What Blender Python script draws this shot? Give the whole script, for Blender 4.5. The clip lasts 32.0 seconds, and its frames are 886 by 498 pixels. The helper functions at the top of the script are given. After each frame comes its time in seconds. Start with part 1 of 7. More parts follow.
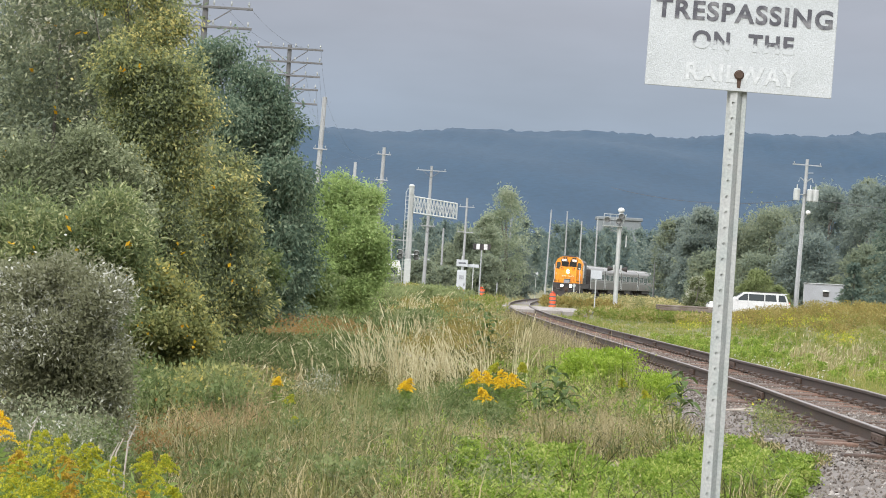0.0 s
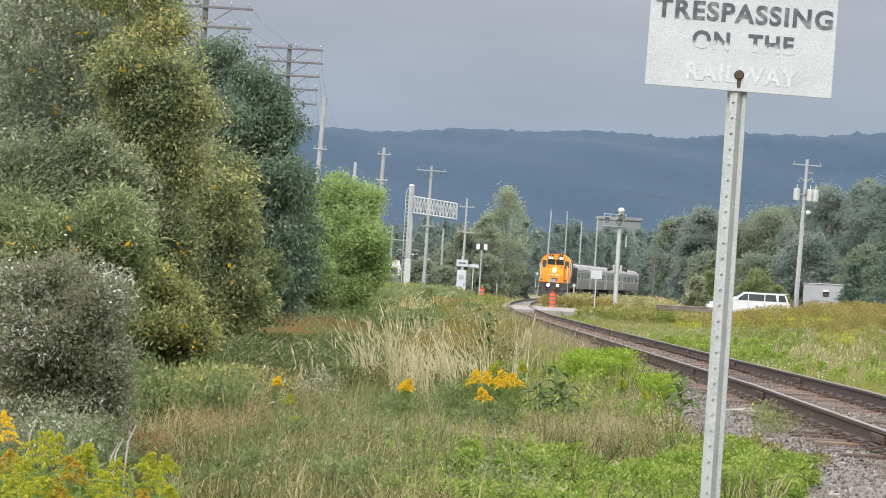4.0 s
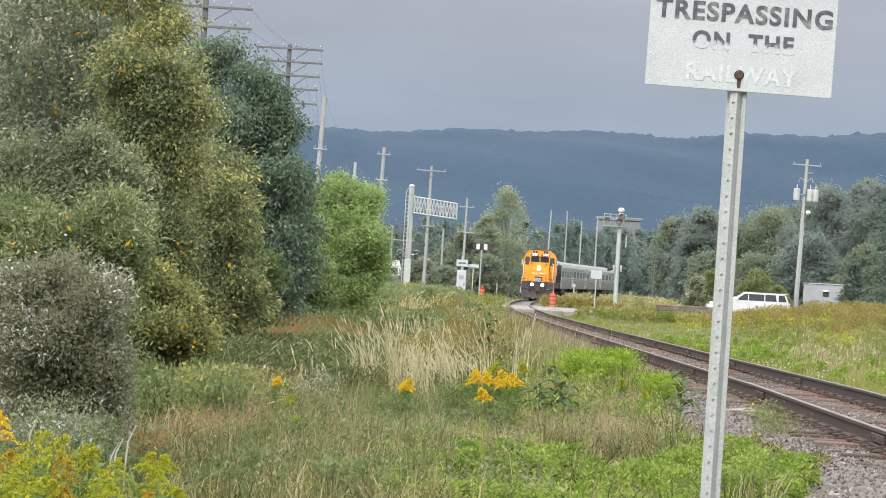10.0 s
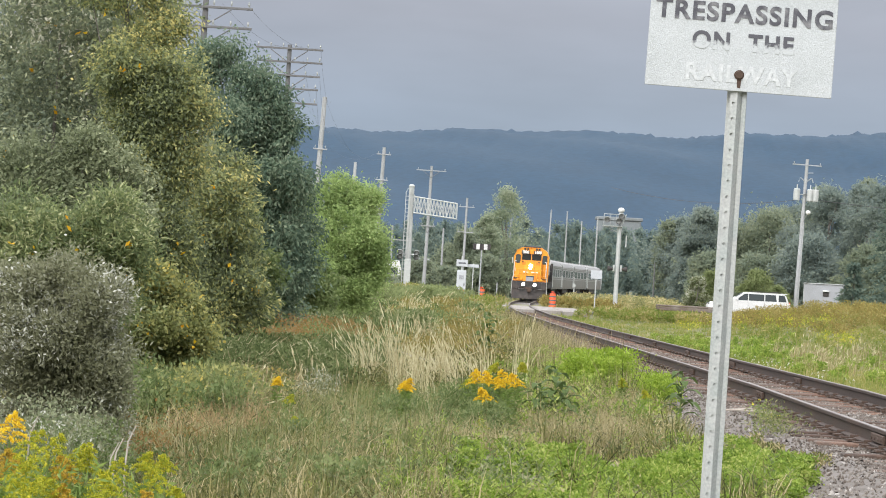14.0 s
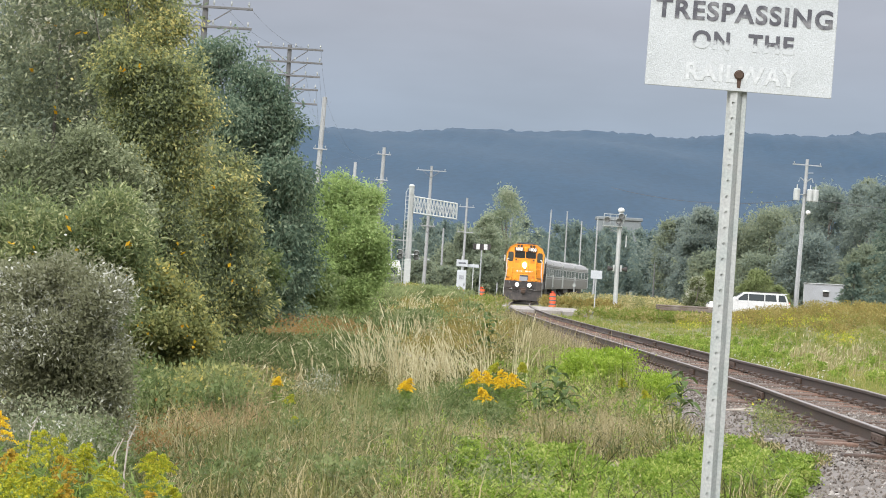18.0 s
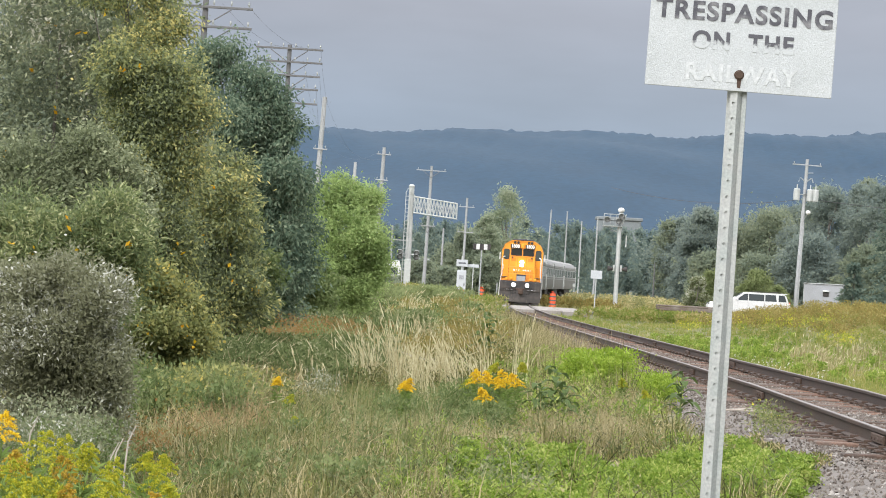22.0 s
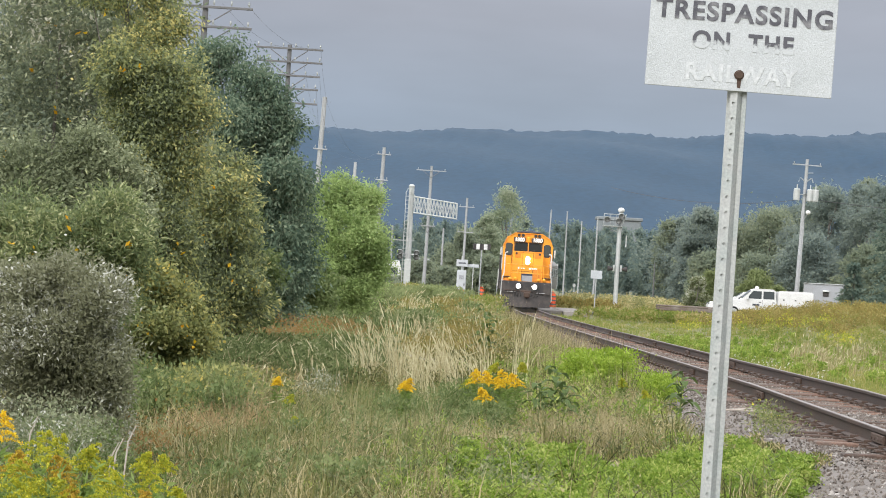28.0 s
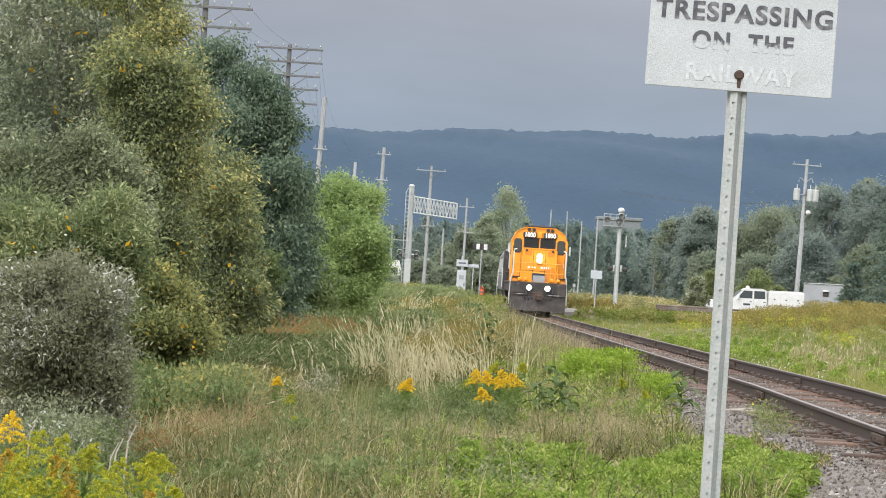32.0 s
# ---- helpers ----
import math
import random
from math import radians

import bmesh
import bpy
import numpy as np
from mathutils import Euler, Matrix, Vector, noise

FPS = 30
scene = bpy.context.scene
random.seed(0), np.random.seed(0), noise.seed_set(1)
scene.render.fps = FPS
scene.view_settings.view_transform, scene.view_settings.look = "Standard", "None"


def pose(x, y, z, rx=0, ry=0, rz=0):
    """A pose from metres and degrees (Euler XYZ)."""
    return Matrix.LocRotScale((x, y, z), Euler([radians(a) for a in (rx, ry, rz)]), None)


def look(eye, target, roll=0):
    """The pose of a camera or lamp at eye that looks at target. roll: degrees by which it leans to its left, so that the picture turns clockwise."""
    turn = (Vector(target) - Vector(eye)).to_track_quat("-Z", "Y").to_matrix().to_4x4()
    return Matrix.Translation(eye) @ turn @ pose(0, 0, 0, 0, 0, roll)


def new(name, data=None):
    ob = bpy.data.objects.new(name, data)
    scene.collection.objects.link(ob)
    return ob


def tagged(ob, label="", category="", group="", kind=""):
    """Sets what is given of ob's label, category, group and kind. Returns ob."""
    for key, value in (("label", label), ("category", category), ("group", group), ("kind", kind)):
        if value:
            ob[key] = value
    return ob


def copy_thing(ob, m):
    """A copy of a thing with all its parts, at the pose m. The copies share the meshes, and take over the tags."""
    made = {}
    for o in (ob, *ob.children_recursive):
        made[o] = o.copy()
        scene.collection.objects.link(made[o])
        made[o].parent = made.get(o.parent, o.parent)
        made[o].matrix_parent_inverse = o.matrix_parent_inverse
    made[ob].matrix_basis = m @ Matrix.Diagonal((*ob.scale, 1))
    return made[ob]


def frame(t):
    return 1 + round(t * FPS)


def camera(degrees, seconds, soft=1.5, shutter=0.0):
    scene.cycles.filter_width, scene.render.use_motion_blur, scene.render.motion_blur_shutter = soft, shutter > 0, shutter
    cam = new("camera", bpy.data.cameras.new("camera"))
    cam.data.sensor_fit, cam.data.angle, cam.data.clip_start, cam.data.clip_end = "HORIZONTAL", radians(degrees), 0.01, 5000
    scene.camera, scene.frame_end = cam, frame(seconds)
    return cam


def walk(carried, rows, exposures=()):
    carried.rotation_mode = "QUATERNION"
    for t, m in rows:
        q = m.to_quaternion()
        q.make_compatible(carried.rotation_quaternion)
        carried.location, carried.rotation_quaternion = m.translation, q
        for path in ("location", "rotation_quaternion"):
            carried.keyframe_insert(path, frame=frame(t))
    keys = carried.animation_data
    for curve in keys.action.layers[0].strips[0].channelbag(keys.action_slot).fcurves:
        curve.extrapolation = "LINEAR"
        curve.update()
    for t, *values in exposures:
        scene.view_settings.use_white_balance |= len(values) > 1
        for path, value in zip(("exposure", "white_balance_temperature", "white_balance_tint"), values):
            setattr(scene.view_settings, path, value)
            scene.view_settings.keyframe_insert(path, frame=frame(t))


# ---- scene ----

# ---- camera: a telephoto shot from beside the line, held still ----
cam = camera(15.137, 32.0, soft=1.0)
EYE = pose(0, 0, 1.8, 90.456, 0, 0) @ pose(0, 0, 0, 0, 0, 3.0)
walk(cam, [(0.0, EYE), (32.0, EYE)], [(0.0, 0.0), (3.0, 0.0), (6.0, 0.03), (14.0, 0.02), (17.0, 0.06), (21.0, 0.06), (24.0, 0.01), (28.0, -0.05), (32.0, -0.09)])

# ---- world, sun, exposure ----
SUN_ELEV, SUN_AZ = 32.0, 203.0
world = bpy.data.worlds.new("world")
scene.world = world
world.use_nodes = True
wn, wl = world.node_tree.nodes, world.node_tree.links
wn.clear()
w_out = wn.new("ShaderNodeOutputWorld")
w_bg = wn.new("ShaderNodeBackground")
w_sky = wn.new("ShaderNodeTexSky")
w_sky.sky_type, w_sky.sun_disc = "NISHITA", False
w_sky.sun_elevation, w_sky.sun_rotation = radians(SUN_ELEV), radians(SUN_AZ)
w_tc = wn.new("ShaderNodeTexCoord")
w_sep = wn.new("ShaderNodeSeparateXYZ")
wl.new(w_tc.outputs["Generated"], w_sep.inputs[0])
# overcast deck: dim and bluish low down, lavender grey higher up, bright overhead
w_ramp = wn.new("ShaderNodeValToRGB")
wr = w_ramp.color_ramp
wr.elements[0].position, wr.elements[0].color = 0.0, (0.28, 0.36, 0.46, 1)
wr.elements[1].position, wr.elements[1].color = 1.0, (2.7, 2.75, 2.8, 1)
for at_, col in ((0.045, (0.295, 0.36, 0.47, 1)), (0.078, (0.36, 0.38, 0.455, 1)), (0.11, (0.42, 0.43, 0.49, 1)), (0.22, (1.2, 1.22, 1.28, 1)), (0.45, (2.2, 2.22, 2.3, 1))):
    e = wr.elements.new(at_)
    e.color = col
wl.new(w_sep.outputs[2], w_ramp.inputs[0])
w_map = wn.new("ShaderNodeMapping")
w_map.inputs["Scale"].default_value = (14, 14, 60)
w_noise = wn.new("ShaderNodeTexNoise")
w_noise.inputs["Scale"].default_value, w_noise.inputs["Detail"].default_value = 1.0, 4
wl.new(w_tc.outputs["Generated"], w_map.inputs[0])
wl.new(w_map.outputs[0], w_noise.inputs["Vector"])
w_cl = wn.new("ShaderNodeMapRange")
w_cl.inputs[1].default_value, w_cl.inputs[2].default_value = 0.3, 0.7
w_cl.inputs[3].default_value, w_cl.inputs[4].default_value = 0.93, 1.07
wl.new(w_noise.outputs[0], w_cl.inputs[0])
w_mul = wn.new("ShaderNodeMix")
w_mul.data_type, w_mul.blend_type = "RGBA", "MULTIPLY"
w_mul.inputs[0].default_value = 1.0
wl.new(w_ramp.outputs[0], w_mul.inputs[6])
wl.new(w_cl.outputs[0], w_mul.inputs[7])
w_add = wn.new("ShaderNodeMix")
w_add.data_type, w_add.blend_type = "RGBA", "ADD"
w_add.inputs[0].default_value = 0.010
wl.new(w_mul.outputs[2], w_add.inputs[6])
wl.new(w_sky.outputs[0], w_add.inputs[7])
wl.new(w_add.outputs[2], w_bg.inputs[0])
w_bg.inputs[1].default_value = 1.0
wl.new(w_bg.outputs[0], w_out.inputs[0])
sun = new("sun", bpy.data.lights.new("sun", "SUN"))
sun.data.energy, sun.data.angle, sun.data.color = 3.0, radians(44), (1.0, 0.975, 0.93)
sun.matrix_world = look((-37, -88, 60), (0, 0, 0))


# ---- materials ----
def nodes_of(name):
    m = bpy.data.materials.new(name)
    m.use_nodes = True
    return m, m.node_tree.nodes, m.node_tree.links, m.node_tree.nodes["Principled BSDF"]


def ramp_node(n, stops):
    r = n.new("ShaderNodeValToRGB")
    el = r.color_ramp.elements
    el[0].position, el[0].color = stops[0][0], (*stops[0][1], 1)
    el[1].position, el[1].color = stops[-1][0], (*stops[-1][1], 1)
    for p, c in stops[1:-1]:
        el.new(p).color = (*c, 1)
    return r


def surface(name, col, rough=0.7, metal=0.0, dirt=(0.08, 0.07, 0.06), amount=0.35, scale=6.0, fine=60.0, bump=0.15, spread=0.0):
    """Base colour with stains at one scale and grain at a finer one."""
    m, n, l, b = nodes_of(name)
    tc = n.new("ShaderNodeTexCoord")
    big = n.new("ShaderNodeTexNoise")
    big.inputs["Scale"].default_value, big.inputs["Detail"].default_value = scale, 6
    small = n.new("ShaderNodeTexNoise")
    small.inputs["Scale"].default_value, small.inputs["Detail"].default_value = fine, 4
    l.new(tc.outputs["Object"], big.inputs["Vector"])
    l.new(tc.outputs["Object"], small.inputs["Vector"])
    rng = n.new("ShaderNodeMapRange")
    rng.inputs[1].default_value, rng.inputs[2].default_value = 0.45, 0.75
    rng.inputs[3].default_value, rng.inputs[4].default_value = 0.0, amount
    l.new(big.outputs[0], rng.inputs[0])
    mix = n.new("ShaderNodeMix")
    mix.data_type = "RGBA"
    mix.inputs[6].default_value, mix.inputs[7].default_value = (*col, 1), (*dirt, 1)
    l.new(rng.outputs[0], mix.inputs[0])
    hsv = n.new("ShaderNodeHueSaturation")
    l.new(mix.outputs[2], hsv.inputs["Color"])
    v = n.new("ShaderNodeMapRange")
    v.inputs[1].default_value, v.inputs[2].default_value = 0.3, 0.7
    v.inputs[3].default_value, v.inputs[4].default_value = 0.85, 1.12
    l.new(small.outputs[0], v.inputs[0])
    if spread:
        oi = n.new("ShaderNodeObjectInfo")
        v2 = n.new("ShaderNodeMapRange")
        v2.inputs[3].default_value, v2.inputs[4].default_value = 1 - spread, 1 + spread
        l.new(oi.outputs["Random"], v2.inputs[0])
        mul = n.new("ShaderNodeMath")
        mul.operation = "MULTIPLY"
        l.new(v.outputs[0], mul.inputs[0])
        l.new(v2.outputs[0], mul.inputs[1])
        l.new(mul.outputs[0], hsv.inputs["Value"])
    else:
        l.new(v.outputs[0], hsv.inputs["Value"])
    l.new(hsv.outputs[0], b.inputs["Base Color"])
    b.inputs["Roughness"].default_value, b.inputs["Metallic"].default_value = rough, metal
    if bump:
        bp = n.new("ShaderNodeBump")
        bp.inputs["Strength"].default_value, bp.inputs["Distance"].default_value = bump, 0.02
        l.new(small.outputs[0], bp.inputs["Height"])
        l.new(bp.outputs[0], b.inputs["Normal"])
    return m


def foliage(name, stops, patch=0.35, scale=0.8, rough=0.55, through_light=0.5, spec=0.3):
    """Leaves or blades: each its own colour from the ramp, with drifts across the plant."""
    m, n, l, b = nodes_of(name)
    geo = n.new("ShaderNodeNewGeometry")
    r = ramp_node(n, stops)
    tc = n.new("ShaderNodeTexCoord")
    no = n.new("ShaderNodeTexNoise")
    no.inputs["Scale"].default_value, no.inputs["Detail"].default_value = scale, 4
    l.new(tc.outputs["Object"], no.inputs["Vector"])
    mr = n.new("ShaderNodeMapRange")
    mr.inputs[1].default_value, mr.inputs[2].default_value = 0.32, 0.68
    mr.inputs[3].default_value, mr.inputs[4].default_value = -patch, patch
    l.new(no.outputs[0], mr.inputs[0])
    ad = n.new("ShaderNodeMath")
    l.new(geo.outputs["Random Per Island"], ad.inputs[0])
    l.new(mr.outputs[0], ad.inputs[1])
    l.new(ad.outputs[0], r.inputs[0])
    l.new(r.outputs[0], b.inputs["Base Color"])
    b.inputs["Roughness"].default_value = rough
    b.inputs["Specular IOR Level"].default_value = spec
    tr = n.new("ShaderNodeBsdfTranslucent")
    l.new(r.outputs[0], tr.inputs[0])
    ms = n.new("ShaderNodeMixShader")
    ms.inputs[0].default_value = through_light
    l.new(b.outputs[0], ms.inputs[1])
    l.new(tr.outputs[0], ms.inputs[2])
    l.new(ms.outputs[0], n["Material Output"].inputs[0])
    return m


def glow(name, col, strength):
    m, n, l, b = nodes_of(name)
    b.inputs["Base Color"].default_value = (*col, 1)
    b.inputs["Emission Color"].default_value = (*col, 1)
    b.inputs["Emission Strength"].default_value = strength
    return m


M = {}
M["soil"] = surface("soil", (0.15, 0.14, 0.07), 0.95, dirt=(0.05, 0.07, 0.02), amount=0.9, scale=0.35, fine=9, bump=0.4)
# ridge forest: the haze of distance is mixed into the blue base colour
M["hill"] = surface("hazed_forest", (0.0118, 0.0375, 0.0700), 1.0, dirt=(0.0094, 0.031, 0.059), amount=0.9, scale=0.012, fine=0.15, bump=0.0)
# far woods: leaves paled and blued in colour to stand for haze
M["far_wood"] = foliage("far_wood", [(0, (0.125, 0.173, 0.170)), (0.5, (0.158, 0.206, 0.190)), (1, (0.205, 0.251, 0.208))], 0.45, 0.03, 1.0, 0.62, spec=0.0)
M["gravel"] = surface("ballast_bed", (0.135, 0.12, 0.11), 0.95, dirt=(0.075, 0.06, 0.05), amount=0.8, scale=1.2, fine=26, bump=0.8)
M["stone"] = foliage("ballast_stone", [(0, (0.060, 0.046, 0.037)), (0.55, (0.122, 0.103, 0.088)), (0.92, (0.190, 0.168, 0.150)), (1, (0.29, 0.27, 0.25))], 0.2, 1.2, 0.9, 0.0)
M["rail"] = surface("rusty_rail", (0.062, 0.046, 0.04), 0.7, 0.4, dirt=(0.10, 0.055, 0.036), amount=0.5, scale=1.5, fine=40)
M["rail_head"] = surface("worn_rail_head", (0.17, 0.15, 0.14), 0.5, 0.6, dirt=(0.10, 0.075, 0.06), amount=0.6, scale=2.0, fine=50)
M["sleeper"] = surface("weathered_sleeper", (0.088, 0.072, 0.062), 0.95, dirt=(0.15, 0.072, 0.045), amount=0.8, scale=2.6, fine=34, bump=0.8, spread=0.5)
M["plate"] = surface("rusty_iron", (0.075, 0.048, 0.036), 0.8, 0.3, dirt=(0.05, 0.035, 0.03), scale=5, fine=60)
M["concrete"] = surface("crossing_concrete", (0.235, 0.215, 0.20), 0.9, dirt=(0.14, 0.125, 0.11), amount=0.6, scale=1.5, fine=25)
M["asphalt"] = surface("asphalt", (0.10, 0.10, 0.10), 0.95, dirt=(0.16, 0.15, 0.14), amount=0.6, scale=0.6, fine=30)
M["orange"] = surface("orange_paint", (0.80, 0.31, 0.020), 0.38, dirt=(0.42, 0.17, 0.02), amount=0.35, scale=1.3, fine=20, bump=0.03)
# darker copy of the orange: nose shading put into the paint, with stains
M["orange_shade"] = surface("shaded_orange_paint", (0.66, 0.21, 0.012), 0.5, dirt=(0.36, 0.14, 0.02), amount=0.6, scale=3, fine=25, bump=0.05)
M["navy"] = surface("navy_paint", (0.022, 0.028, 0.05), 0.45, dirt=(0.06, 0.055, 0.05), amount=0.6, scale=1.5, fine=20, bump=0.03)
M["black"] = surface("sooty_black", (0.034, 0.031, 0.031), 0.8, dirt=(0.085, 0.070, 0.062), amount=0.8, scale=2.5, fine=30)
M["white"] = surface("white_paint", (0.56, 0.56, 0.555), 0.4, dirt=(0.38, 0.37, 0.35), amount=0.35, scale=1.6, fine=20, bump=0.02)
M["coach"] = surface("dull_stainless_side", (0.185, 0.175, 0.165), 0.5, 0.15, dirt=(0.115, 0.105, 0.095), amount=0.7, scale=0.8, fine=15, bump=0.02)
M["coach_roof"] = surface("pale_coach_roof", (0.235, 0.232, 0.228), 0.55, 0.1, dirt=(0.13, 0.125, 0.12), amount=0.6, scale=0.8, fine=15)
M["galv"] = surface("galvanised_steel", (0.34, 0.35, 0.35), 0.5, 0.35, dirt=(0.22, 0.27, 0.265), amount=0.6, scale=9, fine=120, bump=0.06)
M["alu"] = surface("aluminium_paint", (0.40, 0.41, 0.405), 0.5, 0.2, dirt=(0.25, 0.295, 0.28), amount=0.5, scale=2.5, fine=30)
M["pole_wood"] = surface("silvered_pole_wood", (0.315, 0.325, 0.335), 0.9, dirt=(0.22, 0.215, 0.21), amount=0.7, scale=1.2, fine=14, bump=0.3, spread=0.15)
M["old_wood"] = surface("old_grey_wood", (0.125, 0.125, 0.13), 0.92, dirt=(0.08, 0.075, 0.07), amount=0.6, scale=1.5, fine=20)
M["bark"] = surface("bark", (0.15, 0.135, 0.12), 0.95, dirt=(0.08, 0.07, 0.06), amount=0.6, scale=5, fine=40, bump=0.6)
M["dead_wood"] = surface("bleached_branch", (0.36, 0.32, 0.28), 0.9, dirt=(0.18, 0.15, 0.12), amount=0.5, scale=3, fine=30)
M["barrel"] = surface("barrel_orange", (0.80, 0.10, 0.03), 0.5, dirt=(0.45, 0.10, 0.05), scale=4, fine=30)
M["rust"] = surface("rusted_deck", (0.125, 0.095, 0.080), 0.9, dirt=(0.25, 0.225, 0.205), amount=0.7, scale=2.0, fine=25, bump=0.4)
M["grey_wall"] = surface("pale_grey_siding", (0.27, 0.28, 0.30), 0.7, dirt=(0.19, 0.19, 0.205), amount=0.4, scale=1.5, fine=20)
M["glass"], _n, _l, _b = nodes_of("dark_window_glass")
_b.inputs["Base Color"].default_value, _b.inputs["Roughness"].default_value = (0.05, 0.058, 0.062, 1), 0.08
M["door_glass"], _n, _l, _b = nodes_of("pale_cab_glass")
_b.inputs["Base Color"].default_value, _b.inputs["Roughness"].default_value = (0.055, 0.064, 0.060, 1), 0.06
M["cab_glass"], _n, _l, _b = nodes_of("cab_window_glass")
_b.inputs["Base Color"].default_value, _b.inputs["Roughness"].default_value = (0.02, 0.024, 0.025, 1), 0.12
M["tyre"] = surface("tyre_rubber", (0.025, 0.025, 0.026), 0.85, scale=8, fine=50)
M["ink"] = surface("dark_grey_ink", (0.050, 0.050, 0.064), 0.6, dirt=(0.30, 0.30, 0.31), amount=0.55, scale=26, fine=150, bump=0.0)
M["sign_white"] = surface("aged_white_sheeting", (0.395, 0.415, 0.435), 0.6, dirt=(0.33, 0.35, 0.365), amount=0.7, scale=9, fine=260, bump=0.16)
M["ink_worn"], _n, _l, _b = nodes_of("flaking_ink")
_tc, _sx, _no = _n.new("ShaderNodeTexCoord"), _n.new("ShaderNodeSeparateXYZ"), _n.new("ShaderNodeTexNoise")
_no.inputs["Scale"].default_value, _no.inputs["Detail"].default_value = 60, 5
_l.new(_tc.outputs["Object"], _sx.inputs[0])
_l.new(_tc.outputs["Object"], _no.inputs["Vector"])
_ma = _n.new("ShaderNodeMath")
_ma.operation = "MULTIPLY_ADD"
_ma.inputs[1].default_value = 0.05
_l.new(_no.outputs[0], _ma.inputs[0])
_l.new(_sx.outputs[2], _ma.inputs[2])
_mr = _n.new("ShaderNodeMapRange")
_mr.inputs[1].default_value, _mr.inputs[2].default_value = 0.014, 0.026
_l.new(_ma.outputs[0], _mr.inputs[0])
_mx = _n.new("ShaderNodeMix")
_mx.data_type = "RGBA"
_mx.inputs[6].default_value, _mx.inputs[7].default_value = (0.40, 0.42, 0.44, 1), (0.06, 0.06, 0.074, 1)
_l.new(_mr.outputs[0], _mx.inputs[0])
_l.new(_mx.outputs[2], _b.inputs["Base Color"])
_b.inputs["Roughness"].default_value = 0.6
M["far_wall"] = surface("far_grey_wall", (0.165, 0.185, 0.20), 0.9, scale=0.2, fine=2, bump=0.0)
M["ghost_ink"] = surface("faded_white_letter", (0.445, 0.463, 0.480), 0.6, dirt=(0.40, 0.42, 0.44), amount=0.7, scale=20, fine=90, bump=0.0)
M["number"] = surface("number_white", (0.85, 0.85, 0.82), 0.5, scale=3, fine=20, bump=0.0)
M["lamp"] = glow("lit_headlamp", (1.0, 0.95, 0.84), 22.0)
M["signal_white"] = surface("signal_white", (0.60, 0.60, 0.59), 0.5, scale=4, fine=20, bump=0.0)
M["dark_hole"] = surface("dark_recess", (0.012, 0.012, 0.012), 0.9, scale=3, fine=20, bump=0.0)
M["wire"] = surface("dark_cable", (0.06, 0.06, 0.065), 0.7, scale=2, fine=10, bump=0.0)
GRASS = [(0.0, (0.044, 0.050, 0.016)), (0.3, (0.106, 0.115, 0.034)), (0.6, (0.188, 0.185, 0.064)), (0.84, (0.300, 0.260, 0.118)), (1.0, (0.48, 0.41, 0.24))]
M["grass"] = foliage("verge_grass", GRASS, 0.24, 1.1)
M["grass_far"] = foliage("meadow_grass", [(0.0, (0.120, 0.177, 0.026)), (0.45, (0.188, 0.227, 0.047)), (0.8, (0.273, 0.242, 0.078)), (1.0, (0.393, 0.331, 0.154))], 0.45, 0.16)
M["dry_grass"] = foliage("dry_grass", [(0.0, (0.204, 0.166, 0.082)), (0.5, (0.328, 0.280, 0.151)), (1.0, (0.475, 0.423, 0.257))], 0.2, 0.8)
M["sage"] = foliage("grey_green_grass", [(0.0, (0.095, 0.120, 0.039)), (0.5, (0.163, 0.189, 0.066)), (0.85, (0.228, 0.237, 0.100)), (1.0, (0.344, 0.327, 0.170))], 0.3, 1.2)
M["seed_head"] = foliage("pale_seed_head", [(0.0, (0.382, 0.329, 0.185)), (0.5, (0.530, 0.477, 0.292)), (1.0, (0.678, 0.636, 0.438))], 0.2, 0.8)
M["clover"] = foliage("clover_green", [(0.0, (0.112, 0.181, 0.023)), (0.5, (0.196, 0.284, 0.041)), (0.85, (0.290, 0.367, 0.075)), (1.0, (0.402, 0.441, 0.132))], 0.34, 1.8)
M["bright"] = foliage("bright_green_leaf", [(0.0, (0.147, 0.225, 0.020)), (0.5, (0.225, 0.326, 0.033)), (1.0, (0.326, 0.417, 0.068))], 0.25, 1.4)
M["weed"] = foliage("dark_weed_leaf", [(0.0, (0.090, 0.126, 0.042)), (0.5, (0.150, 0.198, 0.072)), (1.0, (0.240, 0.282, 0.120))], 0.3, 0.9)
# dim leaf colour: stands for shade inside the willows, also dull shoots
M["shade_leaf"] = foliage("dull_shade_leaf", [(0.0, (0.123, 0.148, 0.084)), (0.5, (0.192, 0.220, 0.125)), (0.9, (0.262, 0.292, 0.169)), (1.0, (0.422, 0.448, 0.282))], 0.3, 0.9)
M["ditch_leaf"] = foliage("ditch_leaf", [(0.0, (0.082, 0.113, 0.043)), (0.5, (0.139, 0.176, 0.070)), (0.9, (0.218, 0.246, 0.113)), (1.0, (0.331, 0.340, 0.193))], 0.3, 0.9, 0.8, 0.4, spec=0.1)
M["milkweed_leaf"] = foliage("milkweed_leaf", [(0.0, (0.055, 0.088, 0.028)), (1.0, (0.110, 0.155, 0.052))], 0.2, 2, 0.6, 0.3, spec=0.15)
M["rust_weed"] = foliage("russet_weed", [(0.0, (0.148, 0.110, 0.035)), (0.4, (0.235, 0.142, 0.041)), (0.7, (0.304, 0.156, 0.069)), (1.0, (0.209, 0.192, 0.082))], 0.3, 0.9)
M["pink_grass"] = foliage("brownish_grass", [(0.0, (0.193, 0.136, 0.065)), (0.5, (0.315, 0.218, 0.111)), (1.0, (0.463, 0.351, 0.189))], 0.2, 1.5)
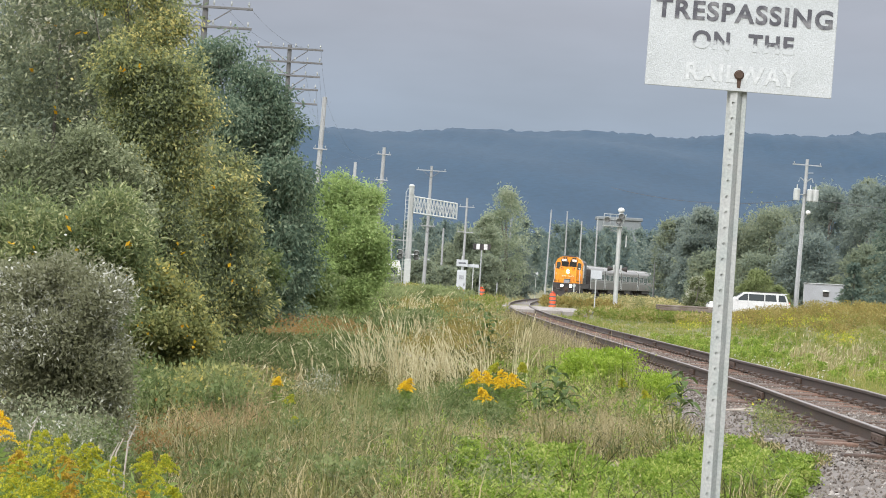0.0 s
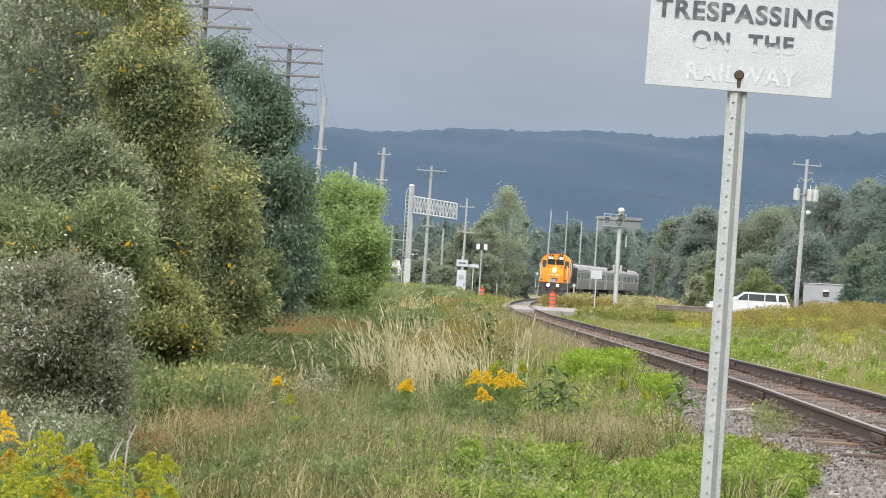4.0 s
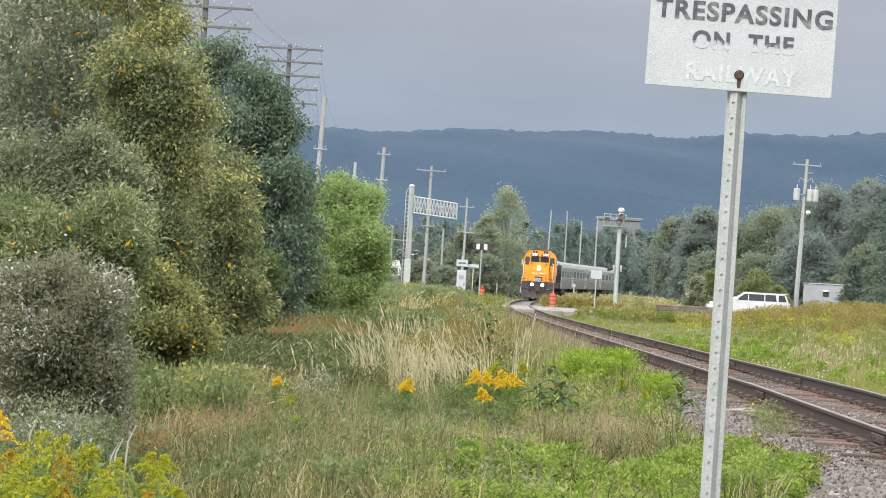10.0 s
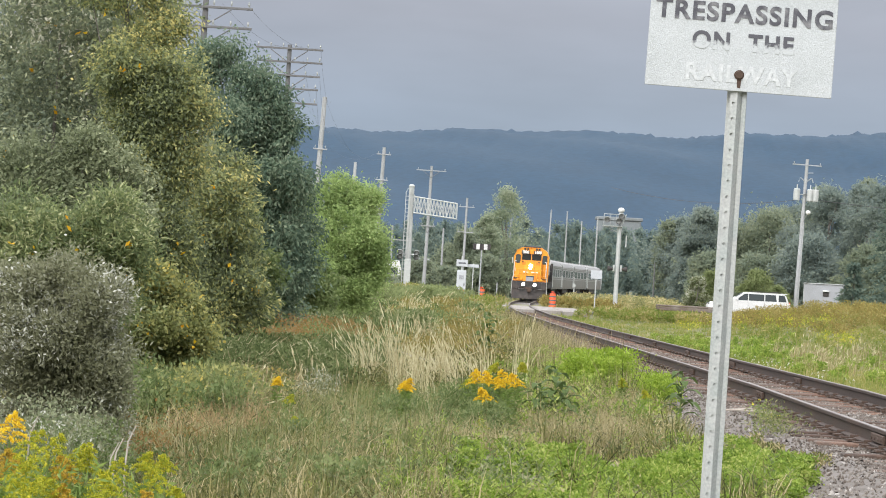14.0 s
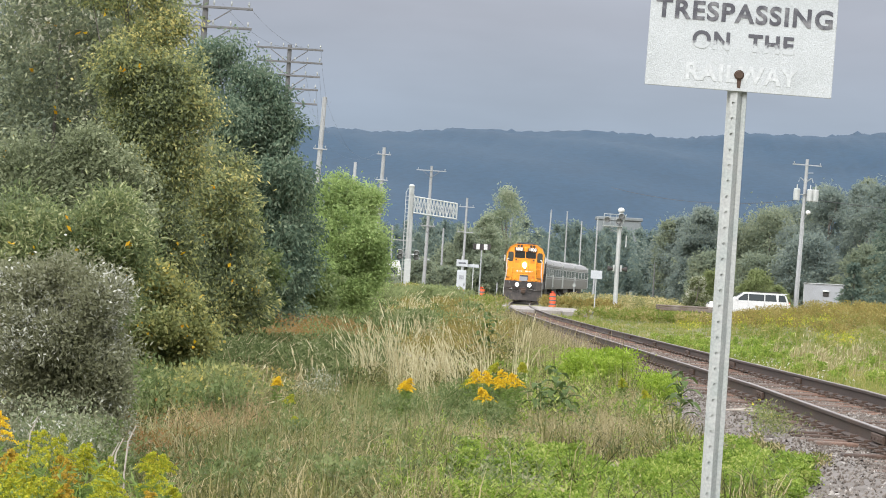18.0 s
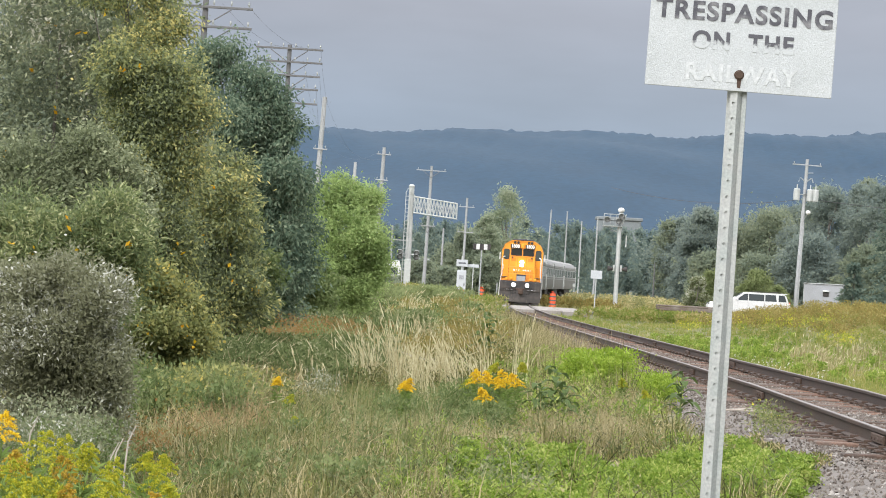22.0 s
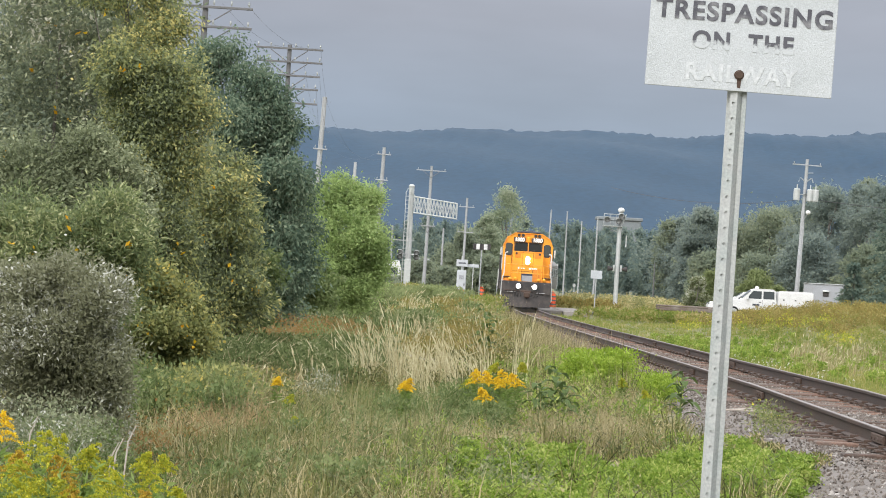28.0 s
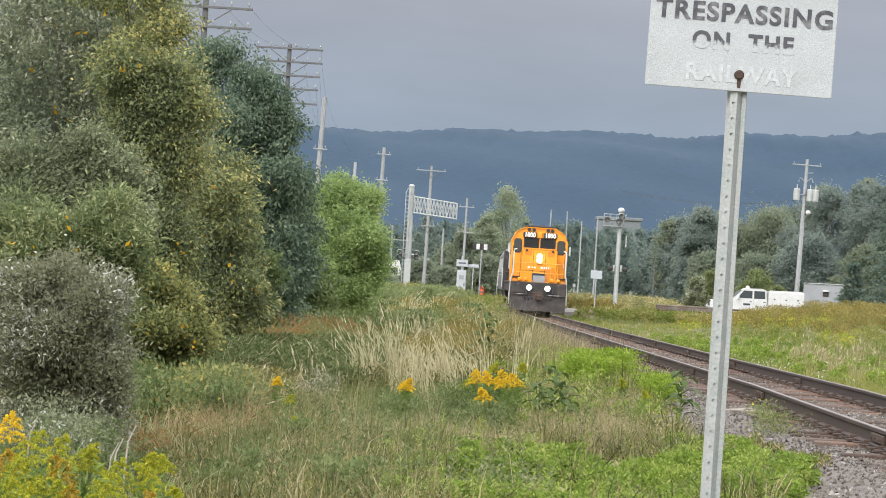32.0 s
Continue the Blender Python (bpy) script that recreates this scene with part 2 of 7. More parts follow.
M["mound"] = foliage("mound_weed", [(0.0, (0.150, 0.150, 0.048)), (0.35, (0.215, 0.175, 0.056)), (0.6, (0.280, 0.205, 0.072)), (0.8, (0.235, 0.220, 0.070)), (1.0, (0.37, 0.315, 0.12))], 0.4, 0.25, 0.8, 0.45, spec=0.1)
M["gold"] = foliage("goldenrod_flower", [(0.0, (0.56, 0.33, 0.010)), (0.5, (0.72, 0.49, 0.016)), (1.0, (0.80, 0.62, 0.05))], 0.2, 3.0, through_light=0.25)
M["gold_faded"] = foliage("yellow_green_flower", [(0.0, (0.20, 0.25, 0.020)), (0.5, (0.35, 0.37, 0.028)), (1.0, (0.55, 0.48, 0.040))], 0.25, 3.0, through_light=0.3)
M["stem"] = foliage("green_stem", [(0, (0.126, 0.196, 0.042)), (1, (0.224, 0.294, 0.084))], 0.2, 2)
M["olive_leaf"] = foliage("olive_tree_leaf", [(0.0, (0.112, 0.139, 0.078)), (0.4, (0.201, 0.236, 0.118)), (0.7, (0.290, 0.317, 0.134)), (0.95, (0.447, 0.433, 0.173)), (1.0, (0.626, 0.549, 0.220))], 0.32, 0.7)
M["grey_leaf"] = foliage("grey_green_leaf", [(0.0, (0.123, 0.152, 0.107)), (0.45, (0.205, 0.238, 0.156)), (0.8, (0.287, 0.315, 0.195)), (0.96, (0.450, 0.458, 0.302)), (1.0, (0.651, 0.636, 0.537))], 0.3, 0.7)
M["plough"] = surface("dusty_black_plough", (0.040, 0.035, 0.034), 0.8, dirt=(0.088, 0.072, 0.063), amount=0.85, scale=2.2, fine=25)
M["bramble_leaf"] = foliage("yellowing_leaf", [(0.0, (0.141, 0.164, 0.063)), (0.5, (0.246, 0.264, 0.099)), (0.9, (0.375, 0.364, 0.134)), (1.0, (0.563, 0.446, 0.112))], 0.3, 1.2)
M["gold_dry"] = foliage("browning_flower", [(0.0, (0.29, 0.18, 0.025)), (0.6, (0.43, 0.29, 0.030)), (1.0, (0.54, 0.39, 0.04))], 0.25, 3.0, through_light=0.2)
M["dark_leaf"] = foliage("dark_tree_leaf", [(0.0, (0.077, 0.118, 0.086)), (0.5, (0.128, 0.181, 0.122)), (1.0, (0.232, 0.281, 0.195))], 0.25, 0.7, 0.8, 0.45, spec=0.06)
M["lime_leaf"] = foliage("fresh_green_leaf", [(0.0, (0.198, 0.280, 0.106)), (0.5, (0.280, 0.370, 0.140)), (1.0, (0.377, 0.462, 0.192))], 0.28, 0.6, 0.8, 0.5, spec=0.1)
M["silver_leaf"] = foliage("silver_willow_leaf", [(0.0, (0.165, 0.172, 0.100)), (0.5, (0.225, 0.232, 0.140)), (0.84, (0.300, 0.305, 0.210)), (0.95, (0.46, 0.47, 0.40)), (1.0, (0.66, 0.66, 0.60))], 0.3, 1.6, through_light=0.55)
M["sallow_leaf"] = foliage("sallow_leaf", [(0.0, (0.098, 0.134, 0.060)), (0.5, (0.163, 0.204, 0.089)), (0.88, (0.258, 0.294, 0.126)), (1.0, (0.432, 0.444, 0.240))], 0.3, 1.0)
M["yellow_leaf"] = foliage("yellowed_leaf", [(0.0, (0.605, 0.286, 0.011)), (1.0, (0.792, 0.528, 0.033))], 0.1, 2)
# trees past the crossing: haze put into these paled, greyed leaf colours
M["wood_leaf"] = foliage("hazed_woodland_leaf", [(0.0, (0.177, 0.224, 0.209)), (0.5, (0.221, 0.264, 0.236)), (1.0, (0.270, 0.309, 0.256))], 0.3, 0.25, 0.9, 0.6, spec=0.05)
M["wood_leaf_light"] = foliage("hazed_light_woodland_leaf", [(0.0, (0.185, 0.224, 0.168)), (0.5, (0.237, 0.275, 0.196)), (1.0, (0.311, 0.334, 0.221))], 0.3, 0.25, 0.9, 0.6, spec=0.05)
M["poplar_leaf"] = foliage("poplar_leaf", [(0.0, (0.216, 0.264, 0.180)), (0.5, (0.300, 0.348, 0.234)), (1.0, (0.408, 0.438, 0.324))], 0.3, 0.3, 0.8, 0.62, spec=0.1)
M["needle"] = foliage("spruce_needle", [(0.0, (0.094, 0.138, 0.117)), (0.6, (0.138, 0.185, 0.149)), (1.0, (0.194, 0.231, 0.172))], 0.25, 0.4, 0.8, 0.4, spec=0.1)
M["daisy"] = foliage("white_petal", [(0.0, (0.55, 0.55, 0.48)), (1.0, (0.75, 0.75, 0.7))], 0.1, 2)
M["blossom"] = foliage("pale_shrub_leaf", [(0.0, (0.10, 0.13, 0.05)), (0.6, (0.24, 0.26, 0.15)), (1.0, (0.5, 0.5, 0.42))], 0.2, 1)
M["bush_leaf"] = foliage("bush_leaf", [(0.0, (0.165, 0.205, 0.090)), (0.5, (0.215, 0.255, 0.115)), (1.0, (0.275, 0.305, 0.145))], 0.3, 0.3, 0.8, 0.5, spec=0.1)
M["roadside"] = foliage("roadside_weed", [(0.0, (0.190, 0.207, 0.095)), (0.4, (0.280, 0.280, 0.129)), (0.75, (0.370, 0.319, 0.140)), (1.0, (0.470, 0.414, 0.224))], 0.4, 0.25, 0.8, 0.45, spec=0.1)


# ---- building helpers ----
class Shape:
    """Collects vertices and faces of one mesh."""

    def __init__(self):
        self.v, self.f = [], []

    def add(self, verts, faces, m=None):
        k = len(self.v)
        self.v += [tuple(m @ Vector(p)) if m else tuple(p) for p in verts]
        self.f += [tuple(k + i for i in q) for q in faces]
        return self

    def box(self, x, y, z, sx, sy, sz, bev=0.0, m=None):
        """A box about its centre, its edges chamfered by bev."""
        hx, hy, hz = sx / 2, sy / 2, sz / 2
        b = min(bev, hx * 0.9, hy * 0.9, hz * 0.9)
        bm = bmesh.new()
        bmesh.ops.create_cube(bm, size=1.0)
        for q in bm.verts:
            q.co = (q.co.x * sx, q.co.y * sy, q.co.z * sz)
        if b > 0:
            bmesh.ops.bevel(bm, geom=bm.edges[:], offset=b, segments=1, affect="EDGES")
        bm.verts.index_update()
        vs = [(q.co.x + x, q.co.y + y, q.co.z + z) for q in bm.verts]
        fs = [[q.index for q in f.verts] for f in bm.faces]
        bm.free()
        return self.add(vs, fs, m)

    def tube(self, points, radii, n=8, cap=True):
        """A round bar through the points."""
        pts = [Vector(p) for p in points]
        if not isinstance(radii, (list, tuple)):
            radii = [radii] * len(pts)
        rings = []
        for i, p in enumerate(pts):
            d = (pts[min(i + 1, len(pts) - 1)] - pts[max(i - 1, 0)]).normalized()
            a = d.cross(Vector((0, 0, 1)) if abs(d.z) < 0.9 else Vector((1, 0, 0))).normalized()
            b = d.cross(a)
            rings.append([p + (a * math.cos(2 * math.pi * k / n) + b * math.sin(2 * math.pi * k / n)) * radii[i] for k in range(n)])
        vs = [q for r in rings for q in r]
        fs = [(i * n + k, i * n + (k + 1) % n, (i + 1) * n + (k + 1) % n, (i + 1) * n + k) for i in range(len(pts) - 1) for k in range(n)]
        if cap:
            fs += [tuple(range(n - 1, -1, -1)), tuple((len(pts) - 1) * n + k for k in range(n))]
        return self.add(vs, fs)

    def prism(self, outline, y0, y1, m=None):
        """The outline in x and z, drawn out from y0 to y1."""
        n = len(outline)
        vs = [(x, y0, z) for x, z in outline] + [(x, y1, z) for x, z in outline]
        fs = [tuple(range(n)), tuple(range(2 * n - 1, n - 1, -1))] + [(k, k + n, (k + 1) % n + n, (k + 1) % n) for k in range(n)]
        return self.add(vs, fs, m)

    def ball(self, x, y, z, rx, ry, rz, n=10):
        vs, fs = [], []
        rows = n // 2 + 1
        for i in range(rows):
            a = math.pi * i / (rows - 1)
            for k in range(n):
                b = 2 * math.pi * k / n
                vs.append((x + rx * math.sin(a) * math.cos(b), y + ry * math.sin(a) * math.sin(b), z + rz * math.cos(a)))
        for i in range(rows - 1):
            for k in range(n):
                fs.append((i * n + k, (i + 1) * n + k, (i + 1) * n + (k + 1) % n, i * n + (k + 1) % n))
        return self.add(vs, fs)

    def mesh(self, name, material):
        me = bpy.data.meshes.new(name)
        me.from_pydata(self.v, [], self.f)
        bm = bmesh.new()
        bm.from_mesh(me)
        bmesh.ops.recalc_face_normals(bm, faces=bm.faces[:])
        bm.to_mesh(me)
        bm.free()
        me.materials.append(material)
        return me


def part(name, shape, material, parent=None, label="", at=None):
    me = shape if isinstance(shape, bpy.types.Mesh) else shape.mesh(name, material)
    ob = new(name, me)
    if parent:
        ob.parent = parent
    if at is not None:
        ob.matrix_basis = at
    return tagged(ob, label)


def thing(name, label, category, at=None, group="", kind=""):
    ob = new(name)
    if at is not None:
        ob.matrix_basis = at
    return tagged(ob, label, category, group, kind)


def mesh_np(name, verts, faces, material, smooth=False):
    """A mesh from arrays; all faces have the same number of corners."""
    me = bpy.data.meshes.new(name)
    verts, faces = np.asarray(verts, np.float32), np.asarray(faces, np.int32)
    k = faces.shape[1]
    me.vertices.add(len(verts))
    me.vertices.foreach_set("co", verts.ravel())
    me.loops.add(faces.size)
    me.loops.foreach_set("vertex_index", faces.ravel())
    me.polygons.add(len(faces))
    me.polygons.foreach_set("loop_start", np.arange(0, faces.size, k, dtype=np.int32))
    if smooth:
        me.polygons.foreach_set("use_smooth", np.ones(len(faces), bool))
    me.update(calc_edges=True)
    me.materials.append(material)
    return me


def unit(a):
    return a / (np.linalg.norm(a, axis=1, keepdims=True) + 1e-9)


def leaf_mesh(name, pts, length, width, material, rng, out=None, droop=0.3, spread=0.8, simple=False):
    """A leaf at each point: four corners, folded along its middle. out: the way each leaf points."""
    n = len(pts)
    d = rng.normal(size=(n, 3)) * spread
    if out is not None:
        d += out
    d[:, 2] -= droop
    d = unit(d)
    side = unit(np.cross(d, rng.normal(size=(n, 3))))
    nor = np.cross(d, side)
    ln = (length * rng.uniform(0.6, 1.3, n))[:, None]
    wd = (width * rng.uniform(0.6, 1.3, n))[:, None]
    if simple:
        v = np.stack([pts - side * wd * 0.5, pts + d * ln, pts + side * wd * 0.5 + d * ln * 0.15], 1)
        return mesh_np(name, v.reshape(-1, 3), np.arange(n * 3).reshape(n, 3), material)
    v = np.stack([pts, pts + d * ln * 0.45 + side * wd * 0.5 + nor * wd * 0.2, pts + d * ln, pts + d * ln * 0.45 - side * wd * 0.5 + nor * wd * 0.2], 1)
    return mesh_np(name, v.reshape(-1, 3), np.arange(n * 4).reshape(n, 4), material)


def blade_mesh(name, pts, height, width, material, rng, lean=0.35, wind=(0.1, 0.0), away=None, simple=False):
    """A bent, pointed blade at each point: five corners, in three triangles."""
    n = len(pts)
    h = (height * rng.uniform(0.55, 1.25, n))[:, None]
    w = (width * rng.uniform(0.6, 1.4, n))[:, None] * 0.5
    a = rng.uniform(0, 2 * np.pi, n)
    side = np.stack([np.cos(a), np.sin(a), np.zeros(n)], 1)
    b = rng.uniform(0, 2 * np.pi, n) if away is None else away
    le = np.abs(rng.normal(0, lean, n))
    bend = np.stack([np.cos(b) * le + wind[0], np.sin(b) * le + wind[1], np.zeros(n)], 1)
    up = np.array([0, 0, 1.0])
    mid = pts + (up * 0.55 + bend * 0.25) * h
    tip = pts + (up * (1 - 0.35 * le[:, None]) + bend * 0.9) * h
    if simple:
        return mesh_np(name, np.stack([pts - side * w, pts + side * w, tip], 1).reshape(-1, 3), np.arange(n * 3).reshape(n, 3), material)
    v = np.stack([pts - side * w, pts + side * w, mid + side * w * 0.75, mid - side * w * 0.75, tip], 1).reshape(-1, 3)
    k = np.arange(n)[:, None] * 5
    f = np.concatenate([k + [0, 1, 2], k + [0, 2, 3], k + [3, 2, 4]], 0)
    return mesh_np(name, v, f, material)


# ---- lie of the land and of the line ----
TRACK_X, CURVE_FROM, CURVE_R = 5.05, 200.0, 1800.0


def rail_z(y):
    """Height of the rail tops along the line."""
    return 0.55 * np.clip((180.0 - np.asarray(y, float)) / 135.0, 0.0, 1.0)


def step(a, b, x):
    t = np.clip((x - a) / (b - a), 0, 1)
    return t * t * (3 - 2 * t)


def track_x(y):
    y = np.asarray(y, float)
    return TRACK_X + 0.2 * step(115, 185, y) + np.clip(y - CURVE_FROM, 0, 1e9) ** 2 / (2 * CURVE_R)


def wave(x, y, s, k):
    return np.sin(x * s + 1.7 * k) * np.cos(y * s * 0.83 + 2.3 * k) + 0.5 * np.sin(x * s * 2.1 + y * s * 1.7 + k)


def ground_z(x, y):
    x, y = np.asarray(x, float), np.asarray(y, float)
    off = x - track_x(y)
    z = rail_z(y) - 0.34
    z = z - 0.12 * step(1.9, 3.6, -off) - 0.10 * step(4.5, 7.5, -off) * (1 - step(150, 190, y))
    z = z + 0.28 * np.exp(-(((x - 1.0) / 1.5) ** 2 + ((y - 108) / 30.0) ** 2))
    z = z - 0.10 * step(1.9, 3.2, off)
    z = z + 1.15 * np.exp(-(((x - 16.4) / 4.6) ** 2 + ((y - 132) / 34.0) ** 2))
    z = z + 0.05 * wave(x, y, 0.9, 1) * step(2.2, 4, np.abs(off)) * (1 - step(185, 205, y))
    z = z + 0.15 * step(200, 214, y) * (1 - step(260, 300, y))
    return z


def gaps(a, b, near, far):
    out, p, s = [a], a, near
    while p < b:
        p += s
        s = min(s * 1.09, far)
        out.append(p)
    return out


gx = [-g for g in reversed(gaps(0, 3500, 0.8, 260))] + gaps(0, 3500, 0.8, 260)[1:]
gy = [-g for g in reversed(gaps(0, 400, 4, 60))] + gaps(0, 270, 1.2, 1.8)[1:] + gaps(271, 4600, 2.5, 150)
GX, GY = np.meshgrid(np.array(gx), np.array(gy))
GZ = ground_z(GX, GY)
nx_, ny_ = len(gx), len(gy)
ii = (np.arange(ny_ - 1)[:, None] * nx_ + np.arange(nx_ - 1)[None, :]).ravel()
ground = new("ground", mesh_np("ground", np.stack([GX.ravel(), GY.ravel(), GZ.ravel()], 1), np.stack([ii, ii + 1, ii + nx_ + 1, ii + nx_], 1), M["soil"], True))
tagged(ground, "overgrown earth verge sloping down from the line", "ground", kind="structure")

# far ridge
rng = np.random.default_rng(5)
hx = np.arange(-1300, 1500, 5.5)
hy = np.linspace(2300, 3560, 40)
HX, HY = np.meshgrid(hx, hy)
up = step(2300, 3500, HY)
ridge = 156 + HX * 0.034 + 2.5 * np.sin(HX / 55.0) + 1.5 * np.sin(HX / 23.0 + 1)
HZ = -2 + up * ridge + 5 * wave(HX, HY, 0.012, 2) * up * (1 - step(3300, 3480, HY)) + rng.normal(0, 0.9, HX.shape) * up + (np.abs(rng.normal(0, 0.9, HX.shape)) - 2.0) * (up > 0.96)
hi = (np.arange(len(hy) - 1)[:, None] * len(hx) + np.arange(len(hx) - 1)[None, :]).ravel()
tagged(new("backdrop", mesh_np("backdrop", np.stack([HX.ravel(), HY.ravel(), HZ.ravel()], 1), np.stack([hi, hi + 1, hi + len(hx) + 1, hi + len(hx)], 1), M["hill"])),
       "long forested ridge, distance haze put into its blue colour", "hill", kind="structure")


# ---- trees ----
def limb_path(rng, a, b, bow):
    a, b = Vector(a), Vector(b)
    mid = a.lerp(b, 0.5) + Vector(rng.normal(0, bow, 3))
    mid.z += bow
    return [a, a.lerp(mid, 0.55), mid, mid.lerp(b, 0.55) + Vector(rng.normal(0, bow * 0.3, 3)), b]


def tree(name, label, category, x, y, height, width, material, leaves, leaf_len, leaf_w, seed, clear=0.12, clumps=70, limbs=7, trunk=None,
         droop=0.3, belly=0.45, spread=0.8, sigma=None, top=0.25, group="", depth=None, fleck=0, simple=False, ragged=0.13):
    """A tapered trunk with limbs and a crown of single leaves in clumps."""
    rng = np.random.default_rng(seed)
    z0 = float(ground_z(x, y)) - 0.05
    root = thing(name, label, category, pose(x, y, z0), group)
    tr = trunk or height * 0.022
    lean = rng.normal(0, 0.03, 2) * height
    axis = [(0, 0, 0), (lean[0] * 0.3, lean[1] * 0.3, height * 0.35), (lean[0], lean[1], height * 0.8)]
    part("trunk", Shape().tube(axis, [tr, tr * 0.75, tr * 0.25], 8), M["bark"], root)
    t = rng.uniform(0, 1, clumps) ** 0.85
    env = np.interp(t, [0, belly, 0.8, 1], [0.62, 1.0, 0.66, top])
    ang = rng.uniform(0, 2 * np.pi, clumps)
    lobes = 1 + 0.16 * np.sin(3 * ang + seed) + 0.14 * np.sin(5 * ang + 9 * t + seed)
    rad = np.sqrt(rng.uniform(0.15, 1, clumps)) * env * width / 2 * lobes * rng.uniform(0.8, 1.06, clumps)
    dep = depth or 1.0
    c = np.stack([np.cos(ang) * rad + lean[0] * t, np.sin(ang) * rad * dep + lean[1] * t, height * (clear + (0.97 - clear) * t)], 1)
    order = rng.permutation(clumps)[:limbs]
    for k in order:
        base = (lean[0] * 0.3, lean[1] * 0.3, max(height * 0.06, min(c[k][2] * 0.55, height * 0.6)))
        part("limb", Shape().tube(limb_path(rng, base, tuple(c[k] * 0.97), width * 0.03), [tr * 0.5, tr * 0.38, tr * 0.28, tr * 0.18, tr * 0.07], 6), M["bark"], root)
    sg = sigma or width * 0.085
    size = rng.uniform(0.5, 1.5, clumps)
    pick = rng.choice(clumps, leaves, p=size / size.sum())
    p = c[pick] + unit(rng.normal(0, 1, (leaves, 3))) * (rng.uniform(0, 1, leaves) ** 0.45 * sg * size[pick])[:, None] * np.array([1, 1, 0.75])
    # loose sprays that break up the outline
    loose = rng.uniform(0, 1, leaves) < ragged
    arm = unit(p[loose] - np.array([0, 0, height * 0.4])) * (rng.exponential(0.25, loose.sum()).clip(0, 0.8) * sg * 1.4)[:, None]
    p[loose] += arm + rng.normal(0, sg * 0.12, arm.shape)
    p[:, 2] = np.maximum(p[:, 2], 0.05)
    out = unit(p - np.array([0, 0, height * 0.45])) * 0.7
    part("crown", leaf_mesh("crown", p, leaf_len, leaf_w, material, rng, out, droop, spread, simple), material, root)
    if fleck:
        front = p[p[:, 1] < np.quantile(p[:, 1], 0.15)]
        q = np.repeat(front[rng.choice(len(front), fleck)], 2, 0) + rng.normal(0, 0.03, (fleck * 2, 3)) - np.array([0, 0.06, 0])
        part("yellowed_leaves", leaf_mesh("yellowed_leaves", q, leaf_len * 1.1, leaf_w * 1.7, M["yellow_leaf"], rng, None, droop), M["yellow_leaf"], root, "single leaves turned yellow")
    return root


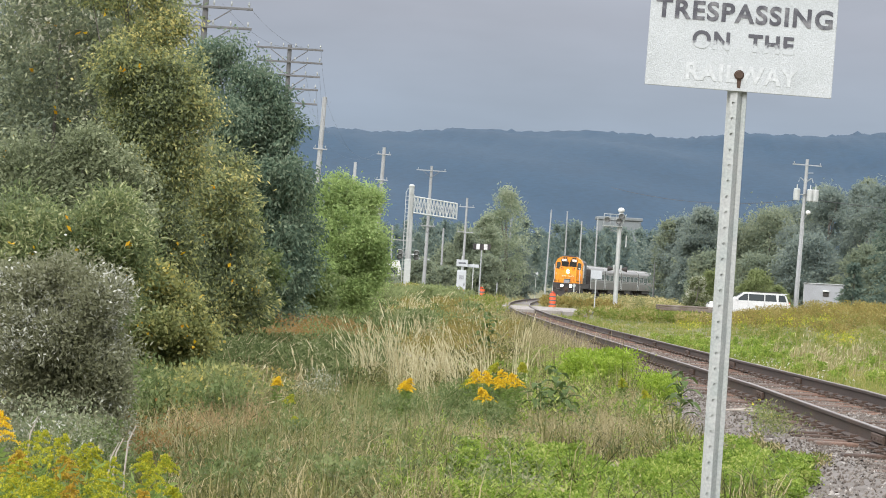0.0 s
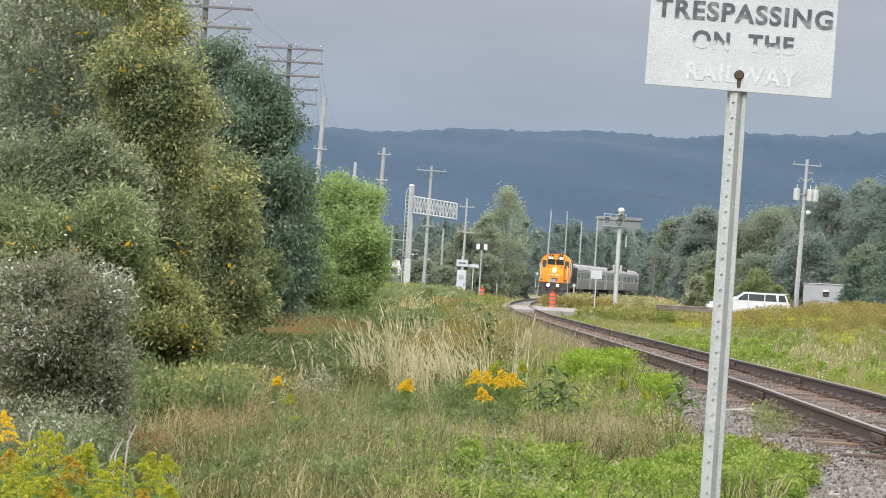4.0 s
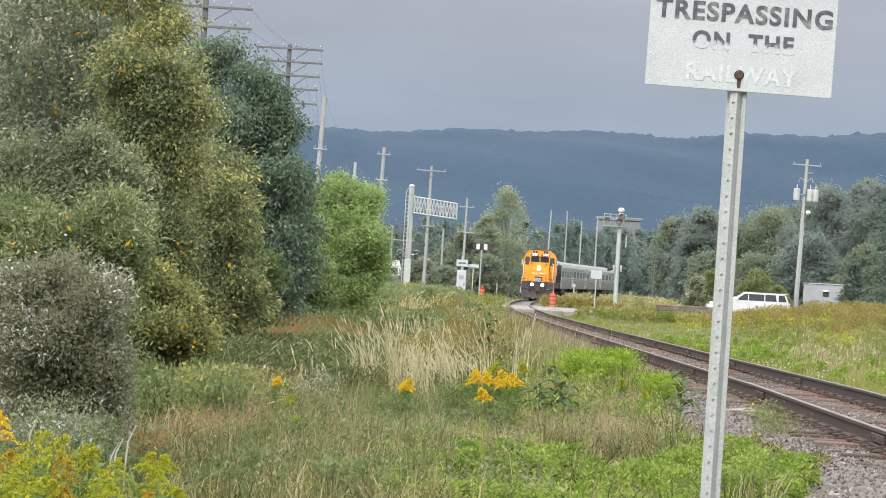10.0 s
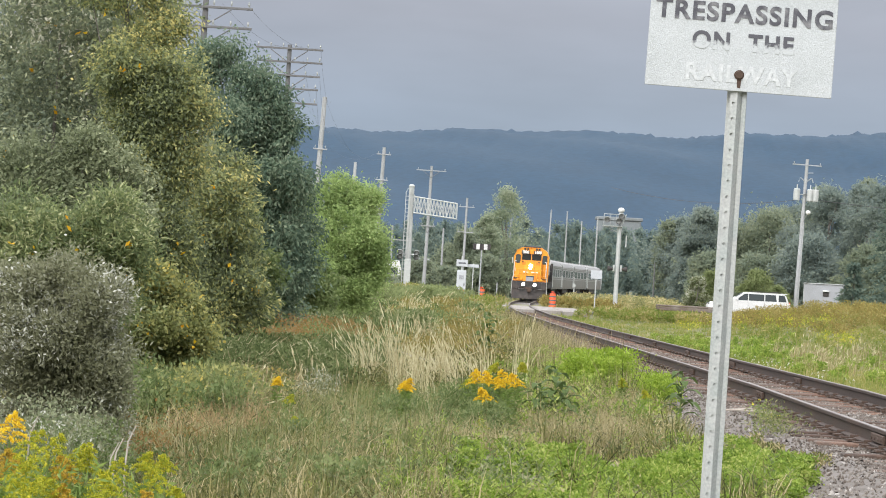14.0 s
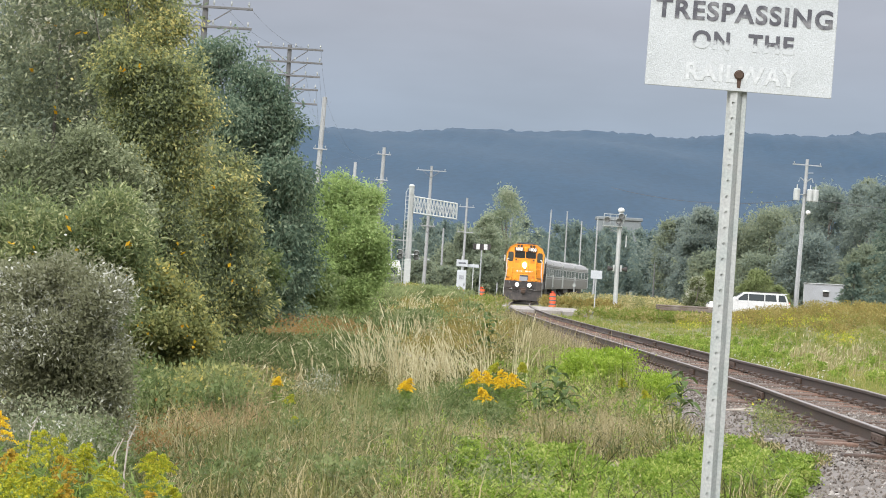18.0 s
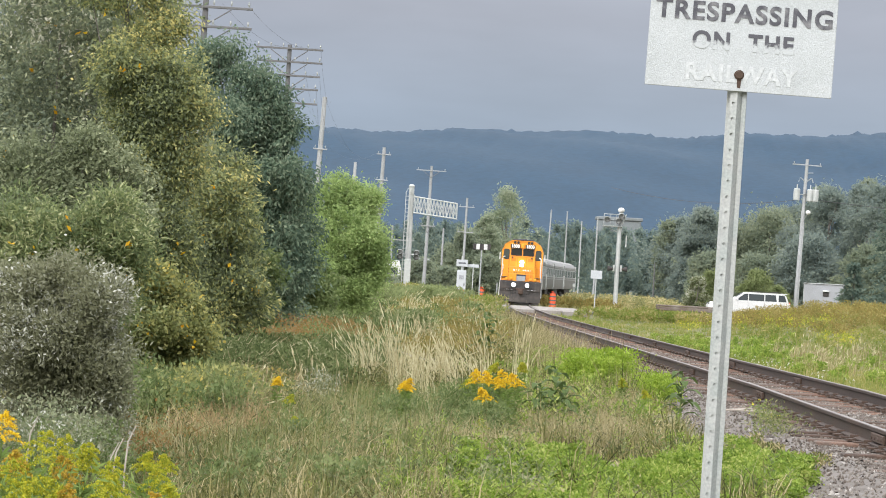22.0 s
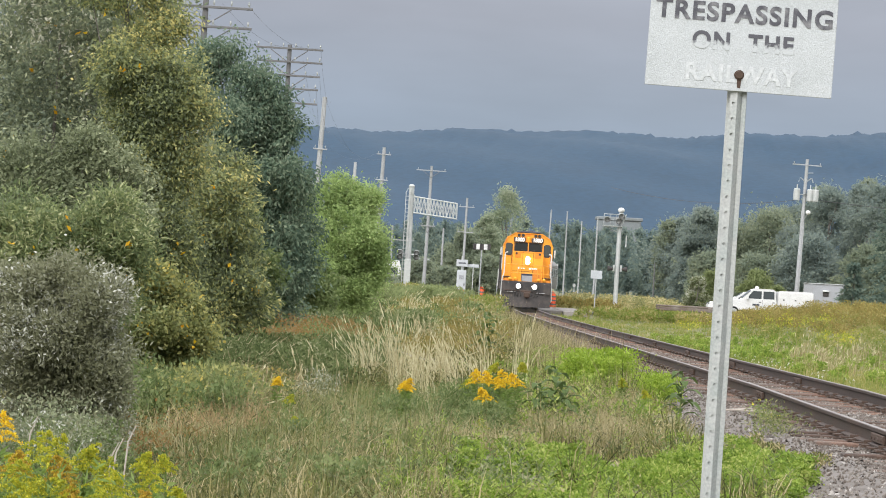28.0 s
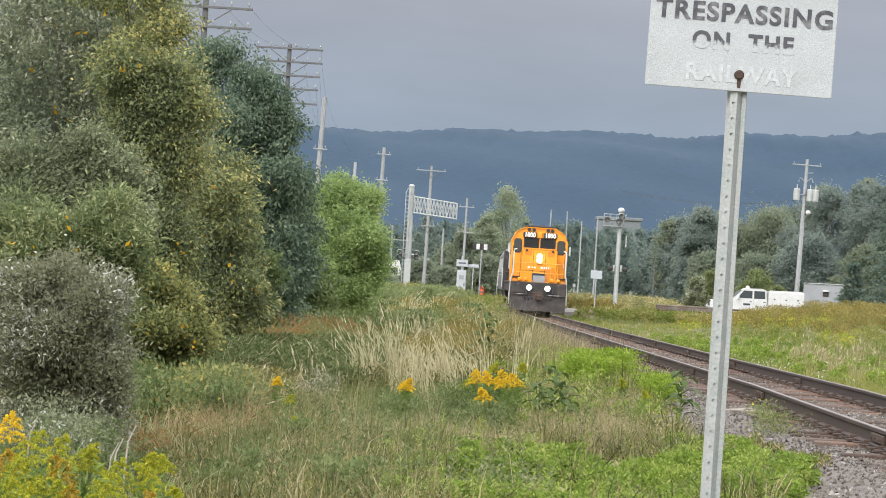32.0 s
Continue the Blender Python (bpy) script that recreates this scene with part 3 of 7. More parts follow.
def lobed_tree(name, label, category, x, y, material, leaves, leaf_len, leaf_w, seed, sigma, fleck, lobes, droop=0.3, loose=0.16, group="trees and bushes beside the ditch"):
    """A trunk with boughs, each carrying one lobe of the crown. lobes: across, height above the datum, half width, half height."""
    rng = np.random.default_rng(seed)
    z0 = float(ground_z(x, y)) - 0.05
    root = thing(name, label, category, pose(x, y, z0), group)
    c = np.array([(a, 0.0, z - z0) for a, z, rx, rz in lobes])
    r = np.array([(rx, min(rx, rz) * 1.15, rz) for a, z, rx, rz in lobes])
    c[:, 1] = rng.uniform(-0.6, 0.6, len(lobes)) * r[:, 1] - 0.22 * (c[:, 2].max() - c[:, 2])
    # smaller boughs break up the outline of each lobe
    d = unit(rng.normal(0, 1, (len(lobes) * 2, 3)) - np.array([0, 0.5, 0]))
    c = np.concatenate([c, np.repeat(c, 2, 0) + d * np.repeat(r, 2, 0) * 0.8])
    r = np.concatenate([r, np.repeat(r, 2, 0) * rng.uniform(0.38, 0.62, (len(lobes) * 2, 1))])
    top = float(c[:len(lobes), 2].max())
    tr = 0.007 * top + 0.012
    part("trunk", Shape().tube([(0, 0, 0), (c[0][0] * 0.15, 0, top * 0.3), (c[0][0] * 0.5, 0, top * 0.65), (c[0][0] * 0.9, 0, top)], [tr, tr * 0.8, tr * 0.5, tr * 0.2], 8), M["bark"], root)
    area = r[:, 0] * r[:, 2]
    p, o = [], []
    for k in range(len(c)):
        base = (c[k][0] * 0.2, 0, max(0.12, c[k][2] * 0.4))
        part("limb", Shape().tube(limb_path(rng, base, tuple(c[k]), r[k][0] * 0.12), [tr * 0.5, tr * 0.4, tr * 0.3, tr * 0.2, tr * 0.1], 6), M["bark"], root)
        m = int(24 + 70 * area[k] / area.max())
        d = unit(rng.normal(0, 1, (m, 3)))
        q = c[k] + d * r[k] * (rng.uniform(0.12, 1.0, (m, 1)) ** 0.45) * rng.uniform(0.82, 1.1, (m, 1))
        size = rng.uniform(0.55, 1.45, m)
        n = int(leaves * area[k] / area.sum())
        pick = rng.choice(m, n, p=size / size.sum())
        v = q[pick] + unit(rng.normal(0, 1, (n, 3))) * (rng.uniform(0, 1, n) ** 0.45 * sigma * size[pick])[:, None] * np.array([1, 1, 0.8])
        # a few shoots run out past the outline
        shoot = rng.uniform(0, 1, n) < loose
        v[shoot] += (q[pick][shoot] - c[k]) * (rng.exponential(0.12 + 0.5 * loose, shoot.sum()).clip(0, 0.9))[:, None]
        p.append(v)
        o.append(unit(v - c[k]) * 0.7)
        if k % 2 == 0 and k < len(lobes):
            for j in range(2):
                e = q[rng.integers(0, m)]
                part("twig", Shape().tube(limb_path(rng, tuple(c[k]), tuple(c[k] + (e - c[k]) * 1.12), r[k][0] * 0.06), [tr * 0.14, tr * 0.12, tr * 0.1, tr * 0.07, tr * 0.04], 5), M["bark"], root)
    p, o = np.concatenate(p), np.concatenate(o)
    p[:, 2] = np.maximum(p[:, 2], 0.05)
    part("crown", leaf_mesh("crown", p, leaf_len, leaf_w, material, rng, o, droop, 0.8), material, root)
    if fleck:
        front = p[p[:, 1] < np.quantile(p[:, 1], 0.15)]
        q = np.repeat(front[rng.choice(len(front), fleck)], 2, 0) + rng.normal(0, 0.03, (fleck * 2, 3)) - np.array([0, 0.06, 0])
        part("yellowed_leaves", leaf_mesh("yellowed_leaves", q, leaf_len * 1.1, leaf_w * 1.7, M["yellow_leaf"], rng, None, droop), M["yellow_leaf"], root, "single leaves turned yellow")
    return root


def spruce(x, y, height, width, seed, label="dark spruce with drooping branches"):
    rng = np.random.default_rng(seed)
    root = thing("spruce", label, "tree", pose(x, y, float(ground_z(x, y)) - 0.05), "trees behind the road")
    part("trunk", Shape().tube([(0, 0, 0), (0, 0, height * 0.97)], [height * 0.02, 0.02], 7), M["bark"], root)
    pts = []
    for k in range(int(height * 26)):
        t = rng.uniform(0.03, 1) ** 1.15
        a = rng.uniform(0, 2 * np.pi)
        r = (1 - t) * width / 2 * rng.uniform(0.7, 1.1) + 0.08
        s = np.linspace(0.15, 1, 26)[:, None]
        q = np.array([[np.cos(a) * r, np.sin(a) * r, -0.28 * r]]) * s + np.array([[0, 0, height * t]])
        pts.append(q + rng.normal(0, 0.1, q.shape) * np.array([1, 1, 0.55]))
    p = np.concatenate(pts)
    part("crown", leaf_mesh("crown", p, 0.3, 0.11, M["needle"], rng, unit(p * np.array([1, 1, 0])) * 0.9, 0.35, 0.5), M["needle"], root)
    return root


LEFT = "trees and bushes beside the ditch"
lobed_tree("willow_tree", "tall grey-green willow with a few yellow leaves", "tree", -5.76, 49, M["grey_leaf"], 64000, 0.08, 0.036, 11, 0.27, 10,
           [(-0.71, 5.85, 0.87, 0.75), (0.3, 5.78, 0.83, 0.62), (-0.76, 4.6, 0.75, 0.75), (0.06, 4.73, 0.75, 0.66), (0.71, 5.01, 0.58, 0.62), (-0.34, 3.71, 0.83, 0.66), (0.56, 4.01, 0.66, 0.66), (-0.62, 2.78, 0.71, 0.62), (0.27, 3.08, 0.75, 0.58), (0.65, 2.3, 0.75, 0.5), (-0.34, 2.05, 0.75, 0.5), (0.28, 1.5, 1.0, 0.58)], droop=0.5)
lobed_tree("willow_tree", "olive-green willow with some yellow-green leaves", "tree", -3.93, 45, M["olive_leaf"], 66000, 0.064, 0.03, 12, 0.22, 18,
           [(-0.59, 5.48, 0.53, 0.42), (0.01, 4.96, 0.4, 0.38), (-0.31, 4.43, 0.53, 0.5), (0.29, 4.27, 0.37, 0.38), (0.46, 3.89, 0.32, 0.29), (-0.14, 3.75, 0.61, 0.46), (0.31, 3.37, 0.37, 0.32), (-0.38, 3.01, 0.65, 0.5), (0.2, 2.85, 0.5, 0.42), (-0.16, 2.37, 0.65, 0.46), (0.28, 2.09, 0.46, 0.42), (0.07, 1.58, 0.65, 0.46)], droop=0.5)
# shrub added among the willows; its dim leaves stand for their inner shade
lobed_tree("alder_shrub", "added dull shrub, its leaf colour giving the willows' inner shade", "shrub", -4.77, 43, M["shade_leaf"], 30000, 0.066, 0.034, 27, 0.2, 0,
           [(-0.63, 3.0, 0.51, 0.28), (0.09, 3.16, 0.44, 0.29), (0.57, 2.95, 0.36, 0.29), (-0.29, 2.65, 0.62, 0.29), (0.41, 2.61, 0.55, 0.29), (-0.51, 2.16, 0.73, 0.44), (0.36, 2.21, 0.66, 0.44)], droop=0.3)
lobed_tree("cherry_tree", "dense dark green broadleaf tree behind the willows", "tree", -4.42, 76, M["dark_leaf"], 76000, 0.11, 0.046, 13, 0.34, 0,
           [(-1.03, 6.47, 0.59, 0.54), (-1.43, 5.98, 0.58, 0.77), (-0.23, 5.92, 0.67, 0.64), (0.31, 5.53, 0.46, 0.64), (-0.67, 5.05, 0.88, 0.77), (0.07, 4.49, 0.88, 0.77), (0.7, 4.86, 0.33, 0.46), (0.68, 3.8, 0.7, 0.75), (-0.2, 3.34, 1.0, 0.84), (0.97, 2.86, 0.54, 0.77), (0.12, 2.32, 1.06, 0.77), (0.97, 1.95, 0.58, 0.77), (0.04, 1.35, 1.09, 0.64), (-0.71, 0.8, 0.77, 0.64), (0.46, 0.73, 1.03, 0.45)], droop=0.9)
lobed_tree("willow_tree", "olive-green willow before the dark tree", "tree", -3.8, 58, M["olive_leaf"], 24000, 0.095, 0.04, 23, 0.24, 8,
           [(-0.17, 3.56, 0.47, 0.35), (0.24, 3.29, 0.29, 0.35), (-0.23, 2.95, 0.61, 0.49), (0.25, 2.63, 0.45, 0.49), (-0.02, 2.07, 0.65, 0.51), (-0.56, 2.04, 0.59, 0.59), (0.21, 1.54, 0.55, 0.39), (-0.21, 1.03, 0.74, 0.44), (0.48, 1.06, 0.39, 0.34)], droop=0.5)
lobed_tree("birch_tree", "fresh green young birch with dense leaves", "tree", -3.21, 110, M["lime_leaf"], 60000, 0.105, 0.052, 15, 0.33, 0,
           [(-0.32, 4.41, 0.63, 0.6), (0.46, 3.82, 0.63, 0.63), (-0.84, 3.64, 0.75, 0.75), (-0.01, 2.9, 1.12, 0.89), (0.82, 2.64, 0.52, 0.93), (-0.56, 1.94, 0.93, 0.93), (0.58, 1.66, 0.78, 0.84), (-0.14, 1.03, 1.16, 0.56)], droop=0.25)
lobed_tree("sallow_bush", "yellow-green sallow bush below the tall willows", "shrub", -4.06, 37, M["sallow_leaf"], 34000, 0.078, 0.024, 17, 0.17, 16,
           [(-0.65, 2.14, 0.47, 0.34), (-0.07, 1.98, 0.5, 0.33), (0.38, 2.28, 0.31, 0.26), (-0.47, 1.71, 0.56, 0.31), (0.28, 1.84, 0.38, 0.31), (0.65, 1.92, 0.25, 0.31), (-0.43, 1.11, 0.63, 0.38), (0.31, 1.28, 0.44, 0.38)], droop=0.0, loose=0.32)
lobed_tree("silver_willow", "silver-leaved willow bush in front of the trees", "shrub", -2.95, 27, M["silver_leaf"], 66000, 0.045, 0.018, 16, 0.12, 0,
           [(-0.45, 1.47, 0.39, 0.27), (-0.08, 1.59, 0.32, 0.22), (0.17, 1.3, 0.22, 0.3), (-0.32, 1.07, 0.41, 0.32), (0.08, 0.98, 0.32, 0.32), (0.28, 0.73, 0.17, 0.23), (-0.2, 0.66, 0.43, 0.27), (-0.28, 0.36, 0.46, 0.18), (0.13, 0.47, 0.32, 0.18), (0.33, 1.06, 0.11, 0.16), (0.3, 1.51, 0.1, 0.14)], droop=-0.1, loose=0.32)
lobed_tree("bramble_bush", "yellow-green bush at the foot of the willows", "shrub", -3.31, 40, M["bramble_leaf"], 22000, 0.062, 0.036, 19, 0.13, 8,
           [(-0.18, 1.53, 0.35, 0.24), (0.1, 1.36, 0.28, 0.22), (-0.26, 1.12, 0.28, 0.34), (0.03, 0.97, 0.39, 0.28), (-0.29, 0.71, 0.28, 0.26), (0.31, 1.14, 0.22, 0.18), (-0.23, 0.45, 0.34, 0.2), (0.14, 0.62, 0.41, 0.2), (0.43, 0.89, 0.24, 0.19)], droop=0.1, loose=0.32)
tree("willow_tree", "grey-green willow standing close to others", "tree", -5.7, 51, 7.6, 3.4, M["grey_leaf"], 34000, 0.095, 0.042, 20, clear=0.02, trunk=0.04, clumps=360, droop=0.5, belly=0.45, fleck=14, sigma=0.32, top=0.25, group=LEFT)
tree("willow_tree", "grey-green willow leaning into its neighbours", "tree", -5.55, 46.5, 6.5, 2.7, M["grey_leaf"], 36000, 0.085, 0.038, 25, clear=0.02, trunk=0.04, clumps=330, droop=0.5, belly=0.5, fleck=16, sigma=0.30, top=0.5, group=LEFT)
tree("cherry_tree", "smaller dark green broadleaf tree among the others", "tree", -4.75, 82, 4.9, 3.0, M["dark_leaf"], 30000, 0.115, 0.050, 24, clear=0.02, clumps=240, droop=0.7, belly=0.4, sigma=0.3, top=0.3, group=LEFT)
tree("alder_shrub", "grey-green alder shrub below the trees", "shrub", -4.25, 60, 3.3, 2.5, M["weed"], 26000, 0.11, 0.05, 14, clear=0.02, clumps=170, sigma=0.25, group=LEFT)
tree("alder_shrub", "low dark alder shrub beside the birch", "shrub", -4.2, 92, 2.4, 3.4, M["weed"], 16000, 0.14, 0.07, 18, clear=0.02, clumps=120, sigma=0.3, group=LEFT)

# trees behind the road and beyond the crossing
for k, (x, y, h, w, kind) in enumerate([
        (23.2, 296, 9.5, 5.6, "wood_leaf"), (25.2, 302, 9.0, 7.6, "wood_leaf_light"), (29.4, 302, 9.7, 8.0, "wood_leaf_light"), (33.4, 290, 11.6, 8.0, "wood_leaf"),
        (37.4, 286, 12.2, 8.0, "wood_leaf"), (41.5, 290, 12.0, 8.0, "wood_leaf"), (23.4, 287, 5.4, 6.0, "wood_leaf_light"), (27.0, 284, 5.2, 5.6, "wood_leaf_light"), (31.0, 281, 7.0, 6.0, "wood_leaf"),
        (35.4, 276, 6.4, 6.0, "wood_leaf_light"), (22.6, 300, 5.6, 4.2, "wood_leaf"),
        (23.0, 314, 8.6, 8.0, "wood_leaf"), (27.6, 316, 8.8, 8.0, "wood_leaf"), (32.0, 314, 9.2, 8.0, "wood_leaf"),
        (7.0, 362, 12.2, 6.2, "poplar_leaf"), (4.3, 356, 9.0, 4.6, "poplar_leaf"), (2.6, 348, 7.0, 4.6, "wood_leaf_light"), (1.0, 352, 5.4, 5.0, "wood_leaf_light"), (4.4, 335, 4.4, 4.4, "wood_leaf_light"), (8.2, 372, 6.0, 4.0, "wood_leaf"),
        (-1.8, 300, 3.4, 3.4, "wood_leaf_light"), (-5.2, 290, 1.9, 4, "wood_leaf_light"), (0.4, 285, 2.8, 3.0, "wood_leaf_light"), (-8.5, 300, 4.5, 4.5, "wood_leaf")]):
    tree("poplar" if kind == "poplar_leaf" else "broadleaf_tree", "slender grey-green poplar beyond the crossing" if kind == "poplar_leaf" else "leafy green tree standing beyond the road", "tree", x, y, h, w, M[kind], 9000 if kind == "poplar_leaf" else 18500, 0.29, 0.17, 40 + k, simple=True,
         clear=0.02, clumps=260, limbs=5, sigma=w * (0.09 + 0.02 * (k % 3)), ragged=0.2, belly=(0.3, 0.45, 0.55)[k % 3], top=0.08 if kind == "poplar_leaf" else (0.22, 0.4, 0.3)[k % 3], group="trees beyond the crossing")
# a closed row of slimmer trees behind them
hedge = random.Random(31)
for k in range(17):
    x = 22.0 + k * 1.2 + hedge.uniform(-0.4, 0.4)
    h = float(np.interp(x, [19.6, 22.6, 25.2, 28.2, 31.8, 34.0, 36.0, 41.0], [8.6, 9.8, 9.4, 9.2, 10.1, 11.0, 12.6, 13.4])) * hedge.uniform(0.9, 1.04)
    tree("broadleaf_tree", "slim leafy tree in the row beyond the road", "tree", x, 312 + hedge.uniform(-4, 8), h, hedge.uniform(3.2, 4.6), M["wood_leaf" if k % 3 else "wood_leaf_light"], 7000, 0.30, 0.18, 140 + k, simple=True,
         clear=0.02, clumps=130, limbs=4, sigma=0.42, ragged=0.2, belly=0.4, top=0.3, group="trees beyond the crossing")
for k, (x, y, h, w) in enumerate([(26.2, 212, 4.4, 3.2), (28.2, 210, 9.2, 5.4), (31.2, 211, 8.4, 5.2)]):
    spruce(x, y, h, w, 70 + k)

# far woods below the ridge: one mass of leafy crowns
rng = np.random.default_rng(9)
trees_far = 460
cy = 520 + 620 * rng.uniform(0, 1, trees_far) ** 1.8
cx = np.where(rng.uniform(0, 1, trees_far) < 0.75, rng.uniform(-0.03, 0.085, trees_far), rng.uniform(-0.17, 0.17, trees_far)) * cy
ch = rng.uniform(6.0, 11.5, trees_far) + (cy - 520) * 0.010
cwid = ch * rng.uniform(0.14, 0.30, trees_far)
lumps = 5
k = np.repeat(np.arange(trees_far), lumps)
tt = np.tile(np.linspace(0.2, 0.92, lumps), trees_far)
wd = cwid[k] * np.interp(tt, [0, 0.45, 1], [0.95, 1.0, 0.42]) * rng.uniform(0.75, 1.1, len(k))
mid = np.stack([cx[k] + rng.normal(0, 0.3, len(k)) * wd, cy[k] + rng.normal(0, 0.3, len(k)) * wd, ch[k] * tt], 1)
n = 230000
k = rng.integers(0, len(mid), n)
far_pts = mid[k] + unit(rng.normal(0, 1, (n, 3))) * wd[k][:, None] * np.array([0.85, 0.85, 1.05]) * rng.uniform(0.25, 1.2, (n, 1))
tagged(part("far_wood", leaf_mesh("far_wood", far_pts, 0.62, 0.46, M["far_wood"], rng, None, 0.1, 1.0, True), M["far_wood"]), "mixed woodland below the ridge, haze put into its leaf colour", "woodland", kind="stuff")

# ---- the line ----
track = thing("railway_track", "single rusty jointed railway track on wooden sleepers", "track", kind="structure")
RAIL = [(-0.068, -0.172), (0.068, -0.172), (0.068, -0.160), (0.012, -0.146), (0.009, -0.05), (0.036, -0.036), (0.036, -0.006), (0.028, 0.0), (-0.028, 0.0), (-0.036, -0.006), (-0.036, -0.036), (-0.009, -0.05), (-0.012, -0.146), (-0.068, -0.160)]


def along(y, off, dz=0.0):
    """A place beside the line: off metres to the right of its middle."""
    s = float(track_x(y + 0.5) - track_x(y - 0.5))
    c = 1 / math.hypot(1, s)
    return Vector((float(track_x(y)) + off * c, y - off * s * c, float(rail_z(y)) + dz))


rail_ys = list(np.arange(10, 200, 5.0)) + list(np.arange(200, 640, 6.0))
for side in (-1, 1):
    vs, fs, head = [], [], []
    n = len(RAIL)
    for y in rail_ys:
        for px_, pz_ in RAIL:
            vs.append(along(y, side * 0.7535 + px_, pz_))
    for i in range(len(rail_ys) - 1):
        for k in range(n):
            fs.append((i * n + k, i * n + (k + 1) % n, (i + 1) * n + (k + 1) % n, (i + 1) * n + k))
    me = bpy.data.meshes.new("rail")
    me.from_pydata(vs, [], fs)
    me.materials.append(M["rail"])
    me.materials.append(M["rail_head"])
    for i, poly in enumerate(me.polygons):
        if i % n == 7:
            poly.material_index = 1
    bm = bmesh.new()
    bm.from_mesh(me)
    bmesh.ops.recalc_face_normals(bm, faces=bm.faces[:])
    bm.to_mesh(me)
    bm.free()
    part("rail", me, None, track, "rusty steel rail with a worn bright head")

# ---- vegetation ----
def scatter(rng, n, x0, x1, y0, y1, keep=None, power=1.0):
    """Points on the ground in a wedge of the plan, thinner with distance."""
    y = y0 + (y1 - y0) * rng.uniform(0, 1, n) ** power
    x = rng.uniform(x0, x1, n) if not callable(x0) else x0(y) + (x1(y) - x0(y)) * rng.uniform(0, 1, n)
    if keep is not None:
        ok = keep(x, y)
        x, y = x[ok], y[ok]
    return np.stack([x, y, ground_z(x, y) - 0.02], 1)


def stuff(name, me, label, category):
    return tagged(part(name, me, None), label, category, kind="stuff")


def off_track(x, y):
    off = x - track_x(y)
    edge = np.where(off < 0, 2.5 - 0.95 * step(34, 58, y), 1.5)
    return np.abs(off) > edge + 0.3 * wave(x, y, 1.3, 3)


rng = np.random.default_rng(21)
left_edge = lambda y: -0.15 * y - 1.0


def open_verge(x, y):
    """Off the line, and thin where clover or bright weeds stand."""
    patch = (((x - 0.95) / 1.6) ** 2 + ((y - 27.6) / 4.8) ** 2 < 1) | (((x - 2.75) / 0.5) ** 2 + ((y - 29.5) / 2.7) ** 2 < 1) | (((x - 2.3) / 0.45) ** 2 + ((y - 51) / 1.8) ** 2 < 1)
    return off_track(x, y) & (~patch | (rng.uniform(0, 1, len(x)) < 0.15))


def tussocks(name, label, material, n, per, x0, x1, y0, y1, height, width, spread, power, lean=0.5, simple=False, wind=(0.06, 0.0), keep=open_verge):
    """Grass in tussocks, the blades leaning out from each middle."""
    q = scatter(rng, n // per, x0, x1, y0, y1, keep, power)
    k = np.repeat(np.arange(len(q)), per)
    a = rng.uniform(0, 2 * np.pi, len(k))
    r = np.abs(rng.normal(0, 1, len(k))) * spread
    p = q[k] + np.stack([np.cos(a) * r, np.sin(a) * r, np.zeros(len(k))], 1)
    h = (height * np.exp(rng.normal(0, 0.3, len(q))))[k] * (1 + 0.35 * wave(p[:, 0], p[:, 1], 0.8, 4).clip(-1, 1))
    stuff(name, blade_mesh(name, p, h, width + 0.00010 * p[:, 1], material, rng, lean, wind, a, simple), label, "grass")


ROUGH = "rough mixed green and straw-coloured grass"
near_edge = lambda y: track_x(y) - 1.5
tussocks("verge_grass", ROUGH, M["grass"], 90000, 24, left_edge, near_edge, 22.5, 50, 0.24, 0.0075, 0.10, 1.1, 1.5, wind=(0.0, 0.0))
tussocks("verge_grass", ROUGH, M["grass"], 110000, 20, left_edge, near_edge, 44, 112, 0.32, 0.007, 0.10, 1.2, 0.55, True)
tussocks("verge_grass", ROUGH, M["grass"], 80000, 20, lambda y: track_x(y) - 11, near_edge, 105, 213, 0.38, 0.010, 0.2, 1.0, 0.5, True)
tussocks("straw_grass", "long straw-coloured grass stalks among the green", M["dry_grass"], 5500, 9, left_edge, near_edge, 23, 75, 0.36, 0.002, 0.06, 1.0, 0.5)
tussocks("straw_grass", "long straw-coloured grass stalks among the green", M["dry_grass"], 9000, 9, lambda y: track_x(y) - 5.5, near_edge, 60, 150, 0.5, 0.006, 0.12, 1.0, 0.5, True)
tussocks("meadow_grass", "short green meadow grass with pale patches", M["grass_far"], 115000, 18, lambda y: track_x(y) + 1.5, lambda y: 0.15 * y + 2.5, 34, 214, 0.2, 0.009, 0.12, 1.1, 0.7, True)
tussocks("meadow_grass", "tall yellow-green grass beyond the road", M["roadside"], 50000, 18, lambda y: -0.16 * y, lambda y: 0.16 * y, 237, 330, 0.5, 0.02, 0.3, 0.8, 0.5, True)


def blob(cx, cy, rx, ry, rag=0.35):
    """Keeps points of a ragged oval patch."""
    def keep(x, y):
        d = ((x - cx) / rx) ** 2 + ((y - cy) / ry) ** 2
        return (d < 1 + rag * wave(x * 3, y, 1.1, 5)) & (np.abs(x - track_x(y)) > np.where(y > 150, 1.75, 1.0))
    return keep


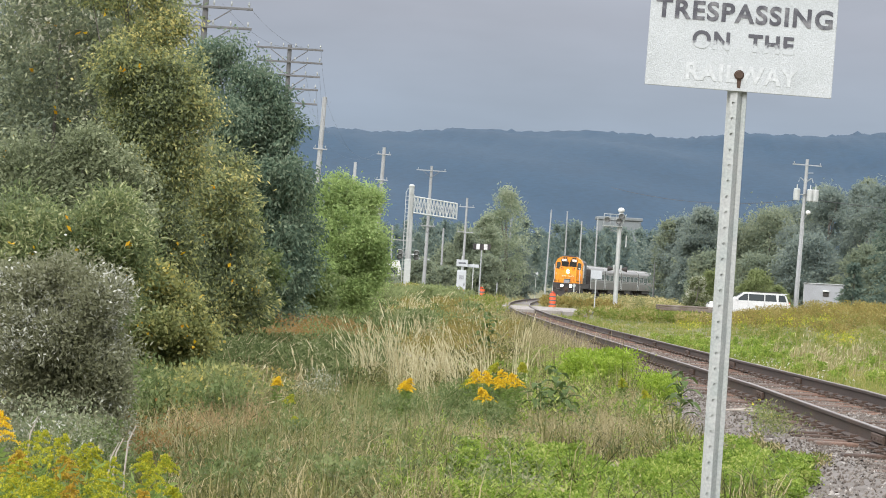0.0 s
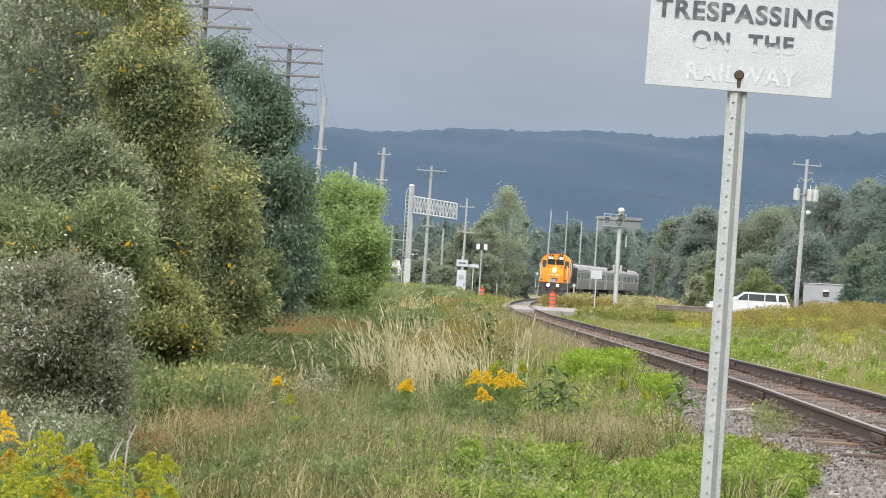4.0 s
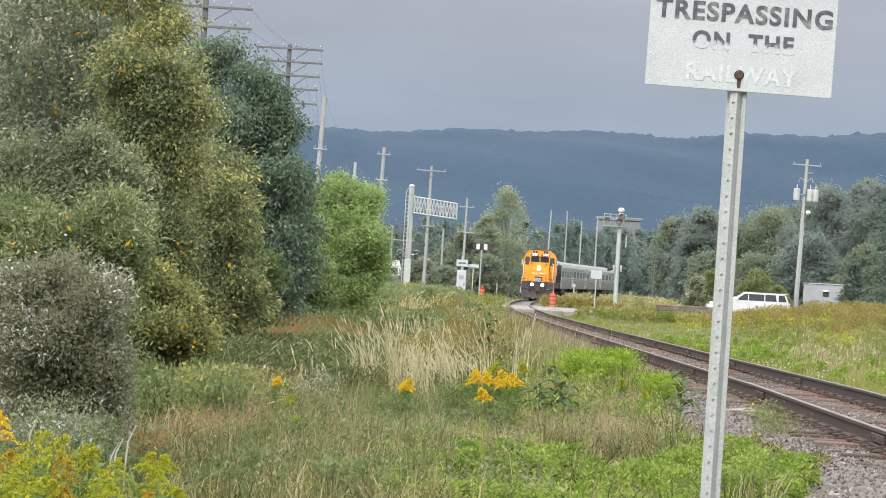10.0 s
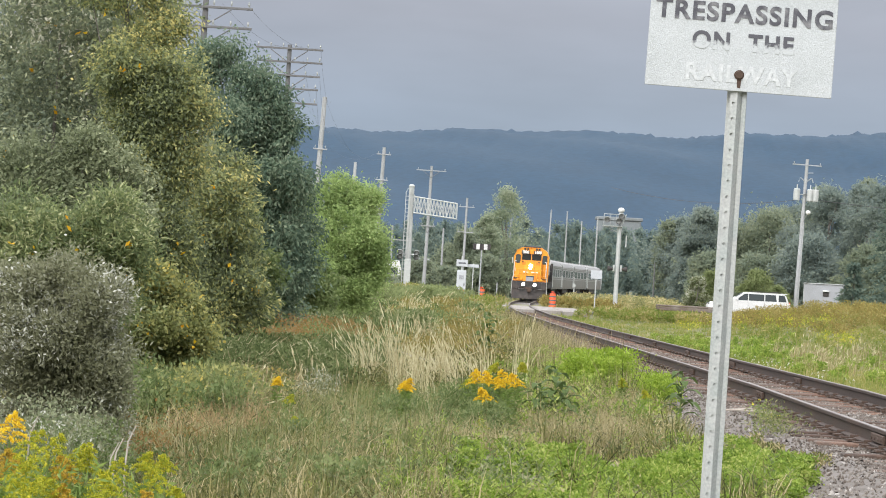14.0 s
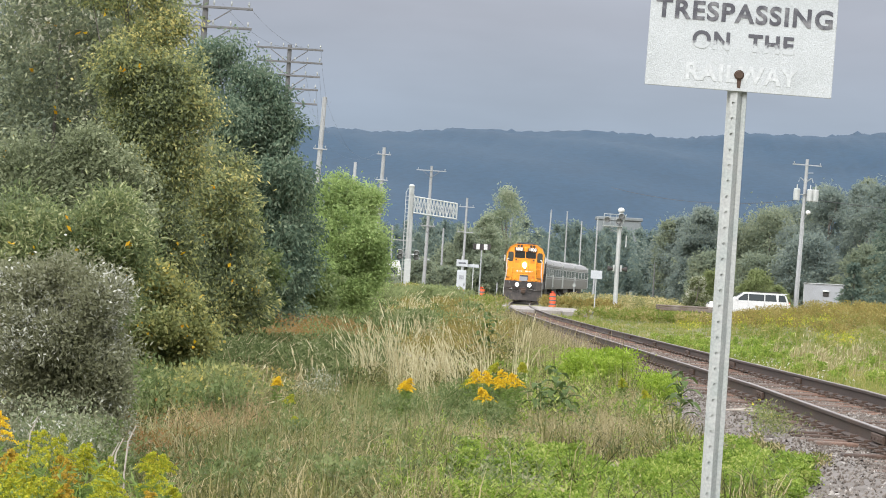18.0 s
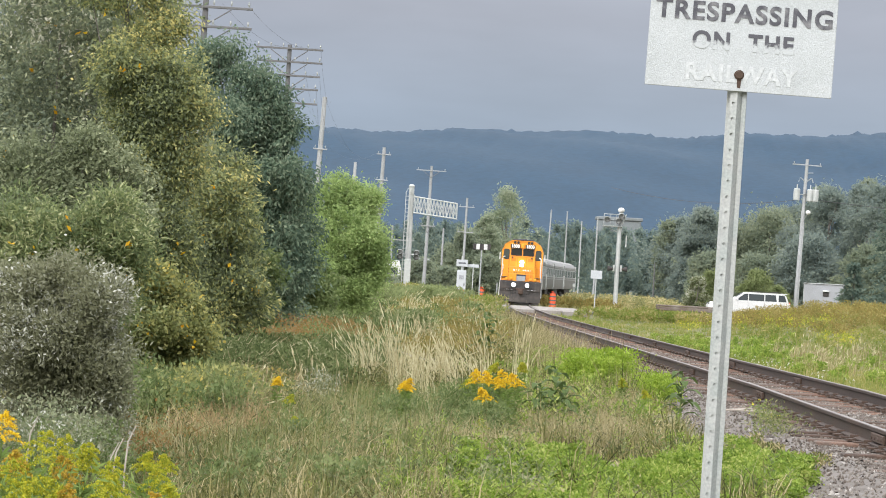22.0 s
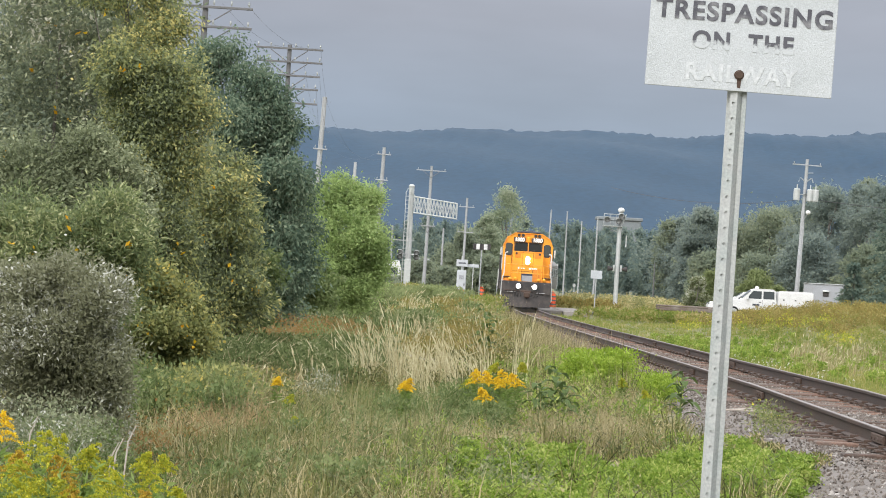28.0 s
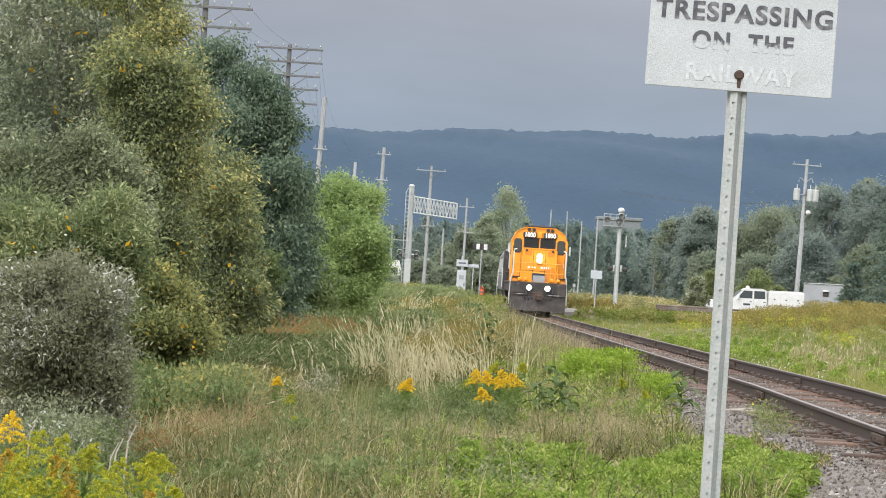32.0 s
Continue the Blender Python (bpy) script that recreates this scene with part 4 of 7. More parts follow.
def leafy(name, label, category, material, n, cx, cy, rx, ry, height, leaf_len, leaf_w, seed, droop=-0.5, spread=0.7, tufts=None):
    """Low leafy growth: leaves in tufts over a ragged patch of ground."""
    r = np.random.default_rng(seed)
    tufts = tufts or max(30, n // 60)
    q = scatter(r, tufts, cx - rx * 1.2, cx + rx * 1.2, cy - ry * 1.2, cy + ry * 1.2, blob(cx, cy, rx, ry))
    k = r.integers(0, len(q), n)
    th = height * r.uniform(0.6, 1.15, len(q))
    t = r.uniform(0.1, 1, n) ** 0.7
    p = q[k] + r.normal(0, 1, (n, 3)) * np.array([height * 0.22, height * 0.22, 0])
    p[:, 2] += t * th[k]
    return stuff(name, leaf_mesh(name, p, leaf_len, leaf_w, material, r, None, droop, spread, cy > 70), label, category)


def tall_grass(name, label, material, n, cx, cy, rx, ry, height, width, seed, heads=0.0, lean=0.3, wind=(0.10, 0.0)):
    """Long arching stalks in tufts of different height, some with a seed head at the tip."""
    r = np.random.default_rng(seed)
    q = scatter(r, max(30, n // 16), cx - rx * 1.2, cx + rx * 1.2, cy - ry * 1.2, cy + ry * 1.2, blob(cx, cy, rx, ry))
    k = r.integers(0, len(q), n)
    p = q[k] + r.normal(0, 0.05 + width * 3, (n, 3)) * np.array([1, 1, 0])
    h = (height * np.exp(r.normal(0, 0.22, len(q))))[k] * r.uniform(0.6, 1.15, n)
    a = r.uniform(0, 2 * np.pi, n)
    le = np.abs(r.normal(0, lean, n)) * 0.6
    bend = np.stack([np.cos(a) * le + wind[0], np.sin(a) * le + wind[1], np.zeros(n)], 1) + np.stack([r.normal(0, 0.12, len(q)), np.zeros(len(q)), np.zeros(len(q))], 1)[k]
    hh, up = h[:, None], np.array([0, 0, 1.0])
    b = r.uniform(0, 2 * np.pi, n)
    side = np.stack([np.cos(b), np.sin(b), np.zeros(n)], 1) * (width * r.uniform(0.5, 1.2, n))[:, None] * 0.5
    mid = p + (up * 0.6 + bend * 0.25) * hh
    tip = p + (up * (1 - 0.45 * le[:, None]).clip(0.3, 1) + bend * 0.95) * hh
    vs = np.stack([p - side, p + side, mid + side * 0.8, mid - side * 0.8, tip], 1).reshape(-1, 3)
    f = np.arange(n)[:, None] * 5
    stuff(name, mesh_np(name, vs, np.concatenate([f + [0, 1, 2], f + [0, 2, 3], f + [3, 2, 4]], 0), material), label, "grass")
    if heads:
        m = int(n * heads)
        d = unit(tip[:m] - mid[:m] + np.array([0.02, 0, 0]) * hh[:m])
        g = np.repeat(np.arange(m), 4)
        s = tip[g] - d[g] * (r.uniform(0.0, 0.26, len(g))[:, None] * height)
        stuff("grass_seed_head", leaf_mesh("grass_seed_head", s, 0.05 + height * 0.11, 0.007 + width * 0.8, M["seed_head"], r, d[g] * 3.4, 0.0, 0.16), "feathery straw-coloured seed heads", "grass")


def herbs(name, label, material, n, x0, x1, y0, y1, height, leaf_len, leaf_w, per, seed, power=1.2, keep=off_track):
    """Single leafy herbs: leaves in a spiral up a short leaning stem."""
    r = np.random.default_rng(seed)
    q = scatter(r, n, x0, x1, y0, y1, keep, power)
    q = q[wave(q[:, 0] * 1.3, q[:, 1] * 0.5, 1.0, seed) > -0.5]
    k = np.repeat(np.arange(len(q)), per)
    t = np.tile(np.linspace(0.12, 1, per), len(q))
    h = (height * np.exp(r.normal(0, 0.28, len(q))))[k]
    tilt = r.normal(0, 0.16, (len(q), 2))[k]
    a = np.tile(np.arange(per) * 2.4, len(q)) + r.uniform(0, 6.28, len(q))[k]
    p = q[k] + np.stack([tilt[:, 0] * h * t, tilt[:, 1] * h * t, h * t], 1)
    out = np.stack([np.cos(a), np.sin(a), 0.2 + 0.7 * t], 1) * 1.5
    ln = leaf_len * (1.2 - 0.55 * t)
    stuff(name, leaf_mesh(name, p, ln, leaf_w * ln / leaf_len, material, r, out, 0.0, 0.3), label, "weeds")


# low clover and weeds in mounds before the eye
leafy("clover", "bright green clover and low weeds", "clover", M["clover"], 80000, 0.95, 27.2, 1.75, 4.6, 0.19, 0.042, 0.019, 31, -0.15, 0.9, tufts=420)
leafy("clover", "bright green clover and low weeds", "clover", M["clover"], 22000, 2.65, 29.5, 0.62, 3.4, 0.22, 0.042, 0.019, 32, -0.15, 0.9, tufts=130)
herbs("leafy_herbs", "fresh green herbs standing over the clover", M["clover"], 420, -0.4, 3.0, 23.5, 33, 0.27, 0.055, 0.018, 16, 101)
herbs("leafy_herbs", "dull green herbs among the grass", M["weed"], 900, -2.6, 2.8, 23.5, 50, 0.29, 0.070, 0.020, 16, 102, keep=open_verge)
herbs("leafy_herbs", "olive herbs among the grass", M["grass"], 1000, -2.8, 2.8, 23.5, 56, 0.30, 0.075, 0.016, 18, 103, keep=open_verge)
herbs("leafy_herbs", "dark green herbs among the grass", M["ditch_leaf"], 420, -2.4, 0.9, 24, 44, 0.30, 0.075, 0.028, 14, 104)
herbs("leafy_herbs", "fresh green herbs in the verge", M["clover"], 380, 0.6, 3.6, 36, 66, 0.30, 0.085, 0.030, 14, 105)
# short grey and beige dry grass
tall_grass("thin_dry_grass", "short beige dry grass", M["dry_grass"], 5200, 1.5, 35.8, 0.66, 3.8, 0.28, 0.008, 34, 0.0, 1.0, (0.05, 0.0))
tall_grass("thin_dry_grass", "short straw-coloured dry grass", M["dry_grass"], 2600, 1.5, 35.0, 0.75, 3.4, 0.26, 0.009, 114, 0.0, 1.1, (0.05, 0.0))
tall_grass("thin_dry_grass", "short grey dry grass", M["dry_grass"], 4200, 0.15, 33.4, 0.8, 1.9, 0.27, 0.008, 35, 0.0, 0.8, (0.02, 0.0))
tall_grass("thin_dry_grass", "thin pale dry grass", M["dry_grass"], 2400, -0.6, 31.0, 0.8, 2.8, 0.26, 0.008, 115, 0.0, 0.9, (0.02, 0.0))
tall_grass("thin_dry_grass", "thin pale dry grass", M["dry_grass"], 2600, 2.0, 44, 0.8, 4.5, 0.32, 0.009, 116, 0.0, 0.8, (0.02, 0.0))
# tall seeding grass
tall_grass("tall_dry_grass", "tall straw-coloured dry grass with feathery heads", M["seed_head"], 640, 0.0, 47.5, 1.15, 4.6, 0.80, 0.008, 36, 0.9, 0.28, (-0.06, 0.0))
tall_grass("tall_dry_grass", "tall straw-coloured dry grass, bent by wind", M["dry_grass"], 640, 0.3, 92, 1.6, 24, 0.72, 0.015, 37, 0.8, 0.35, (-0.04, 0.0))
tall_grass("tall_dry_grass", "tall pale grass bent over", M["dry_grass"], 60, -2.75, 49, 0.5, 4, 0.75, 0.008, 70, 0.7, 0.5, (0.35, 0.0))
tall_grass("tall_dry_grass", "pale seeding grass among the weeds", M["dry_grass"], 46, -1.45, 43, 0.35, 2.4, 0.55, 0.007, 117, 0.8, 0.3, (-0.12, 0.0))
leafy("tall_weeds", "olive green weeds among the dry grass", "weeds", M["grass"], 13000, -0.1, 51, 1.3, 6.0, 0.40, 0.07, 0.018, 71)
leafy("tall_weeds", "brownish green weeds under the dry grass", "weeds", M["grass"], 16000, 0.5, 76, 1.7, 22, 0.45, 0.11, 0.03, 58)
leafy("mixed_weeds", "mixed low green weeds in the verge", "weeds", M["clover"], 14000, 1.8, 58, 1.4, 18, 0.3, 0.08, 0.03, 62, tufts=420)
leafy("mixed_weeds", "dark leafy clump under the goldenrods", "weeds", M["weed"], 6500, 0.42, 36.6, 0.30, 1.6, 0.50, 0.065, 0.016, 75, tufts=34)
leafy("mixed_weeds", "dark leafy clump under a goldenrod", "weeds", M["weed"], 3000, -0.33, 37.2, 0.20, 1.2, 0.42, 0.065, 0.016, 82, tufts=18)
leafy("mixed_weeds", "dark green leafy clumps in the verge", "weeds", M["weed"], 7000, -1.2, 27.5, 1.3, 4.0, 0.30, 0.06, 0.024, 74, tufts=46)
# long grass, dull green and grey-green, arching over
tall_grass("dull_green_grass", "dull green long grass", M["grass"], 7500, -1.1, 28.5, 1.2, 5.0, 0.32, 0.010, 46, 0.0, 1.6, (0.06, 0.0))
tall_grass("dull_green_grass", "grey-green long grass", M["sage"], 5600, -1.1, 32.0, 1.3, 6.0, 0.36, 0.010, 47, 0.0, 1.6, (0.10, 0.0))
tall_grass("dull_green_grass", "fresh green long grass", M["sage"], 2600, -0.5, 40.0, 1.3, 4.0, 0.36, 0.012, 118, 0.0, 0.8, (0.04, 0.0))
leafy("bright_weed", "bright yellow-green leafy weed clump", "weeds", M["bright"], 14000, 2.50, 52, 0.40, 1.4, 0.58, 0.06, 0.027, 38, tufts=70)
leafy("bright_weed", "small bright green weed clump", "weeds", M["bright"], 2500, 2.95, 45, 0.22, 1.2, 0.42, 0.06, 0.025, 39)
leafy("low_shrubs", "low dark green leafy growth in the ditch", "shrubs", M["ditch_leaf"], 50000, -2.1, 54, 1.45, 9.0, 0.62, 0.065, 0.034, 40, tufts=240)
leafy("low_shrubs", "low dark green leafy growth in the ditch", "shrubs", M["ditch_leaf"], 16000, -1.7, 84, 1.5, 12.0, 0.80, 0.14, 0.06, 41, tufts=90)
leafy("russet_weeds", "orange-brown seeding weeds", "weeds", M["rust_weed"], 15000, -3.5, 72, 2.3, 5.0, 0.84, 0.07, 0.026, 42, tufts=300)
leafy("russet_weeds", "olive weeds among the russet ones", "weeds", M["weed"], 9000, -3.2, 71, 2.4, 6.0, 0.74, 0.08, 0.034, 126, tufts=120)
leafy("russet_weeds", "brown dock seed heads", "weeds", M["rust_weed"], 260, -2.22, 26.4, 0.06, 0.2, 0.74, 0.035, 0.015, 43, tufts=5)
leafy("brown_weeds", "brown seeding weeds behind the tall grass", "weeds", M["mound"], 7000, 0.9, 84, 0.9, 14, 0.75, 0.09, 0.035, 76, tufts=60)
leafy("brown_weeds", "olive weeds behind the tall grass", "weeds", M["weed"], 8000, 0.2, 95, 1.3, 16, 0.8, 0.10, 0.04, 77, tufts=60)
leafy("brown_weeds", "brown seeding weeds behind the tall grass", "weeds", M["mound"], 7000, -0.3, 62, 1.3, 5, 0.60, 0.07, 0.025, 64)
leafy("pale_weeds", "pale wispy seeding weed", "weeds", M["blossom"], 900, -1.42, 43, 0.34, 1.0, 0.46, 0.06, 0.014, 65, tufts=12)
tall_grass("matted_grass", "brown dry grass, matted", M["pink_grass"], 1900, -2.15, 34.5, 0.42, 3.4, 0.42, 0.009, 44, 0.0, 1.7, (0.0, 0.0))
tall_grass("matted_grass", "brown dry grass, matted", M["pink_grass"], 600, -2.3, 44.0, 0.7, 3.4, 0.5, 0.007, 45, 0.0, 0.9, (0.1, 0.0))
tall_grass("matted_grass", "pale dry grass, matted", M["dry_grass"], 420, -2.3, 38.5, 0.5, 3.5, 0.50, 0.0065, 119, 0.1, 1.0, (0.12, 0.0))
leafy("mixed_weeds", "grey-green shoots at the foot of the silver willow", "weeds", M["silver_leaf"], 2600, -2.75, 25.6, 0.42, 1.2, 0.55, 0.045, 0.016, 127, tufts=40)
leafy("mixed_weeds", "silver-leaved shoots before the willow bush", "weeds", M["silver_leaf"], 1400, -3.0, 25.2, 0.55, 0.7, 0.70, 0.040, 0.015, 135, -0.3, 0.9, tufts=60)
leafy("mixed_weeds", "dull green shoots before the willow bush", "weeds", M["shade_leaf"], 3600, -3.0, 25.3, 0.6, 0.8, 0.66, 0.045, 0.017, 136, -0.3, 0.9, tufts=70)
leafy("mixed_weeds", "dull shoots at the foot of the silver willow", "weeds", M["weed"], 6000, -2.7, 25.4, 0.5, 1.2, 0.50, 0.05, 0.018, 134, tufts=50)
leafy("brown_weeds", "brown dead weeds by the silver willow", "weeds", M["rust_weed"], 2600, -2.45, 29.5, 0.35, 1.8, 0.34, 0.05, 0.016, 120, tufts=26)
leafy("mixed_weeds", "green weeds at the foot of the bushes", "weeds", M["weed"], 12000, -2.95, 37.5, 0.75, 3.5, 0.70, 0.07, 0.026, 121, tufts=70)
leafy("mixed_weeds", "yellow-green weeds at the foot of the bushes", "weeds", M["bramble_leaf"], 12000, -2.9, 38, 0.8, 3.2, 0.66, 0.065, 0.030, 128, tufts=60)
leafy("mixed_weeds", "yellow-green weeds along the ditch", "weeds", M["bramble_leaf"], 4000, -2.5, 44, 0.7, 3.4, 0.40, 0.065, 0.026, 129, tufts=60)
tall_grass("tangled_grass", "straw-coloured grass, tangled and lying over", M["dry_grass"], 1700, -1.7, 33, 1.1, 7.0, 0.36, 0.009, 130, 0.0, 1.9, (0.10, 0.0))
tall_grass("tangled_grass", "straw-coloured grass, tangled and lying over", M["dry_grass"], 260, -2.3, 41, 0.6, 4.0, 0.5, 0.007, 131, 0.2, 1.3, (0.25, 0.0))
leafy("crest_bushes", "green bushes along the crest", "bushes", M["bush_leaf"], 30000, -2.2, 170, 3.6, 22, 1.5, 0.2, 0.1, 48, tufts=90)
leafy("crest_bushes", "brown seeding weeds along the crest", "bushes", M["mound"], 7000, -1.0, 150, 3.0, 18, 1.0, 0.16, 0.06, 72, tufts=50)
leafy("crest_bushes", "dark green weeds along the crest", "bushes", M["ditch_leaf"], 12000, -1.6, 140, 3.2, 20, 0.9, 0.17, 0.08, 73, tufts=60)
leafy("crest_bushes", "yellow-green weeds along the crest", "bushes", M["grass_far"], 14000, 0.6, 176, 2.6, 18, 1.15, 0.18, 0.08, 59)
leafy("crest_bushes", "yellow-green weeds by the crossing", "weeds", M["grass_far"], 9000, 1.2, 205, 2.0, 7, 0.7, 0.2, 0.08, 49)
tall_grass("crest_grass", "yellow-green seeding grass on the crest", M["grass_far"], 2600, -1.3, 160, 3.2, 34, 1.0, 0.022, 80, 0.4, 0.4)
tall_grass("crest_grass", "pale seeding grass on the crest", M["dry_grass"], 520, 0.2, 150, 2.6, 30, 0.85, 0.018, 81, 0.5, 0.4)
leafy("mound_weeds", "brown and russet weeds on the mound", "weeds", M["mound"], 78000, 17.2, 137, 5.2, 33, 0.70, 0.10, 0.036, 50, tufts=900)
leafy("mound_weeds", "olive weeds on the slope of the mound", "weeds", M["grass_far"], 26000, 14.2, 112, 3.6, 20, 0.42, 0.09, 0.03, 133, tufts=500)
leafy("mound_goldenrod", "yellow goldenrod patches on the mound", "flowers", M["gold_faded"], 1300, 13.6, 126, 1.5, 9, 0.60, 0.08, 0.035, 51, -0.6, tufts=70)
leafy("mound_goldenrod", "yellow goldenrod patches on the mound", "flowers", M["gold_faded"], 600, 12.6, 104, 0.8, 3, 0.56, 0.07, 0.03, 52, -0.6, tufts=26)
leafy("mound_goldenrod", "yellow goldenrod patches on the mound", "flowers", M["gold_faded"], 450, 11.8, 145, 1.5, 18, 0.5, 0.10, 0.045, 53, tufts=40)
leafy("yellow_weed", "small yellow-flowered weed on the ballast", "weeds", M["gold_faded"], 70, 3.85, 38.5, 0.10, 0.6, 0.36, 0.03, 0.018, 67, tufts=6)
leafy("yellow_weed", "small green weed on the ballast", "weeds", M["stem"], 170, 3.85, 38.5, 0.12, 0.8, 0.32, 0.05, 0.014, 68, tufts=9)
leafy("ballast_weed", "fuzzy pale green weed on the ballast", "weeds", M["sage"], 1100, 3.62, 35.4, 0.12, 1.0, 0.40, 0.05, 0.012, 122, tufts=16)
leafy("ballast_weed", "low green weeds spreading over the ballast", "weeds", M["grass"], 3000, 3.3, 31.5, 0.35, 2.2, 0.16, 0.045, 0.016, 123, tufts=60)
leafy("crest_bushes", "yellow-green bushes before the parked vans", "bushes", M["bush_leaf"], 7000, -5.6, 252, 2.2, 8, 1.15, 0.2, 0.1, 124, tufts=36)
leafy("crest_bushes", "yellow-green bushes by the crossing signal", "bushes", M["grass_far"], 6000, -2.2, 240, 1.5, 6, 1.3, 0.2, 0.09, 125, tufts=26)
leafy("daisies", "scattered small white meadow flowers", "flowers", M["daisy"], 200, 7.7, 76, 0.8, 14, 0.24, 0.04, 0.035, 69, -0.6, tufts=170)
leafy("meadow_weeds", "fresh green weeds in the meadow", "weeds", M["clover"], 26000, 9.8, 92, 2.6, 34, 0.26, 0.09, 0.035, 54)
tall_grass("meadow_dry_grass", "pale dry grass in the meadow", M["dry_grass"], 2600, 11.0, 84, 2.0, 16, 0.4, 0.014, 55, 0.15, 0.5)
leafy("roadside_weeds", "golden-brown weeds beyond the crossing", "weeds", M["mound"], 9000, 10.0, 262, 3.4, 18, 0.8, 0.24, 0.1, 56)
leafy("roadside_weeds", "yellowish weeds beyond the crossing", "weeds", M["roadside"], 14000, 15.0, 276, 6.5, 16, 1.15, 0.24, 0.1, 78)
leafy("roadside_weeds", "green weeds beyond the crossing", "weeds", M["grass_far"], 16000, 14.0, 206, 5.5, 8, 0.7, 0.2, 0.08, 57)


# ---- goldenrod and milkweed ----
def goldenrod(x, y, height, plume, seed, faded=False, bend=0.12, group="goldenrods by the verge", blooms=16, floret=0.0085):
    r = np.random.default_rng(seed)
    root = thing("goldenrod", ("golden-yellow flowering goldenrod plant", "yellow-green goldenrod plant coming into flower", "goldenrod plant with browning ochre plumes")[int(faded)], "flower", pose(x, y, float(ground_z(x, y)) - 0.03, 0, 0, float(r.uniform(0, 360))), group)
    top = Vector((bend * height * float(r.uniform(0.4, 1)), 0, height - plume * 0.55))
    mid = Vector((top.x * 0.35, 0, height * 0.5))
    part("stem", Shape().tube([(0, 0, 0), mid, top], [0.006, 0.005, 0.003], 6), M["stem"], root)
    n = int(90 + height * 110)
    t = r.uniform(0.12, 0.95, n)
    pts = np.stack([top.x * t ** 1.6, np.zeros(n), height * 0.97 * t * (1 - plume * 0.5 / height)], 1)
    a = r.uniform(0, 2 * np.pi, n)
    part("leaves", leaf_mesh("leaves", pts, 0.09, 0.019, M["stem"], r, np.stack([np.cos(a), np.sin(a), 0.35 * np.ones(n)], 1) * 1.4, 0.0, 0.25), M["stem"], root)
    florets = []
    nod = r.uniform(0, 2 * np.pi)
    for k in range(blooms):
        u = k / max(blooms - 1, 1)
        a = k * 2.4 + r.uniform(-0.4, 0.4)
        ln = plume * (0.78 - 0.60 * u) * r.uniform(0.75, 1.15)
        s = np.linspace(0.12, 1, 46 if floret > 0.015 else 84)[:, None]
        out = plume * 0.35 * u * u
        z = top.z - plume * 0.20 + u * plume * 0.85 + ln * (0.55 * s - 0.62 * s * s)
        q = np.concatenate([top.x + np.cos(nod) * out + np.cos(a) * ln * s, np.sin(nod) * out + np.sin(a) * ln * s, z], 1)
        florets.append(q + r.normal(0, 1, q.shape) * np.array([0.003, 0.003, 0.0032]))
    q = np.concatenate(florets)
    part("plume", leaf_mesh("plume", q, floret, floret * 0.7, M[("gold", "gold_faded", "gold_dry")[int(faded)]], r, np.tile(np.array([[0, 0, 0.8]]), (len(q), 1)), -0.2, 0.8), None, root, "yellow flower plume")
    return root


swaying = []
leafy("goldenrod_leaves", "green leaves and stems under the goldenrods", "plants", M["stem"], 9000, -1.56, 13.5, 0.42, 0.6, 0.88, 0.06, 0.010, 63, -0.3, tufts=130)
# a stand near the eye: yellow-green plants with a few golden plumes
NEAR_PLANTS = [(-1.79, 14.2, 1.13, 0.15, 0), (-1.64, 13.9, 1.07, 0.17, 1), (-1.54, 13.6, 1.08, 0.15, 1), (-1.43, 13.7, 1.03, 0.13, 1), (-1.37, 13.8, 1.04, 0.14, 1), (-1.28, 13.5, 1.0, 0.15, 1), (-1.16, 13.4, 0.99, 0.13, 1), (-1.18, 14.4, 0.99, 0.09, 1), (-1.12, 14.6, 0.97, 0.09, 1), (-1.71, 13.4, 1.02, 0.14, 2), (-1.58, 13.3, 0.99, 0.16, 1), (-1.5, 13.4, 1.0, 0.12, 2), (-1.21, 13.1, 0.94, 0.15, 1), (-1.37, 13.0, 0.92, 0.13, 2), (-1.06, 13.0, 0.94, 0.1, 1), (-1.61, 13.0, 0.94, 0.16, 1), (-1.47, 13.0, 0.94, 0.15, 1), (-1.33, 13.3, 0.96, 0.15, 1), (-1.15, 12.9, 0.92, 0.13, 2)]
for k, (x, y, h, pl, fd) in enumerate(NEAR_PLANTS):
    swaying.append(goldenrod(x, y, h - float(ground_z(x, y)), pl, 300 + k, fd, 0.1, "goldenrods near the eye", 18))
fill = random.Random(77)
for k in range(16):
    x, y = -1.86 + 0.62 * k / 15 + fill.uniform(-0.05, 0.05), fill.uniform(12.9, 14.0)
    h = 1.00 - 0.13 * (x + 1.86) / 0.62 - fill.uniform(0.0, 0.12)
    swaying.append(goldenrod(x, y, h - float(ground_z(x, y)), fill.uniform(0.08, 0.12), 400 + k, True, 0.1, "goldenrods near the eye", 16))
